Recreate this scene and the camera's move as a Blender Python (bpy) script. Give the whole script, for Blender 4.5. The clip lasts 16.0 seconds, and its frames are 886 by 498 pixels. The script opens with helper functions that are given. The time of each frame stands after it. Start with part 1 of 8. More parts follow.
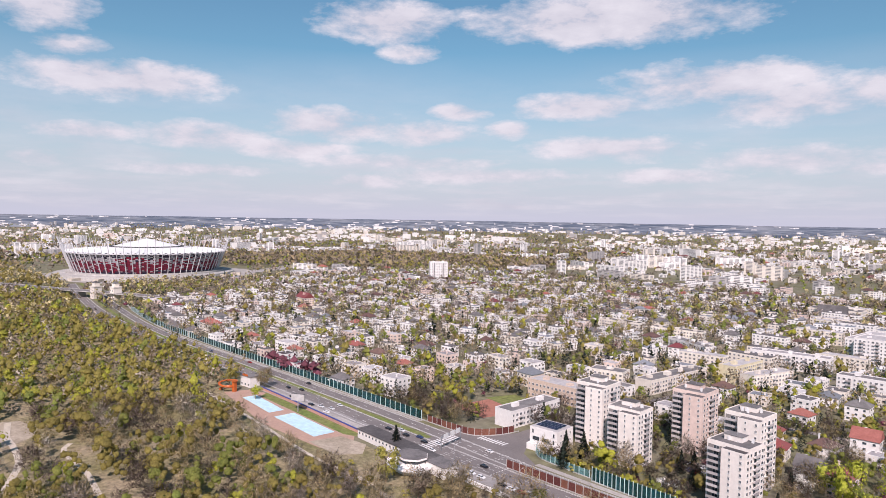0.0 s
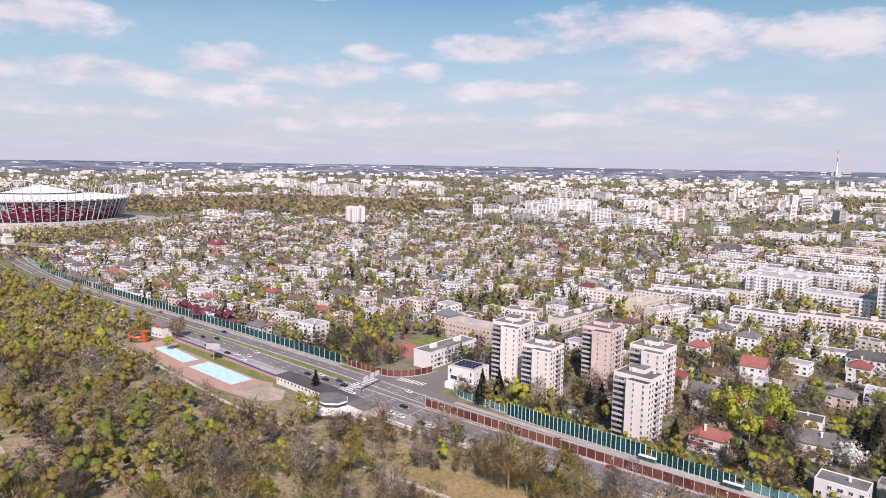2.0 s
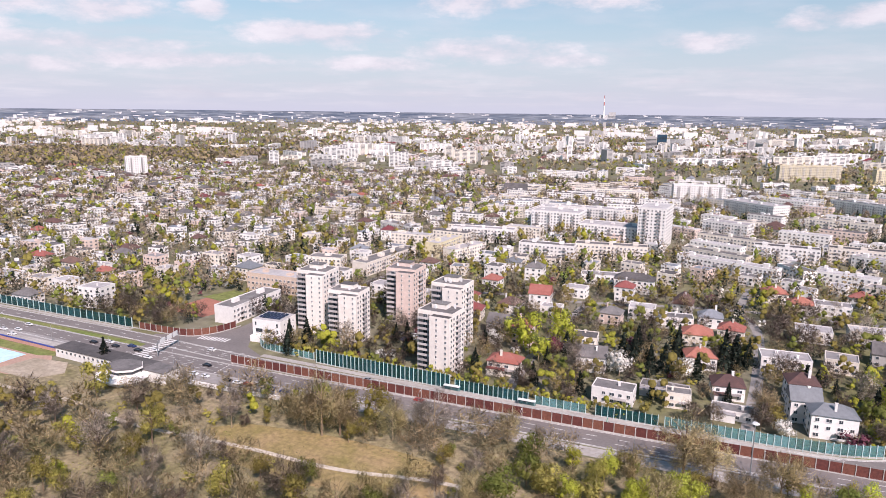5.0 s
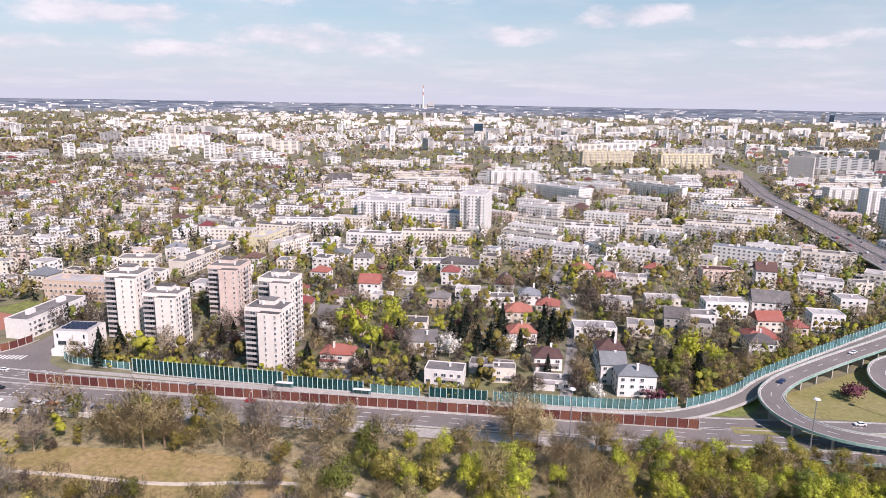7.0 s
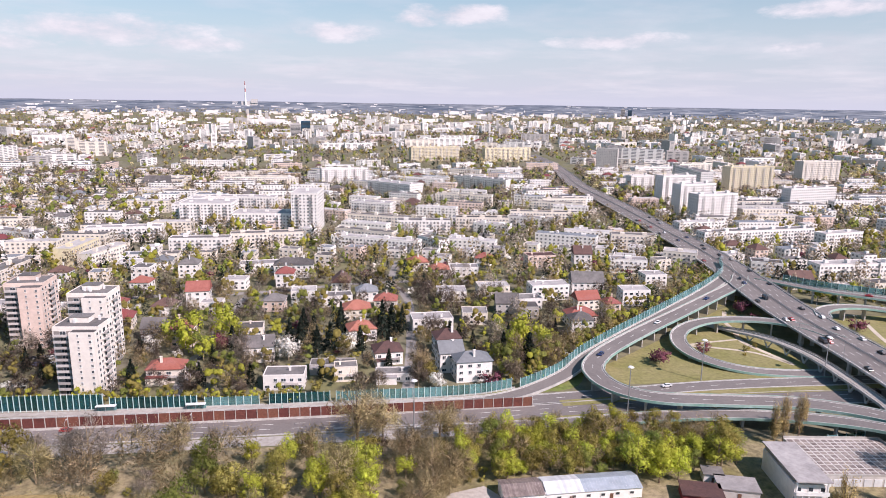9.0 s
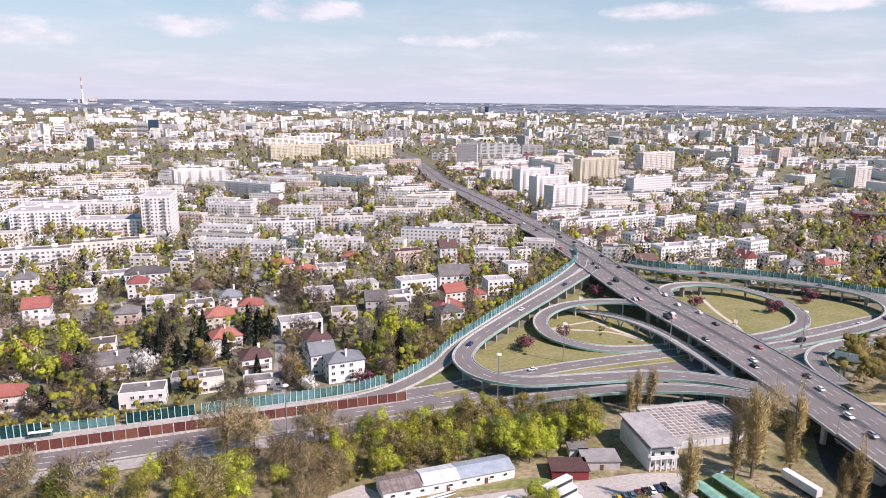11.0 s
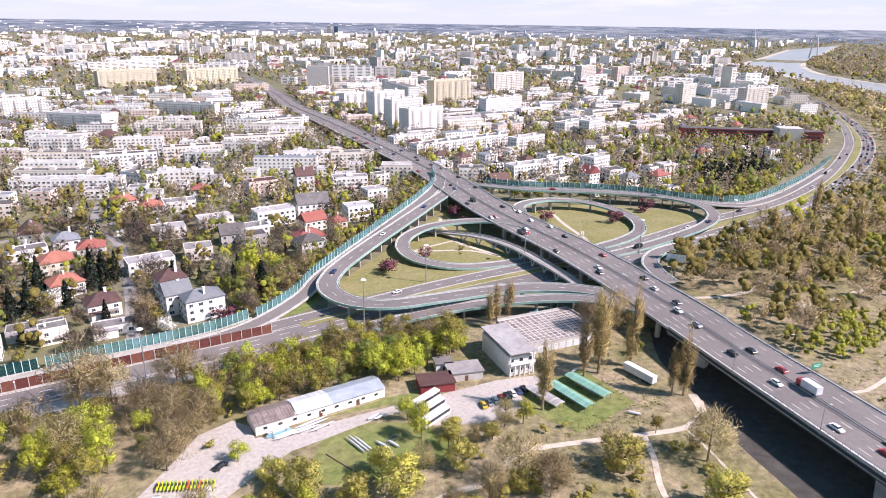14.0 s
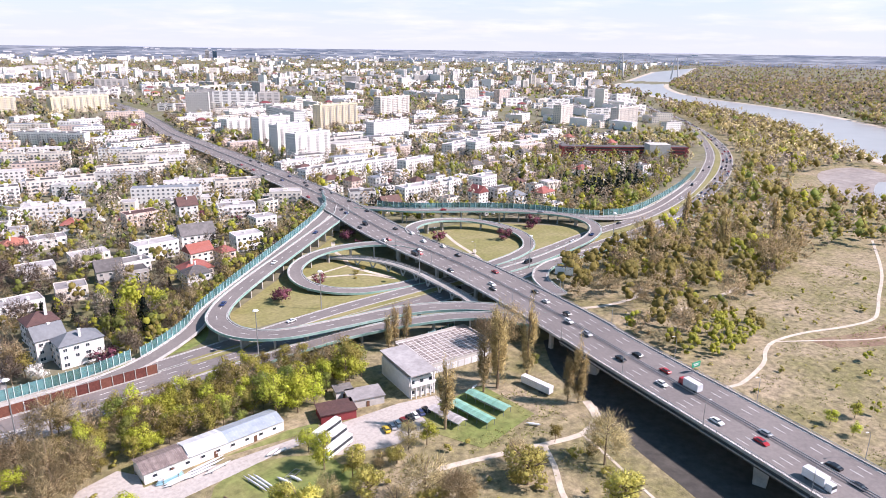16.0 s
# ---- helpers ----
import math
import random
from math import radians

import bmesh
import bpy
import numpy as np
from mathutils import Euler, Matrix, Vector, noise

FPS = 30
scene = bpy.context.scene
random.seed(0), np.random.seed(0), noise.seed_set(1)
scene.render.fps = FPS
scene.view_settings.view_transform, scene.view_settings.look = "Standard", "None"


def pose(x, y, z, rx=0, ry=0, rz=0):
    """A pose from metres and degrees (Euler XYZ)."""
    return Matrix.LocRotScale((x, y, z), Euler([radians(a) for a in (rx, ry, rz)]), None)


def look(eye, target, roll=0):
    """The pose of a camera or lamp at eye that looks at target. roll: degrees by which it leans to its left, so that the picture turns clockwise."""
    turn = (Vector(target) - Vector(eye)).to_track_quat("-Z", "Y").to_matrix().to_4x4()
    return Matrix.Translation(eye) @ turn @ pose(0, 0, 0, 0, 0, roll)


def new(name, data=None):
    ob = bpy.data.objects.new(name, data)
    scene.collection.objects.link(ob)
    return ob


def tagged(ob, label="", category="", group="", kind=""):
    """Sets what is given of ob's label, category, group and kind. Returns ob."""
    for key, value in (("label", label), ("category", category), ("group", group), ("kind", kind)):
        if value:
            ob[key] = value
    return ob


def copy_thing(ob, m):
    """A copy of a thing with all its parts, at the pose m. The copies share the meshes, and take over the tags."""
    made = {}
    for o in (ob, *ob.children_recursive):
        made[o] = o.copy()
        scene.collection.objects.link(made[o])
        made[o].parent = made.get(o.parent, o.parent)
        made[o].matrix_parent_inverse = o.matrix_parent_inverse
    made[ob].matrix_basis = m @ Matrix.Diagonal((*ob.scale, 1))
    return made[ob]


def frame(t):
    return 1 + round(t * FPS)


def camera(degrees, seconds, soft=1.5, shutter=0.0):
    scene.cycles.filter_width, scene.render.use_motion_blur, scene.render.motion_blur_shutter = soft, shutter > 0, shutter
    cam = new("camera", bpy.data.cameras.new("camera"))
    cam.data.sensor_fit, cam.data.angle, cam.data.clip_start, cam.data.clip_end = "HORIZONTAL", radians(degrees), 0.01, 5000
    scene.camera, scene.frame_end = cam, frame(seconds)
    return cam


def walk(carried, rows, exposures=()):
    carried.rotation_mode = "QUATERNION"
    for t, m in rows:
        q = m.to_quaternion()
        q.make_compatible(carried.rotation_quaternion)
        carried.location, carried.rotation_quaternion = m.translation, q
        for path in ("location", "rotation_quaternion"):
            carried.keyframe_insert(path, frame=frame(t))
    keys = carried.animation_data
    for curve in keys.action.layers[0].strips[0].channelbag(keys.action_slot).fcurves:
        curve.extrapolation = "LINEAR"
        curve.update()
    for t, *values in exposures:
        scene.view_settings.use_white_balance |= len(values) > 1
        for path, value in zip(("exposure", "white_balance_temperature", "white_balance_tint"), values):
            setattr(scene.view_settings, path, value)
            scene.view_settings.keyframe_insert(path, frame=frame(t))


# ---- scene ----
cam = camera(66.85, 16.0, soft=0.9)

# The drone hovers on one spot and only turns: seconds, yaw, pitch, roll.
EYE = 120.0
TURNS = [
    (0.0, 46.06, -2.64, 0.91),
    (0.5, 46.03, -4.26, 0.82),
    (1.0, 41.59, -4.28, 0.92),
    (1.5, 38.98, -4.28, 0.89),
    (2.0, 38.92, -7.28, 0.85),
    (2.5, 38.48, -8.47, 0.81),
    (3.0, 25.93, -8.41, 0.82),
    (3.2, 25.93, -8.41, 0.82),
    (5.3, 19.41, -12.36, 0.89),
    (5.5, 15.36, -12.31, 0.86),
    (6.0, 14.21, -12.35, 0.83),
    (6.5, 8.16, -12.35, 0.93),
    (7.0, 6.94, -12.35, 0.94),
    (7.5, 0.53, -12.37, 0.88),
    (8.0, -1.30, -12.36, 0.91),
    (8.2, -2.75, -12.36, 0.90),
    (10.3, -11.90, -12.50, 0.75),
    (10.5, -12.99, -12.51, 0.74),
    (11.0, -18.99, -12.51, 0.64),
    (11.5, -21.89, -12.51, 0.65),
    (12.0, -22.59, -12.59, 0.59),
    (12.5, -22.61, -18.18, 0.59),
    (13.0, -24.00, -18.75, 0.72),
    (13.5, -27.86, -18.72, 0.69),
    (14.0, -31.38, -18.73, 0.80),
    (14.5, -33.86, -18.75, 0.75),
    (15.0, -40.77, -18.73, 0.90),
    (15.5, -40.86, -18.50, 0.82),
    (16.0, -40.80, -16.69, 0.74),
]
walk(cam, [(t, pose(0, 0, EYE, 90 + pitch, 0, yaw) @ pose(0, 0, 0, 0, 0, roll)) for t, yaw, pitch, roll in TURNS],
     [(0, 0.12, 6500, 31), (5.5, 0.28, 6500, 31), (10.5, 0.35, 6500, 31), (13.5, 0.62, 6380, 31), (16, 0.72, 6330, 31)])

# ---- world, sun ----
SUN_AZ, SUN_EL = radians(-48), radians(44)      # plan angle from +x, and elevation
sun_way = Vector((math.cos(SUN_AZ) * math.cos(SUN_EL), math.sin(SUN_AZ) * math.cos(SUN_EL), math.sin(SUN_EL)))
sun_data = bpy.data.lights.new("sun", "SUN")
sun_data.energy, sun_data.angle, sun_data.color = 5.0, radians(0.6), (1.0, 0.95, 0.87)
sun = new("sun", sun_data)
sun.matrix_world = look((0, 0, 400), Vector((0, 0, 400)) - sun_way)

world = bpy.data.worlds.new("sky")
scene.world = world
world.use_nodes = True
wn, wl = world.node_tree.nodes, world.node_tree.links
wn.clear()


def wmath(op, a, b=None, c=None, clamp=False):
    n = wn.new("ShaderNodeMath")
    n.operation, n.use_clamp = op, clamp
    for i, v in enumerate((a, b, c)):
        if v is None:
            continue
        if isinstance(v, (int, float)):
            n.inputs[i].default_value = v
        else:
            wl.new(v, n.inputs[i])
    return n.outputs[0]


def wmix(fac, a, b):
    n = wn.new("ShaderNodeMix")
    n.data_type = "RGBA"
    for sock, v in ((n.inputs[0], fac), (n.inputs[6], a), (n.inputs[7], b)):
        if isinstance(v, (tuple, float, int)):
            sock.default_value = v
        else:
            wl.new(v, sock)
    return n.outputs[2]


sky = wn.new("ShaderNodeTexSky")
sky.sky_type, sky.sun_disc, sky.sun_elevation, sky.sun_rotation = "NISHITA", False, SUN_EL, radians(90) - SUN_AZ
sky.air_density, sky.dust_density, sky.ozone_density = 1.2, 0.4, 2.0
coord = wn.new("ShaderNodeTexCoord")
axis = wn.new("ShaderNodeSeparateXYZ")
wl.new(coord.outputs["Generated"], axis.inputs[0])
dx, dy, dz = axis.outputs
azim = wmath("MULTIPLY", wmath("ARCTAN2", wmath("MULTIPLY", dx, -1.0), dy), 57.29578)     # degrees, as the camera's yaw
elev = wmath("MULTIPLY", wmath("ARCSINE", dz), 57.29578)
# flat cloud layer seen in perspective
low = wmath("ADD", wmath("MAXIMUM", dz, 0.0), 0.09)
plane = wn.new("ShaderNodeCombineXYZ")
wl.new(wmath("DIVIDE", dx, low), plane.inputs[0])
wl.new(wmath("DIVIDE", dy, low), plane.inputs[1])


def wnoise(scale, detail, rough, vector):
    n = wn.new("ShaderNodeTexNoise")
    n.inputs["Scale"].default_value, n.inputs["Detail"].default_value, n.inputs["Roughness"].default_value = scale, detail, rough
    wl.new(vector, n.inputs["Vector"])
    return n.outputs[0]


puffs = wnoise(0.9, 8, 0.58, plane.outputs[0])
flat = wn.new("ShaderNodeMapping")
flat.inputs["Scale"].default_value = (1, 1, 2.6)
wl.new(coord.outputs["Generated"], flat.inputs[0])
fray = wnoise(11.0, 8, 0.62, flat.outputs[0])
layer = wmath("MULTIPLY_ADD", puffs, 4.6, -2.05, clamp=True)
layer = wmath("MULTIPLY", layer, wmath("MULTIPLY_ADD", elev, -0.07, 0.95, clamp=True))
# the single cumulus clouds over the stadium and the suburb: yaw, elevation, half width, half height
cumulus = None
for yaw_c, el_c, wide, high, amount in (
    (32.3, 16.0, 13.5, 2.2, 1.15), (24.5, 10.7, 8.5, 2.0, 1.1), (19.0, 9.0, 8.0, 1.7, 1.0), (10.5, 9.4, 8.5, 1.7, 1.0), (71.6, 10.2, 8.0, 1.7, 1.1), (76.6, 14.5, 3.4, 2.2, 1.0), (75.0, 12.2, 3.0, 1.0, 0.9),
    (50.8, 15.8, 6.2, 1.8, 1.1), (49.0, 13.6, 2.6, 0.9, 0.8), (34.3, 9.3, 6.4, 1.2, 1.05), (55.4, 7.6, 6.4, 1.5, 1.05), (47.6, 7.0, 4.6, 1.2, 0.9), (44.8, 8.9, 2.6, 0.8, 0.95), (40.6, 7.4, 2.0, 0.8, 0.85),
    (74.1, 6.1, 4.4, 0.8, 0.9), (65.8, 6.2, 5.4, 1.3, 1.0), (59.0, 5.5, 5.5, 0.9, 0.85), (31.9, 5.9, 7.0, 1.2, 0.95), (18.5, 4.8, 7.4, 1.2, 0.9), (77.0, 4.0, 3.0, 0.7, 0.8), (49.7, 4.6, 9.6, 0.8, 0.85),
    (66.1, 3.6, 7.0, 0.6, 0.8), (43.0, 3.6, 10.5, 0.8, 0.85), (27.4, 3.6, 5.6, 0.7, 0.8), (53.0, 3.0, 5.0, 0.8, 0.75), (13.3, 4.1, 5.4, 0.6, 0.75), (1.8, 5.3, 4.2, 0.8, 0.75), (-5.1, 6.4, 2.4, 0.7, 0.8),
    (-8.2, 6.9, 4.8, 0.9, 0.9), (-20.9, 4.9, 5.0, 0.7, 0.7), (-36.8, 6.8, 5.2, 0.7, 0.8), (-47.1, 7.3, 5.0, 0.8, 0.75), (-34.4, 4.3, 3.4, 0.5, 0.6), (-60.0, 6.5, 8.0, 0.9, 0.6),
):
    a = wmath("MULTIPLY", wmath("SUBTRACT", azim, yaw_c), 1 / wide)
    e = wmath("MULTIPLY", wmath("SUBTRACT", elev, el_c), 1 / high)
    r2 = wmath("ADD", wmath("MULTIPLY", a, a), wmath("MULTIPLY", e, e))
    m = wmath("MULTIPLY_ADD", r2, -0.62 * amount, 0.66 * amount)
    cumulus = m if cumulus is None else wmath("MAXIMUM", cumulus, m)
cumulus = wmath("MAXIMUM", cumulus, -0.6)
shape = wmath("ADD", cumulus, wmath("MULTIPLY_ADD", fray, 2.4, -1.22))
shape = wmath("MULTIPLY", wmath("MULTIPLY", shape, 1.7, clamp=True), wmath("MULTIPLY_ADD", cumulus, 3.0, 1.2, clamp=True))
cover = wmath("MAXIMUM", wmath("MULTIPLY", layer, 0.7), wmath("MULTIPLY", shape, 0.92))
cover = wmath("MULTIPLY", cover, wmath("MULTIPLY_ADD", elev, 0.8, 0.1, clamp=True))
lit = wmath("MULTIPLY_ADD", fray, 1.6, -0.3, clamp=True)
cloud_colour = wmix(lit, (6.3, 6.8, 7.3, 1), (10.3, 10.9, 10.6, 1))
blue = wn.new("ShaderNodeMix")
blue.data_type, blue.blend_type = "RGBA", "MULTIPLY"
blue.inputs[0].default_value, blue.inputs[7].default_value = 1.0, (0.7, 1.17, 1.13, 1)
wl.new(sky.outputs[0], blue.inputs[6])
haze = wmix(wmath("MULTIPLY_ADD", elev, -0.072, 0.98, clamp=True), blue.outputs[2], (6.8, 7.6, 8.4, 1))
back = wn.new("ShaderNodeBackground")
wl.new(wmix(cover, haze, cloud_colour), back.inputs[0])
back.inputs[1].default_value = 0.075
wout = wn.new("ShaderNodeOutputWorld")
wl.new(back.outputs[0], wout.inputs[0])

# ---- materials ----
def mat(name, colour, rough=0.85, var=0.3, scale=0.4, bump=0.0, metal=0.0, rand=0.0, island=0.0, second=None, spot=0.06, amount=0.5, specular=0.35, through_light=0.0, clear=0.0):
    """A surface with grain (scale, per metre), large stains (spot, per metre) of a second colour, and a shade of its own per object or piece."""
    m = bpy.data.materials.new(name)
    m.use_nodes = True
    nt = m.node_tree
    n, l = nt.nodes, nt.links
    bsdf = n["Principled BSDF"]
    geo = n.new("ShaderNodeNewGeometry")

    def tex(s, detail):
        t = n.new("ShaderNodeTexNoise")
        t.inputs["Scale"].default_value, t.inputs["Detail"].default_value, t.inputs["Roughness"].default_value = s, detail, 0.65
        l.new(geo.outputs["Position"], t.inputs["Vector"])
        return t.outputs[0]

    def ramp(v, lo, hi, a, b):
        r = n.new("ShaderNodeMapRange")
        r.inputs[1].default_value, r.inputs[2].default_value, r.inputs[3].default_value, r.inputs[4].default_value = lo, hi, a, b
        l.new(v, r.inputs[0])
        return r.outputs[0]

    mix = n.new("ShaderNodeMix")
    mix.data_type = "RGBA"
    mix.inputs[6].default_value = (*colour, 1)
    mix.inputs[7].default_value = (*(second or [c * 0.72 for c in colour]), 1)
    l.new(ramp(tex(spot, 4), 0.5 - 0.14, 0.5 + 0.14, 0.0, amount), mix.inputs[0])
    hsv = n.new("ShaderNodeHueSaturation")
    l.new(mix.outputs[2], hsv.inputs["Color"])
    grain = tex(scale, 5)
    value = ramp(grain, 0.3, 0.7, 1 - var, 1 + var)
    for amount_of, out in ((rand, "object"), (island, "piece")):
        if amount_of:
            src = n.new("ShaderNodeObjectInfo").outputs["Random"] if out == "object" else geo.outputs["Random Per Island"]
            mul = n.new("ShaderNodeMath")
            mul.operation = "MULTIPLY"
            l.new(value, mul.inputs[0])
            l.new(ramp(src, 0, 1, 1 - amount_of, 1 + amount_of), mul.inputs[1])
            value = mul.outputs[0]
            if out == "object":
                l.new(ramp(src, 0, 1, 0.5 - 0.045 * amount_of, 0.5 + 0.045 * amount_of), hsv.inputs["Hue"])
    l.new(value, hsv.inputs["Value"])
    l.new(hsv.outputs[0], bsdf.inputs["Base Color"])
    bsdf.inputs["Roughness"].default_value = rough
    bsdf.inputs["Metallic"].default_value = metal
    bsdf.inputs["Specular IOR Level"].default_value = specular
    if bump:
        b = n.new("ShaderNodeBump")
        b.inputs["Strength"].default_value, b.inputs["Distance"].default_value = bump, 0.3 / max(scale, 0.05)
        l.new(grain, b.inputs["Height"])
        l.new(b.outputs[0], bsdf.inputs["Normal"])
    last = bsdf.outputs[0]
    if through_light:
        tr = n.new("ShaderNodeBsdfTranslucent")
        l.new(hsv.outputs[0], tr.inputs[0])
        ms = n.new("ShaderNodeMixShader")
        ms.inputs[0].default_value = through_light
        l.new(bsdf.outputs[0], ms.inputs[1])
        l.new(tr.outputs[0], ms.inputs[2])
        last = ms.outputs[0]
        l.new(last, n["Material Output"].inputs[0])
    if clear:
        tr = n.new("ShaderNodeBsdfTransparent")
        tr.inputs[0].default_value = (1, 1, 1, 1) if through_light else (0.75, 0.95, 0.93, 1)
        ms = n.new("ShaderNodeMixShader")
        ms.inputs[0].default_value = clear
        l.new(last, ms.inputs[1])
        l.new(tr.outputs[0], ms.inputs[2])
        l.new(ms.outputs[0], n["Material Output"].inputs[0])
    return m


ASPHALT = mat("asphalt", (0.168, 0.149, 0.141), 0.9, 0.15, 0.9, second=(0.23, 0.204, 0.19), spot=0.035, amount=0.7)
ASPHALT_OLD = mat("worn asphalt", (0.25, 0.232, 0.22), 0.9, 0.2, 0.7, second=(0.33, 0.305, 0.285), spot=0.05, amount=0.8)
PAVING = mat("pale paving", (0.42, 0.39, 0.36), 0.9, 0.2, 0.6, second=(0.32, 0.29, 0.26), spot=0.08, amount=0.8)
CONCRETE = mat("concrete", (0.47, 0.45, 0.42), 0.85, 0.2, 0.5, second=(0.33, 0.31, 0.29), spot=0.09, amount=0.7)
PAINT_LINE = mat("road paint", (0.72, 0.71, 0.68), 0.7, 0.25, 1.5)
GRASS = mat("spring grass", (0.14, 0.185, 0.045), 0.95, 0.35, 0.35, second=(0.22, 0.205, 0.08), spot=0.045, amount=0.8)
LAWN = mat("dry lawn", (0.2, 0.19, 0.065), 0.95, 0.25, 0.5, second=(0.27, 0.235, 0.11), spot=0.05, amount=0.9)
SOIL = mat("bare sandy soil", (0.42, 0.35, 0.27), 0.95, 0.25, 0.4, second=(0.3, 0.25, 0.18), spot=0.07, amount=0.9)
SAND = mat("trodden pale path", (0.56, 0.49, 0.4), 0.95, 0.2, 0.5, second=(0.42, 0.36, 0.28), spot=0.1, amount=0.6)
WATER = mat("river water", (0.37, 0.355, 0.34), 0.3, 0.1, 0.03, bump=0.04, specular=0.5, amount=0.3)
POOL = mat("drained pale blue pool", (0.45, 0.67, 0.75), 0.7, 0.15, 0.3, second=(0.55, 0.72, 0.75), spot=0.09, amount=0.8)
BARK = mat("bark", (0.234, 0.17, 0.112), 0.95, 0.3, 1.5, rand=0.35)
GLASS = mat("dark window glass", (0.05, 0.06, 0.07), 0.12, 0.3, 0.3, island=0.5, specular=0.6)
FRAME = mat("white window frame", (0.75, 0.74, 0.72), 0.6, 0.1, 1.0)
METAL = mat("galvanised steel", (0.45, 0.46, 0.47), 0.45, 0.15, 1.0, metal=0.7)
DARK = mat("dark steel", (0.06, 0.06, 0.065), 0.6, 0.2, 1.0)
GREEN_METAL = mat("green painted barrier", (0.2, 0.36, 0.3), 0.55, 0.2, 0.5, second=(0.36, 0.47, 0.43), spot=0.1, amount=0.7)
# Far panes paler than GLASS: sky reflection and haze put into the colour.
PANE_FAR = mat("curtained far windows", (0.17, 0.17, 0.18), 0.3, 0.3, 0.3, island=0.5, specular=0.5)

# ---- mesh tools ----
rnd = random.Random(7)


class Geo:
    """Vertices and faces that become one mesh."""

    def __init__(self):
        self.v, self.f, self.m = [], [], []

    def add(self, verts, faces, slot=0):
        k = len(self.v)
        self.v += [tuple(p) for p in verts]
        self.f += [tuple(i + k for i in f) for f in faces]
        self.m += [slot] * len(faces)
        return self

    def box(self, cx, cy, z0, sx, sy, h, turn=0.0, slot=0, top=1.0, bottom=True):
        """A box on z0, turned about its middle; top narrows its upper face."""
        c, s = math.cos(turn), math.sin(turn)
        pts = []
        for z, k in ((z0, 1.0), (z0 + h, top)):
            for ax, ay in ((-1, -1), (1, -1), (1, 1), (-1, 1)):
                x, y = ax * sx / 2 * k, ay * sy / 2 * k
                pts.append((cx + c * x - s * y, cy + s * x + c * y, z))
        faces = [(4, 5, 6, 7), (0, 1, 5, 4), (1, 2, 6, 5), (2, 3, 7, 6), (3, 0, 4, 7)]
        return self.add(pts, faces + ([(3, 2, 1, 0)] if bottom else []), slot)

    def prism(self, poly, z0, z1, slot=0):
        n = len(poly)
        pts = [(x, y, z0) for x, y in poly] + [(x, y, z1) for x, y in poly]
        faces = [tuple(range(n, 2 * n))] + [(i, (i + 1) % n, (i + 1) % n + n, i + n) for i in range(n)]
        return self.add(pts, faces, slot)

    def tube(self, path, radii, sides=6, slot=0, cap=True):
        rings, pts, faces = len(path), [], []
        for i, p in enumerate(path):
            a, b = Vector(path[max(i - 1, 0)]), Vector(path[min(i + 1, rings - 1)])
            d = (b - a).normalized() if (b - a).length > 1e-6 else Vector((0, 0, 1))
            u = d.orthogonal().normalized()
            w = d.cross(u)
            for k in range(sides):
                an = 2 * math.pi * k / sides
                pts.append(Vector(p) + radii[i] * (math.cos(an) * u + math.sin(an) * w))
        for i in range(rings - 1):
            for k in range(sides):
                q = (k + 1) % sides
                faces.append((i * sides + k, i * sides + q, (i + 1) * sides + q, (i + 1) * sides + k))
        if cap:
            faces.append(tuple((rings - 1) * sides + k for k in range(sides)))
        return self.add(pts, faces, slot)

    def sweep(self, path, profile, slot=0, closed=True, caps=True):
        """A cross-section (across to the right, up) carried along a path of x, y, z."""
        n, m, pts, faces = len(path), len(profile), [], []
        for i, p in enumerate(path):
            a, b = path[max(i - 1, 0)], path[min(i + 1, n - 1)]
            d = math.hypot(b[0] - a[0], b[1] - a[1]) or 1.0
            rx, ry = (b[1] - a[1]) / d, -(b[0] - a[0]) / d
            pts += [(p[0] + rx * o, p[1] + ry * o, p[2] + u) for o, u in profile]
        for i in range(n - 1):
            for k in range(m if closed else m - 1):
                q = (k + 1) % m
                faces.append((i * m + k, i * m + q, (i + 1) * m + q, (i + 1) * m + k))
        if closed and caps:
            faces += [tuple(range(m)), tuple((n - 1) * m + k for k in reversed(range(m)))]
        return self.add(pts, faces, slot)

    def mesh(self, name, *mats):
        me = bpy.data.meshes.new(name)
        me.from_pydata(self.v, [], self.f)
        for x in mats:
            me.materials.append(x)
        if len(mats) > 1:
            me.polygons.foreach_set("material_index", self.m)
        me.update()
        return me


def thing(name, x=0, y=0, z=0, turn=0.0, label="", category="", group="", kind=""):
    ob = new(name)
    ob.empty_display_size = 0.1
    ob.matrix_basis = Matrix.LocRotScale((x, y, z), Euler((0, 0, turn)), None)
    return tagged(ob, label, category, group, kind)


def part(name, geo, mats, parent=None, label="", kind="", at=None):
    """One mesh object, under a thing or a part."""
    mats = mats if isinstance(mats, (list, tuple)) else (mats,)
    ob = new(name, geo.mesh(name, *mats) if isinstance(geo, Geo) else geo)
    ob.parent = parent
    if at is not None:
        ob.matrix_basis = at
    return tagged(ob, label, kind=kind)


def curve(points, step=4.0):
    """A smooth line through the points (Catmull-Rom), sampled about every step metres."""
    p = [np.array(q, float) for q in points]
    p = [2 * p[0] - p[1]] + p + [2 * p[-1] - p[-2]]
    out = []
    for a, b, c, d in zip(p, p[1:], p[2:], p[3:]):
        n = max(2, int(np.linalg.norm(c - b) / step))
        for k in range(n):
            t = k / n
            out.append(0.5 * (2 * b + (c - a) * t + (2 * a - 5 * b + 4 * c - d) * t * t + (3 * b - a - 3 * c + d) * t**3))
    out.append(p[-2])
    return [tuple(float(v) for v in q) for q in out]


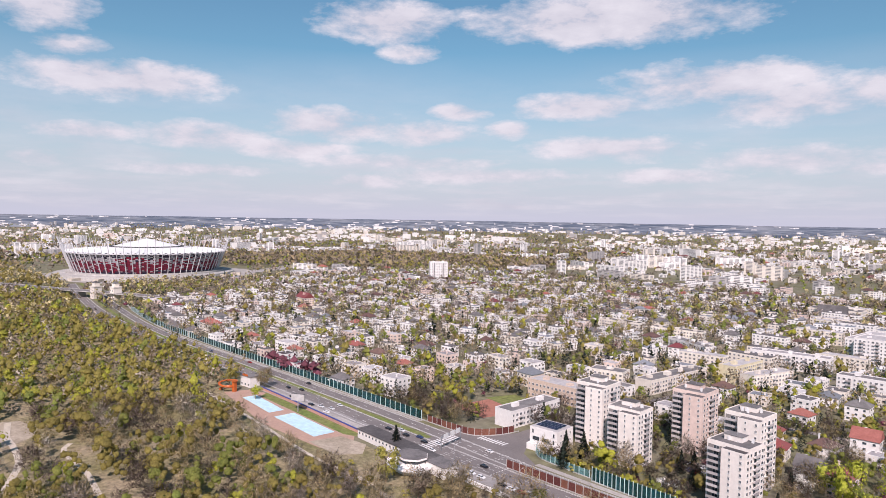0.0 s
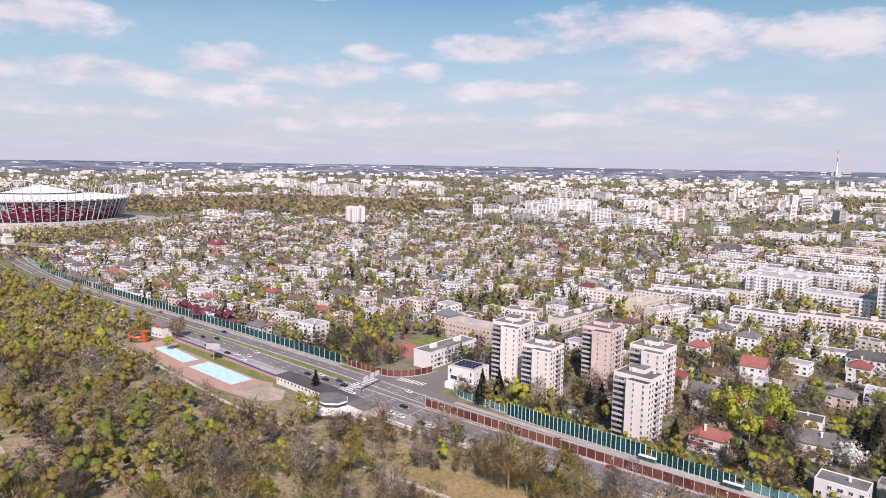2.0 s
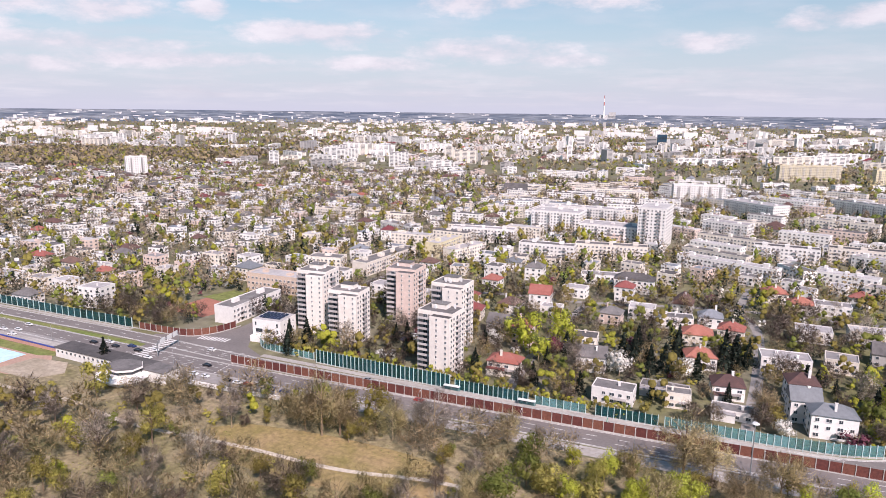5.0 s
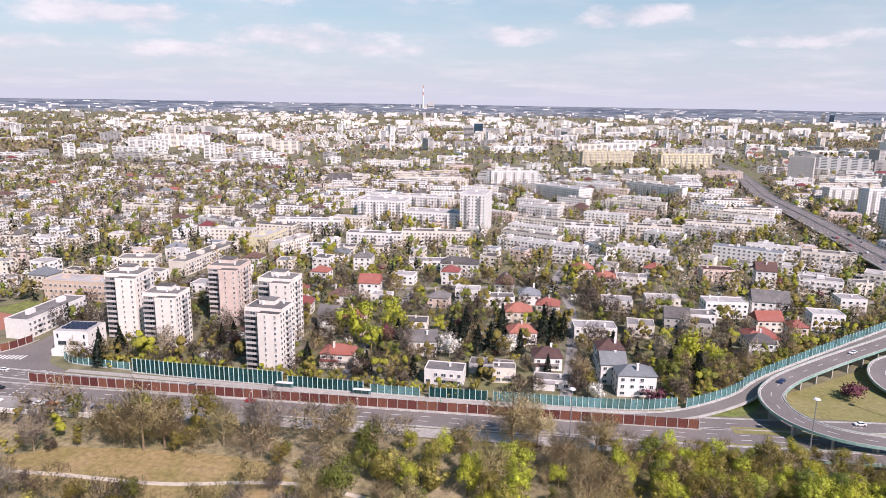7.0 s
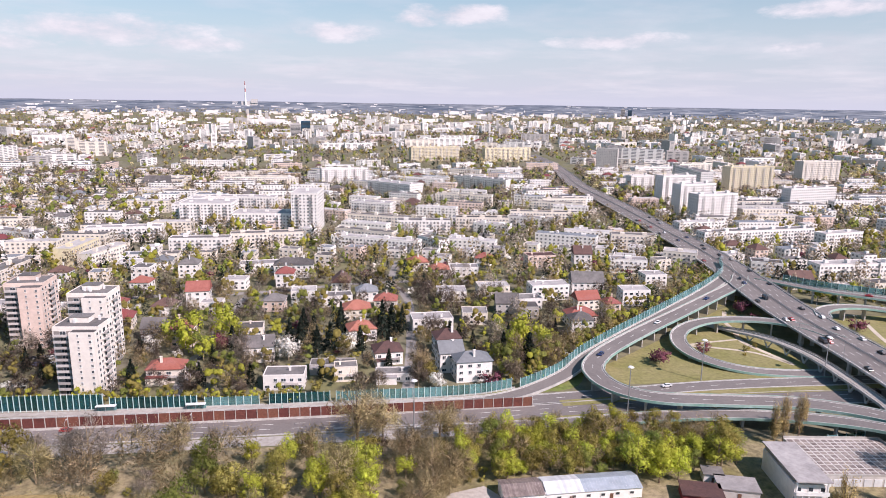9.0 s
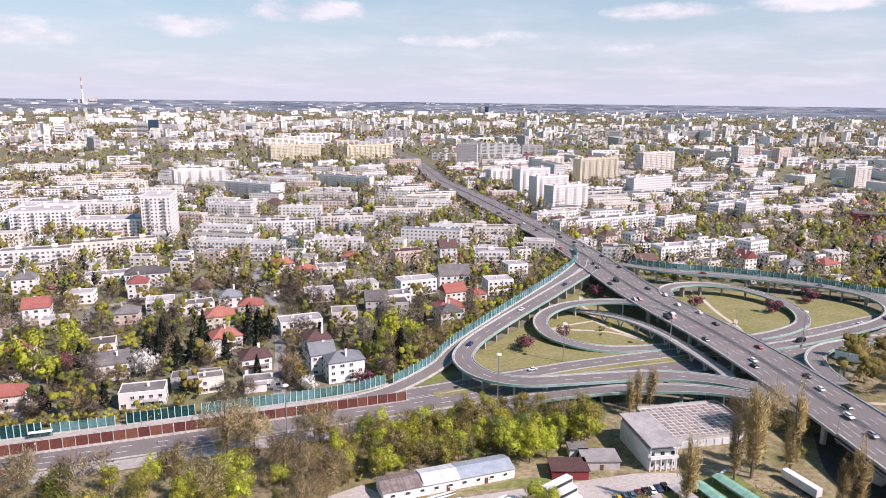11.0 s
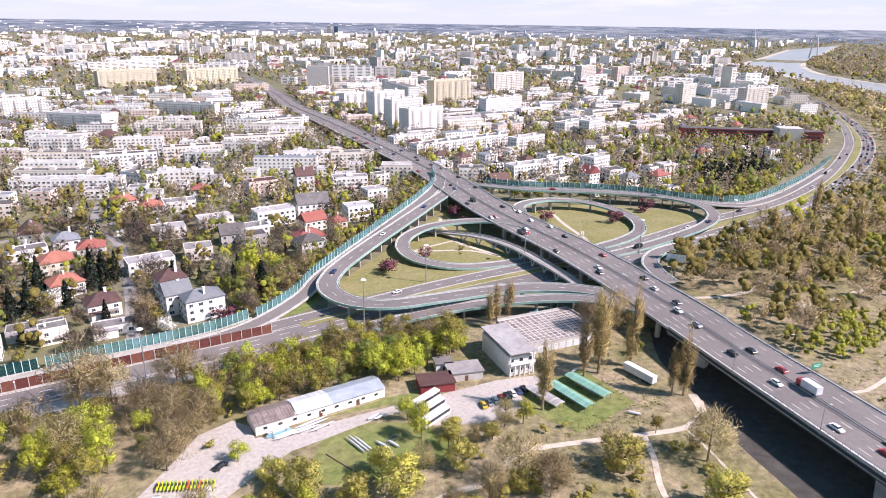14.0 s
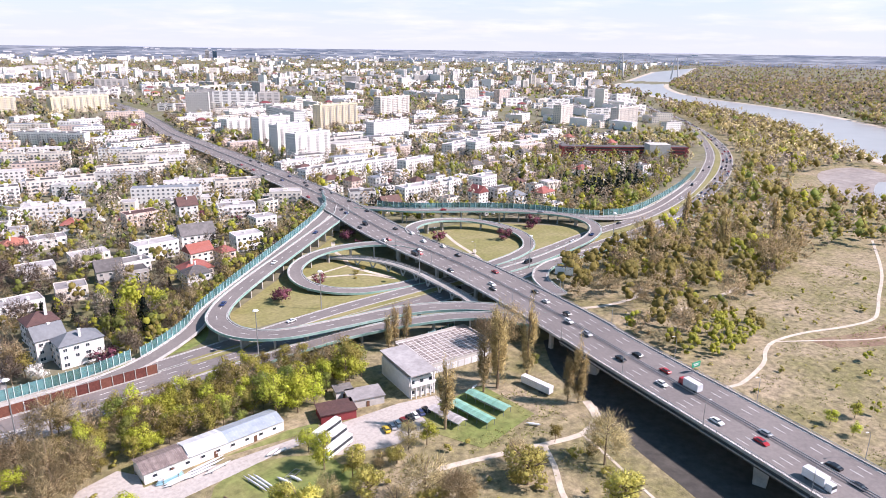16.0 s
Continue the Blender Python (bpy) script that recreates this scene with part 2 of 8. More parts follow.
def along(path, spacing, start=0.0):
    """Places every spacing metres of a path: (x, y, z, heading)."""
    out, left = [], start
    for a, b in zip(path, path[1:]):
        seg = math.hypot(b[0] - a[0], b[1] - a[1])
        while left <= seg and seg > 0:
            k = left / seg
            out.append((a[0] + (b[0] - a[0]) * k, a[1] + (b[1] - a[1]) * k, a[2] + (b[2] - a[2]) * k, math.atan2(b[1] - a[1], b[0] - a[0])))
            left += spacing
        left -= seg
    return out


def shift(path, off, up=0.0):
    """The path moved to its right by off metres."""
    out, n = [], len(path)
    for i, p in enumerate(path):
        a, b = path[max(i - 1, 0)], path[min(i + 1, n - 1)]
        d = math.hypot(b[0] - a[0], b[1] - a[1]) or 1.0
        out.append((p[0] + (b[1] - a[1]) / d * off, p[1] - (b[0] - a[0]) / d * off, p[2] + up))
    return out


# what is taken up on the plan, in cells of 2 m
CELL, OX, OY, NX, NY = 2.0, -1700.0, -300.0, 1500, 1500
taken = np.zeros((NX, NY), bool)


def cells(x0, x1, y0, y1):
    i0, i1 = max(0, int((x0 - OX) / CELL)), min(NX, int((x1 - OX) / CELL) + 1)
    j0, j1 = max(0, int((y0 - OY) / CELL)), min(NY, int((y1 - OY) / CELL) + 1)
    return i0, max(i0, i1), j0, max(j0, j1)


def take(cx, cy, sx, sy, grow=0.0):
    i0, i1, j0, j1 = cells(cx - sx / 2 - grow, cx + sx / 2 + grow, cy - sy / 2 - grow, cy + sy / 2 + grow)
    taken[i0:i1, j0:j1] = True


def take_path(path, half):
    for x, y, *_ in path:
        take(x, y, 2 * half, 2 * half)


def is_free(x, y, r=1.0):
    i0, i1, j0, j1 = cells(x - r, x + r, y - r, y + r)
    return not taken[i0:i1, j0:j1].any()


def rise(x, y):
    """The land is level, and lifts to a low rim far off."""
    r = math.hypot(x, y)
    return 0.0 if r < 2600 else 100.0 * ((r - 2600) / 2350) ** 1.5


def shrink(x, y):
    """Things on the far rim stand for things further off, and are smaller by as much."""
    return max(0.3, (EYE - rise(x, y)) / EYE)

# ---- ground and water ----
GROUND = mat("town ground", (0.15, 0.145, 0.065), 0.95, 0.35, 0.12, second=(0.2, 0.18, 0.135), spot=0.02, amount=0.9)
MEADOW = mat("flood meadow", (0.185, 0.165, 0.072), 0.95, 0.5, 0.35, bump=0.6, second=(0.3, 0.24, 0.155), spot=0.035, amount=1.0)

g = Geo()
rings = [0, 80, 160, 300, 500, 800, 1200, 1700, 2200, 2600, 2900, 3200, 3500, 3800, 4100, 4400, 4650, 4900]
seg = 96
for r in rings:
    for k in range(seg):
        a = 2 * math.pi * k / seg
        g.v.append((r * math.cos(a), r * math.sin(a), rise(r, 0)))
for i in range(len(rings) - 1):
    for k in range(seg):
        q = (k + 1) % seg
        g.f.append((i * seg + k, (i + 1) * seg + k, (i + 1) * seg + q, i * seg + q))
        g.m.append(0)
tagged(part("ground", g, GROUND), "level brownish green ground reaching to the horizon", "ground", kind="structure")


def sheet(name, path, z, material, label, category, kind="structure"):
    g = Geo()
    n = len(path)
    g.add([(x, y, z) for x, y, *_ in path] + [(x, y, z - 0.3) for x, y, *_ in path],
          [tuple(range(n))] + [(i, i + n, (i + 1) % n + n, (i + 1) % n) for i in range(n)])
    me = g.mesh(name, material)
    bm = bmesh.new()
    bm.from_mesh(me)
    bmesh.ops.triangulate(bm, faces=[f for f in bm.faces if len(f.verts) > 4])
    bmesh.ops.recalc_face_normals(bm, faces=bm.faces)
    bm.to_mesh(me)
    bm.free()
    return tagged(new(name, me), label, category, kind=kind)


def ribbon(name, path, left, right, z, material, label="", category="", parent=None, thick=0.3, kind="structure"):
    g = Geo().sweep(path, [(-left, z - thick), (right, z - thick), (right, z), (-left, z)])
    ob = part(name, g, material, parent)
    return tagged(ob, label, category, kind=kind if parent is None else "")


sheet("meadow", [(-1200, 100), (-900, -290), (900, -290), (1500, 620), (1400, 880), (1140, 648), (876, 436), (606, 294), (460, 248), (345, 230), (250, 208), (235, 150), (200, 172), (150, 212), (60, 225), (-60, 221), (-300, 212), (-1200, 235)], 0.03, MEADOW, "dry yellowish flood meadow beside the river", "meadow")
river_near = curve([(-200, -700, 0), (500, -90, 0), (877, 247, 0), (949, 313, 0), (1061, 390, 0), (1157, 471, 0), (1237, 555, 0), (1310, 651, 0), (1390, 750, 0), (1520, 895, 0), (1666, 1066, 0), (1821, 1267, 0), (2026, 1446, 0), (2447, 1652, 0), (2900, 1850, 0)], 40)
river_far = curve([(200, -1000, 0), (900, 30, 0), (1296, 376, 0), (1399, 471, 0), (1477, 551, 0), (1523, 626, 0), (1592, 719, 0), (1640, 808, 0), (1700, 909, 0), (1856, 1094, 0), (2208, 1352, 0), (2640, 1561, 0), (3300, 1860, 0)], 40)
def strip(path, other, lift):
    n = 60
    pick = lambda p, k: p[min(len(p) - 1, int(k / n * (len(p) - 1) + 0.5))]
    g = Geo()
    for k in range(n + 1):
        a, b = pick(path, k), pick(other, k)
        for j in range(4):
            x, y = a[0] + (b[0] - a[0]) * j / 3, a[1] + (b[1] - a[1]) * j / 3
            g.v.append((x, y, rise(x, y) + lift))
    for k in range(n):
        for j in range(3):
            g.f.append((k * 4 + j, k * 4 + j + 4, k * 4 + j + 5, k * 4 + j + 1))
            g.m.append(0)
    return g


tagged(part("river", strip(river_near, river_far, 0.4), WATER), "wide calm grey river with sandy banks", "river", kind="structure")
for bank, name in (([(x, y, rise(x, y) + 0.3) for x, y, _ in river_near], "river_bank"), ([(x, y, rise(x, y) + 0.3) for x, y, _ in river_far], "river_bank")):
    g = Geo().sweep(bank, [(-9, -0.1), (9, -0.1), (6, 0.3), (-6, 0.3)])
    tagged(part(name, g, SAND), "narrow pale sand bank along the river", "bank", kind="structure")
MUD = mat("wet river mud", (0.25, 0.21, 0.185), 0.6, 0.25, 0.15, second=(0.36, 0.31, 0.27), spot=0.03, amount=0.9)
sheet("sandbank", curve([(615, 190, 0), (648, 212, 0), (703, 252, 0), (760, 272, 0), (815, 262, 0), (800, 225, 0), (720, 178, 0), (610, 150, 0), (615, 190, 0)], 20)[:-1], 0.16, MUD, "wet grey sandbank at the river bay", "sandbank")
sheet("bay_water", curve([(640, 172, 0), (655, 186, 0), (690, 200, 0), (740, 212, 0), (745, 200, 0), (700, 178, 0), (640, 172, 0)], 20)[:-1], 0.2, WATER, "still water of a river bay", "water")

# ---- the road along the embankment ----
far_way = curve([(-1240, 360, 0), (-1050, 320, 0), (-850, 284, 0), (-680, 264, 0), (-500, 261, 0), (-400, 259, 0), (-290, 256.5, 0), (-200, 250.8, 0), (-100, 249.3, 0), (0, 249, 0), (55, 250.2, 0), (100, 253, 0), (155, 257.5, 0), (220, 257, 0), (270, 257, 0), (310, 261, 0), (345, 266, 0), (376, 269.5, 0), (402, 270.5, 0), (444, 275, 0), (512, 291, 0), (582, 315, 0), (672, 353.5, 0), (770, 402, 0), (888, 475, 0), (1017, 567, 0), (1118, 658, 0), (1240, 790, 0), (1350, 900, 0)], 8)
near_way = curve([(-1240, 330, 0), (-1050, 292, 0), (-850, 260, 0), (-690, 248, 0), (-500, 246, 0), (-400, 244, 0), (-290, 239, 0), (-200, 236.5, 0), (-100, 237, 0), (0, 237.5, 0), (60, 239.5, 0), (110, 241.5, 0), (175, 242, 0), (240, 240, 0), (300, 241.5, 0), (348, 247, 0), (378, 248.8, 0), (407, 251, 0), (461, 260.5, 0), (530, 280.5, 0), (606, 307, 0), (689, 341, 0), (787, 391, 0), (876, 449, 0), (982, 528, 0), (1050, 586, 0), (1138, 662, 0), (1260, 786, 0), (1370, 892, 0)], 8)


def lane_marks(parent, path, offsets, dash=4.0, gap=8.0, width=0.18, z=0.09, material=None, solid=()):
    """Broken lines (joined) and solid edge lines of one roadway."""
    g = Geo()
    for off in offsets:
        line = shift(path, off)
        for x, y, h, a in along(line, dash + gap):
            g.box(x, y, h + z - 0.03, dash, width, 0.03, a)
    if offsets:
        part("lane_marking", g, material or PAINT_LINE, parent, "white broken lane lines", kind="stuff")
    for off in solid:
        part("edge_line", Geo().sweep(shift(path, off), [(-width / 2, z - 0.03), (width / 2, z - 0.03), (width / 2, z), (-width / 2, z)]), material or PAINT_LINE, parent)


def roadway(name, path, half, label, lanes=(), solid=(), material=None, kerb=True):
    road = thing(name, label=label, category="road", kind="structure")
    ribbon("asphalt", path, half, half, 0.06, material or ASPHALT, parent=road)
    if kerb:
        for s in (-1, 1):
            part("kerb", Geo().sweep(shift(path, s * (half + 0.25)), [(-0.25, -0.2), (0.25, -0.2), (0.25, 0.16), (-0.25, 0.16)]), CONCRETE, road)
    lane_marks(road, path, lanes, solid=solid)
    take_path(path, half + 2)
    return road


roadway("road_far", far_way, 4.4, "grey asphalt carriageway with white lane lines", (0.0,), (-4.0, 4.0))
roadway("road_near", near_way, 6.2, "grey asphalt carriageway with three lanes", (-2.0, 1.8), (-5.8, 5.8))
# grass strip between the two carriageways
median = [(a[0], (a[1] + b[1]) / 2, 0) for a, b in ((p, min(near_way, key=lambda q: abs(q[0] - p[0]))) for p in far_way)]
ribbon("median", [p for p in median if p[0] < -262], 2.0, 2.0, 0.14, GRASS, "narrow grass strip between the carriageways", "verge")
ribbon("median", [p for p in median if 78 < p[0] < 330], 3.0, 2.4, 0.14, LAWN, "narrow grass strip between the carriageways", "verge")
ribbon("median", [p for p in median if p[0] > 330], 3.0, 3.0, 0.14, LAWN, "narrow grass strip between the carriageways", "verge")
verge = curve([(-30, 229.3, 0), (20, 230.5, 0), (60, 233.2, 0), (110, 235, 0), (160, 235, 0)], 6)
ribbon("verge", [p for p in verge if p[0] > 45], 1.4, 1.4, 0.13, LAWN, "grass strip beside the slip road", "verge")
# widened stretch with parking lane and footway before the pool
footway = curve([(-440, 231.5, 0), (-420, 231, 0), (-290, 228, 0), (-200, 226, 0), (-100, 226, 0), (0, 226.5, 0), (40, 227, 0)], 10)
ribbon("footway", footway, 3.4, 3.4, 0.1, PAVING, "pale paved footway along the carriageway", "pavement")
take_path(footway, 4)
footway_far = curve([(-1000, 330, 0), (-850, 296, 0), (-680, 272, 0), (-500, 267.5, 0), (-400, 266, 0), (-290, 263.5, 0)], 10)
ribbon("footway", footway_far, 1.2, 1.2, 0.1, PAVING, "pale paved footway along the noise barrier", "pavement")
# bus bay and footway between the brown and the green barrier
bay = curve([(-200, 259, 0), (-150, 257.3, 0), (-100, 256, 0), (-20, 255, 0), (30, 254.8, 0), (60, 256.5, 0)], 8)
ribbon("footway", bay, 1.6, 1.6, 0.1, PAVING, "pale paved footway and bus bay below the green barrier", "pavement")

# junction beside the modern house
sheet("junction", [(-268, 228), (-196, 228), (-200, 258), (-214, 266), (-222, 280), (-226, 340), (-236, 340), (-238, 288), (-250, 268), (-272, 263)], 0.075, ASPHALT, "asphalt junction with faded crossing lines", "road")
take(-236, 262, 60, 76)
g = Geo()
for k in range(14):
    g.box(-256, 230 + 2.2 * k, 0.06, 7.0, 1.1, 0.04)
    g.box(-206, 230 + 2.0 * k, 0.06, 0.5, 1.2, 0.04)
for k in range(9):
    g.box(-246 + 2.0 * k, 268 + 0.2 * k, 0.06, 1.0, 5.0, 0.04)
for y_l in (233.5, 237.2, 241, 250, 253.5, 257):
    for k in range(6):
        g.box(-248 + 7.5 * k, y_l, 0.06, 3.2, 0.18, 0.04)
tagged(part("zebra_crossing", g, PAINT_LINE), "worn white zebra crossing bars", "crossing", kind="stuff")
street = [curve(p, 10) for p in (
    [(-231, 320, 0), (-228, 350, 0), (-222, 400, 0), (-216, 440, 0)], [(-76, 264, 0), (-76, 330, 0), (-68, 420, 0)],
    [(-216, 400, 0), (-120, 418, 0), (-68, 420, 0), (20, 440, 0), (150, 438, 0), (225, 440, 0)], [(20, 262, 0), (27, 330, 0), (30, 400, 0), (22, 440, 0), (30, 500, 0)])]
for p in street:
    ribbon("side_street", p, 2.6, 2.6, 0.06, ASPHALT_OLD, "narrow grey residential street", "street")
    take_path(p, 3.2)

# ---- viaduct, bridge and ramps ----
def elevated(name, path, half, label, lanes=(), solid=(), depth=1.1, piers=22.0, green=True, pier_from=3.2, pier_size=(1.1, 3.2), parapet=0.75, rails=False, surface=None):
    """An elevated roadway: deck beam, asphalt, two kerbs, parapets and piers."""
    way = thing(name, label=label, category="viaduct", kind="structure")
    part("deck", Geo().sweep(path, [(-half - 0.6, -0.55), (-half * 0.6, -depth), (half * 0.6, -depth), (half + 0.6, -0.55), (half + 0.6, 0.0), (-half - 0.6, 0.0)]), CONCRETE, way)
    ribbon("asphalt", path, half, half, 0.05, surface or ASPHALT, parent=way, thick=0.04)
    for s in (-1, 1):
        edge = shift(path, s * (half + 0.3))
        part("parapet", Geo().sweep(edge, [(-0.3, -0.3), (0.3, -0.3), (0.22, parapet * 0.55), (-0.22, parapet * 0.55)]), CONCRETE, way)
        if green:
            part("green_panel", Geo().sweep(shift(edge, s * 0.36), [(-0.05, -0.6), (0.05, -0.6), (0.05, 0.5), (-0.05, 0.5)]), GREEN_METAL, way, "green painted edge barrier")
        if rails:
            for h in (0.75, 1.1):
                part("rail", Geo().sweep(edge, [(-0.05, h), (0.05, h), (0.05, h + 0.1), (-0.05, h + 0.1)]), METAL, way)
            posts = Geo()
            for x, y, z, a in along(edge, 2.5):
                posts.box(x, y, z, 0.12, 0.1, 1.1, a)
            part("rail_post", posts, METAL, way, "steel guard rail posts", kind="stuff")
    lane_marks(way, path, lanes, solid=solid, z=0.09)
    if piers:
        for x, y, z, a in along(path, piers, piers * 0.5):
            if z > pier_from:
                part("pier", Geo().box(0, 0, -0.2, pier_size[0], pier_size[1], z - depth + 0.3), CONCRETE, way, at=Matrix.LocRotScale((x, y, 0), Euler((0, 0, a)), None))
    take_path(path, half + 2)
    return way


viaduct_line = curve([(405, 1560, 0.2), (388, 1340, 0.4), (352, 1109, 1.2), (318, 943, 4), (297, 762, 7), (279, 600, 8.6), (262, 455, 9), (238, 330, 9), (229, 245, 9.2), (216, 178, 9.6), (203, 128, 10), (192, 83, 10.3), (176, 20, 10.8), (150, -80, 11.5), (100, -270, 12)], 8)
viaduct = elevated("viaduct", [p for p in viaduct_line if p[1] > 150], 13.5, "wide grey multi-lane viaduct over the interchange", (-9.6, -6.2, -2.8, 2.8, 6.2, 9.6), (-12.9, 12.9), depth=1.9, piers=0, green=False, rails=True)
bridge = elevated("bridge", [p for p in viaduct_line if p[1] <= 158], 12.6, "wide concrete river bridge with steel rails", (-9.3, -6.0, 3.2, 6.4, 9.4), (-12.1, 12.1), depth=2.2, piers=0, green=False, rails=True)
for owner, sel in ((viaduct, lambda p: p[1] > 150), (bridge, lambda p: p[1] <= 158)):
    mid = [p for p in viaduct_line if sel(p)]
    for s in (-0.5, 0.5):
        part("median_rail", Geo().sweep(shift(mid, s), [(-0.06, 0.45), (0.06, 0.45), (0.06, 0.8), (-0.06, 0.8)]), METAL, owner, "double steel crash rail")
for y_p, x_p, top in ((300, 234, 8), (262, 231, 8), (226, 226, 8), (205, 221, 8), (390, 250, 8), (450, 261, 8)):
    for o in (-9, -3, 3, 9):
        part("pier", Geo().box(0, 0, -0.2, 1.5, 1.5, top - 0.8), CONCRETE, viaduct, at=Matrix.Translation((x_p + o, y_p, 0)))
for y_p, x_p in ((140, 206), (66, 187), (-20, 165)):
    for o in (-7.5, 7.5):
        part("pier", Geo().box(0, 0, -0.3, 3.0, 3.6, 9.0, 0.25, top=1.25), CONCRETE, bridge, "pale tapered concrete bridge pier", at=Matrix.Translation((x_p + o, y_p, 0)))
# lower girder and walkway of the bridge
for s in (-1, 1):
    part("girder", Geo().sweep(shift([p for p in viaduct_line if p[1] <= 158], s * 13.3), [(-0.15, -2.4), (0.15, -2.4), (0.15, -0.6), (-0.15, -0.6)]), DARK, bridge, "dark steel edge girder")
    part("service_pipe", Geo().sweep(shift([p for p in viaduct_line if p[1] <= 158], s * 13.9), [(-0.2, -1.5), (0.2, -1.5), (0.2, -1.2), (-0.2, -1.2)]), METAL, bridge)
for o in (-9, -3, 3, 9):
    part("pier", Geo().box(0, 0, -0.2, 1.5, 1.5, 8.4), CONCRETE, bridge, at=Matrix.Translation((212 + o, 163 - 0.25 * o, 0)))
# Dark soil with the bridge's cast shadow painted into its colour.
SHADE_SOIL = mat("dark damp soil", (0.055, 0.05, 0.045), 0.85, 0.3, 0.3, second=(0.09, 0.08, 0.065), spot=0.12)
sheet("damp_ground", curve([(206, 172, 0), (188, 150, 0), (180, 128, 0), (172, 113, 0), (166, 97, 0), (161, 80, 0), (152, 55, 0), (140, 20, 0), (168, 0, 0), (186, 60, 0), (199, 110, 0), (216, 165, 0), (206, 172, 0)], 6)[:-1], 0.055, SHADE_SOIL, "dark soil with painted shade below the bridge", "ground")

slip = curve([(30, 251.5, 0), (51, 252.5, 0.1), (70, 258.5, 0.5), (92, 272, 2.0), (106, 286, 3.8), (130, 305.5, 5.6), (161, 331, 6.8), (212, 375, 8), (248, 412, 8.7), (262, 440, 9)], 4)
u_ramp = curve([(253, 405, 9), (239.8, 387, 8.8), (211.6, 364, 8.3), (177.6, 337, 7.6), (145, 311.5, 7.0), (121, 291.5, 6.5), (109, 279, 6.3), (102, 267, 6.1), (102, 253, 6), (108, 242, 6), (120, 234.5, 6.1), (143, 229.5, 6.5), (170, 223, 7.1), (190, 211, 7.9), (203, 194, 8.7), (208, 176, 9.2)], 3)
inner = curve([(234, 285, 9), (229, 302, 8.9), (217, 316, 8.4), (199, 323.5, 7.4), (182, 323.5, 6.2), (167, 315, 5), (159.5, 302, 3.8), (160, 288, 2.6), (168, 277, 1.5), (180, 270, 0.7), (196, 266.5, 0.25), (214, 264.5, 0.1)], 3)
near_ramp = curve([(-10, 230.5, 0), (46, 229.5, 0.05), (64, 229.3, 0.2), (84, 229, 0.6), (103, 228.3, 1.3), (124, 226.5, 2.6), (144, 221.5, 4.4), (165, 213, 6.2), (182, 203, 7.6), (194, 190, 8.8), (201, 174, 9.3)], 3)
under = curve([(190, 338, 0.4), (199, 318, 2.6), (205, 302, 4.6), (210, 285, 5), (211.5, 268, 5), (210, 250, 5), (208, 232, 5), (205, 216, 4.8), (196, 200, 4.2)], 3)
FOOT_WHITE = mat("white painted concrete", (0.66, 0.64, 0.61), 0.7, 0.12, 0.8, second=(0.54, 0.52, 0.49), spot=0.3)
r_loop = curve([(250, 318, 9), (257, 329, 8.9), (272, 337, 8.2), (292, 338, 7), (310, 328, 5.6), (319, 308, 4.2), (317, 287, 2.8), (305, 271, 1.6), (287, 264.5, 0.8), (268, 262.5, 0.3), (252, 262, 0.1)], 3)
r_outer = curve([(262, 400, 9), (272, 384, 9), (289, 365, 8.8), (328, 339, 8.2), (355, 317, 7.4), (371, 296, 6.6), (372, 277, 5.8), (361, 262, 4.8), (340, 253.5, 3.6), (305, 249.5, 2), (278, 248.5, 0.9), (256, 249, 0.2)], 3)
r_slip = curve([(340, 338, 7.6), (362, 318, 6.4), (380, 297, 4.5), (402, 283, 2.2), (425, 279.5, 0.8), (470, 287, 0.2), (530, 304, 0.1), (600, 327, 0.1)], 4)
r_near = curve([(237, 190, 9.2), (243, 203, 8.6), (253, 216, 7.6), (272, 227.5, 6.2), (300, 233.5, 4.4), (335, 237, 2.6), (370, 240, 1.1), (410, 244.5, 0.3), (470, 256, 0.1)], 3)
elevated("ramp", slip, 3.4, "rising slip road beside the green noise barrier", (), (-3.1, 3.1), green=False, piers=14, pier_size=(0.8, 4.5), surface=ASPHALT)
elevated("ramp", u_ramp, 4.3, "curved elevated ramp with green edge panels", (0.0,), (-4.0, 4.0), piers=13, pier_size=(0.8, 5.0))
elevated("ramp", inner, 3.4, "teardrop loop ramp with green edge panels", (), (-3.1, 3.1), piers=14, pier_from=2.4, pier_size=(0.7, 3.2))
roadway("slip_road", [(x, y, z) for x, y, z in near_ramp if x < 92], 3.4, "slip road leaving the carriageway for the viaduct", (), (-3.1, 3.1))
elevated("ramp", [p for p in near_ramp if p[0] > 88], 3.4, "slip road rising to the viaduct", (), (-3.1, 3.1), piers=16, pier_size=(0.8, 3.5))
footbridge = elevated("ramp", under, 1.9, "narrow footbridge on white branching struts beside the viaduct", (), (), depth=0.7, green=False, piers=0, surface=PAVING, rails=True)
for x, y, z, a in along(under, 11.0, 9.0):
    if z > 3.5:
        for s_ in (-1, 1):
            part("strut", Geo().tube([(0, 0, -0.2), (s_ * 2.6, 0, z - 0.6)], [0.45, 0.32], 6), FOOT_WHITE, footbridge, "white slanting strut", at=Matrix.LocRotScale((x, y, 0), Euler((0, 0, a)), None))
elevated("ramp", r_loop, 3.3, "teardrop loop ramp with green edge panels", (), (-3.0, 3.0), piers=14, pier_from=2.4, pier_size=(0.7, 3.2))
elevated("ramp", r_outer, 3.4, "curved elevated ramp with green edge panels", (), (-3.1, 3.1), piers=14, pier_from=2.4, pier_size=(0.8, 3.4))
elevated("ramp", r_slip, 3.2, "slip road falling to the embankment road", (), (-2.9, 2.9), piers=16, pier_from=2.6, pier_size=(0.8, 3.2), green=False)
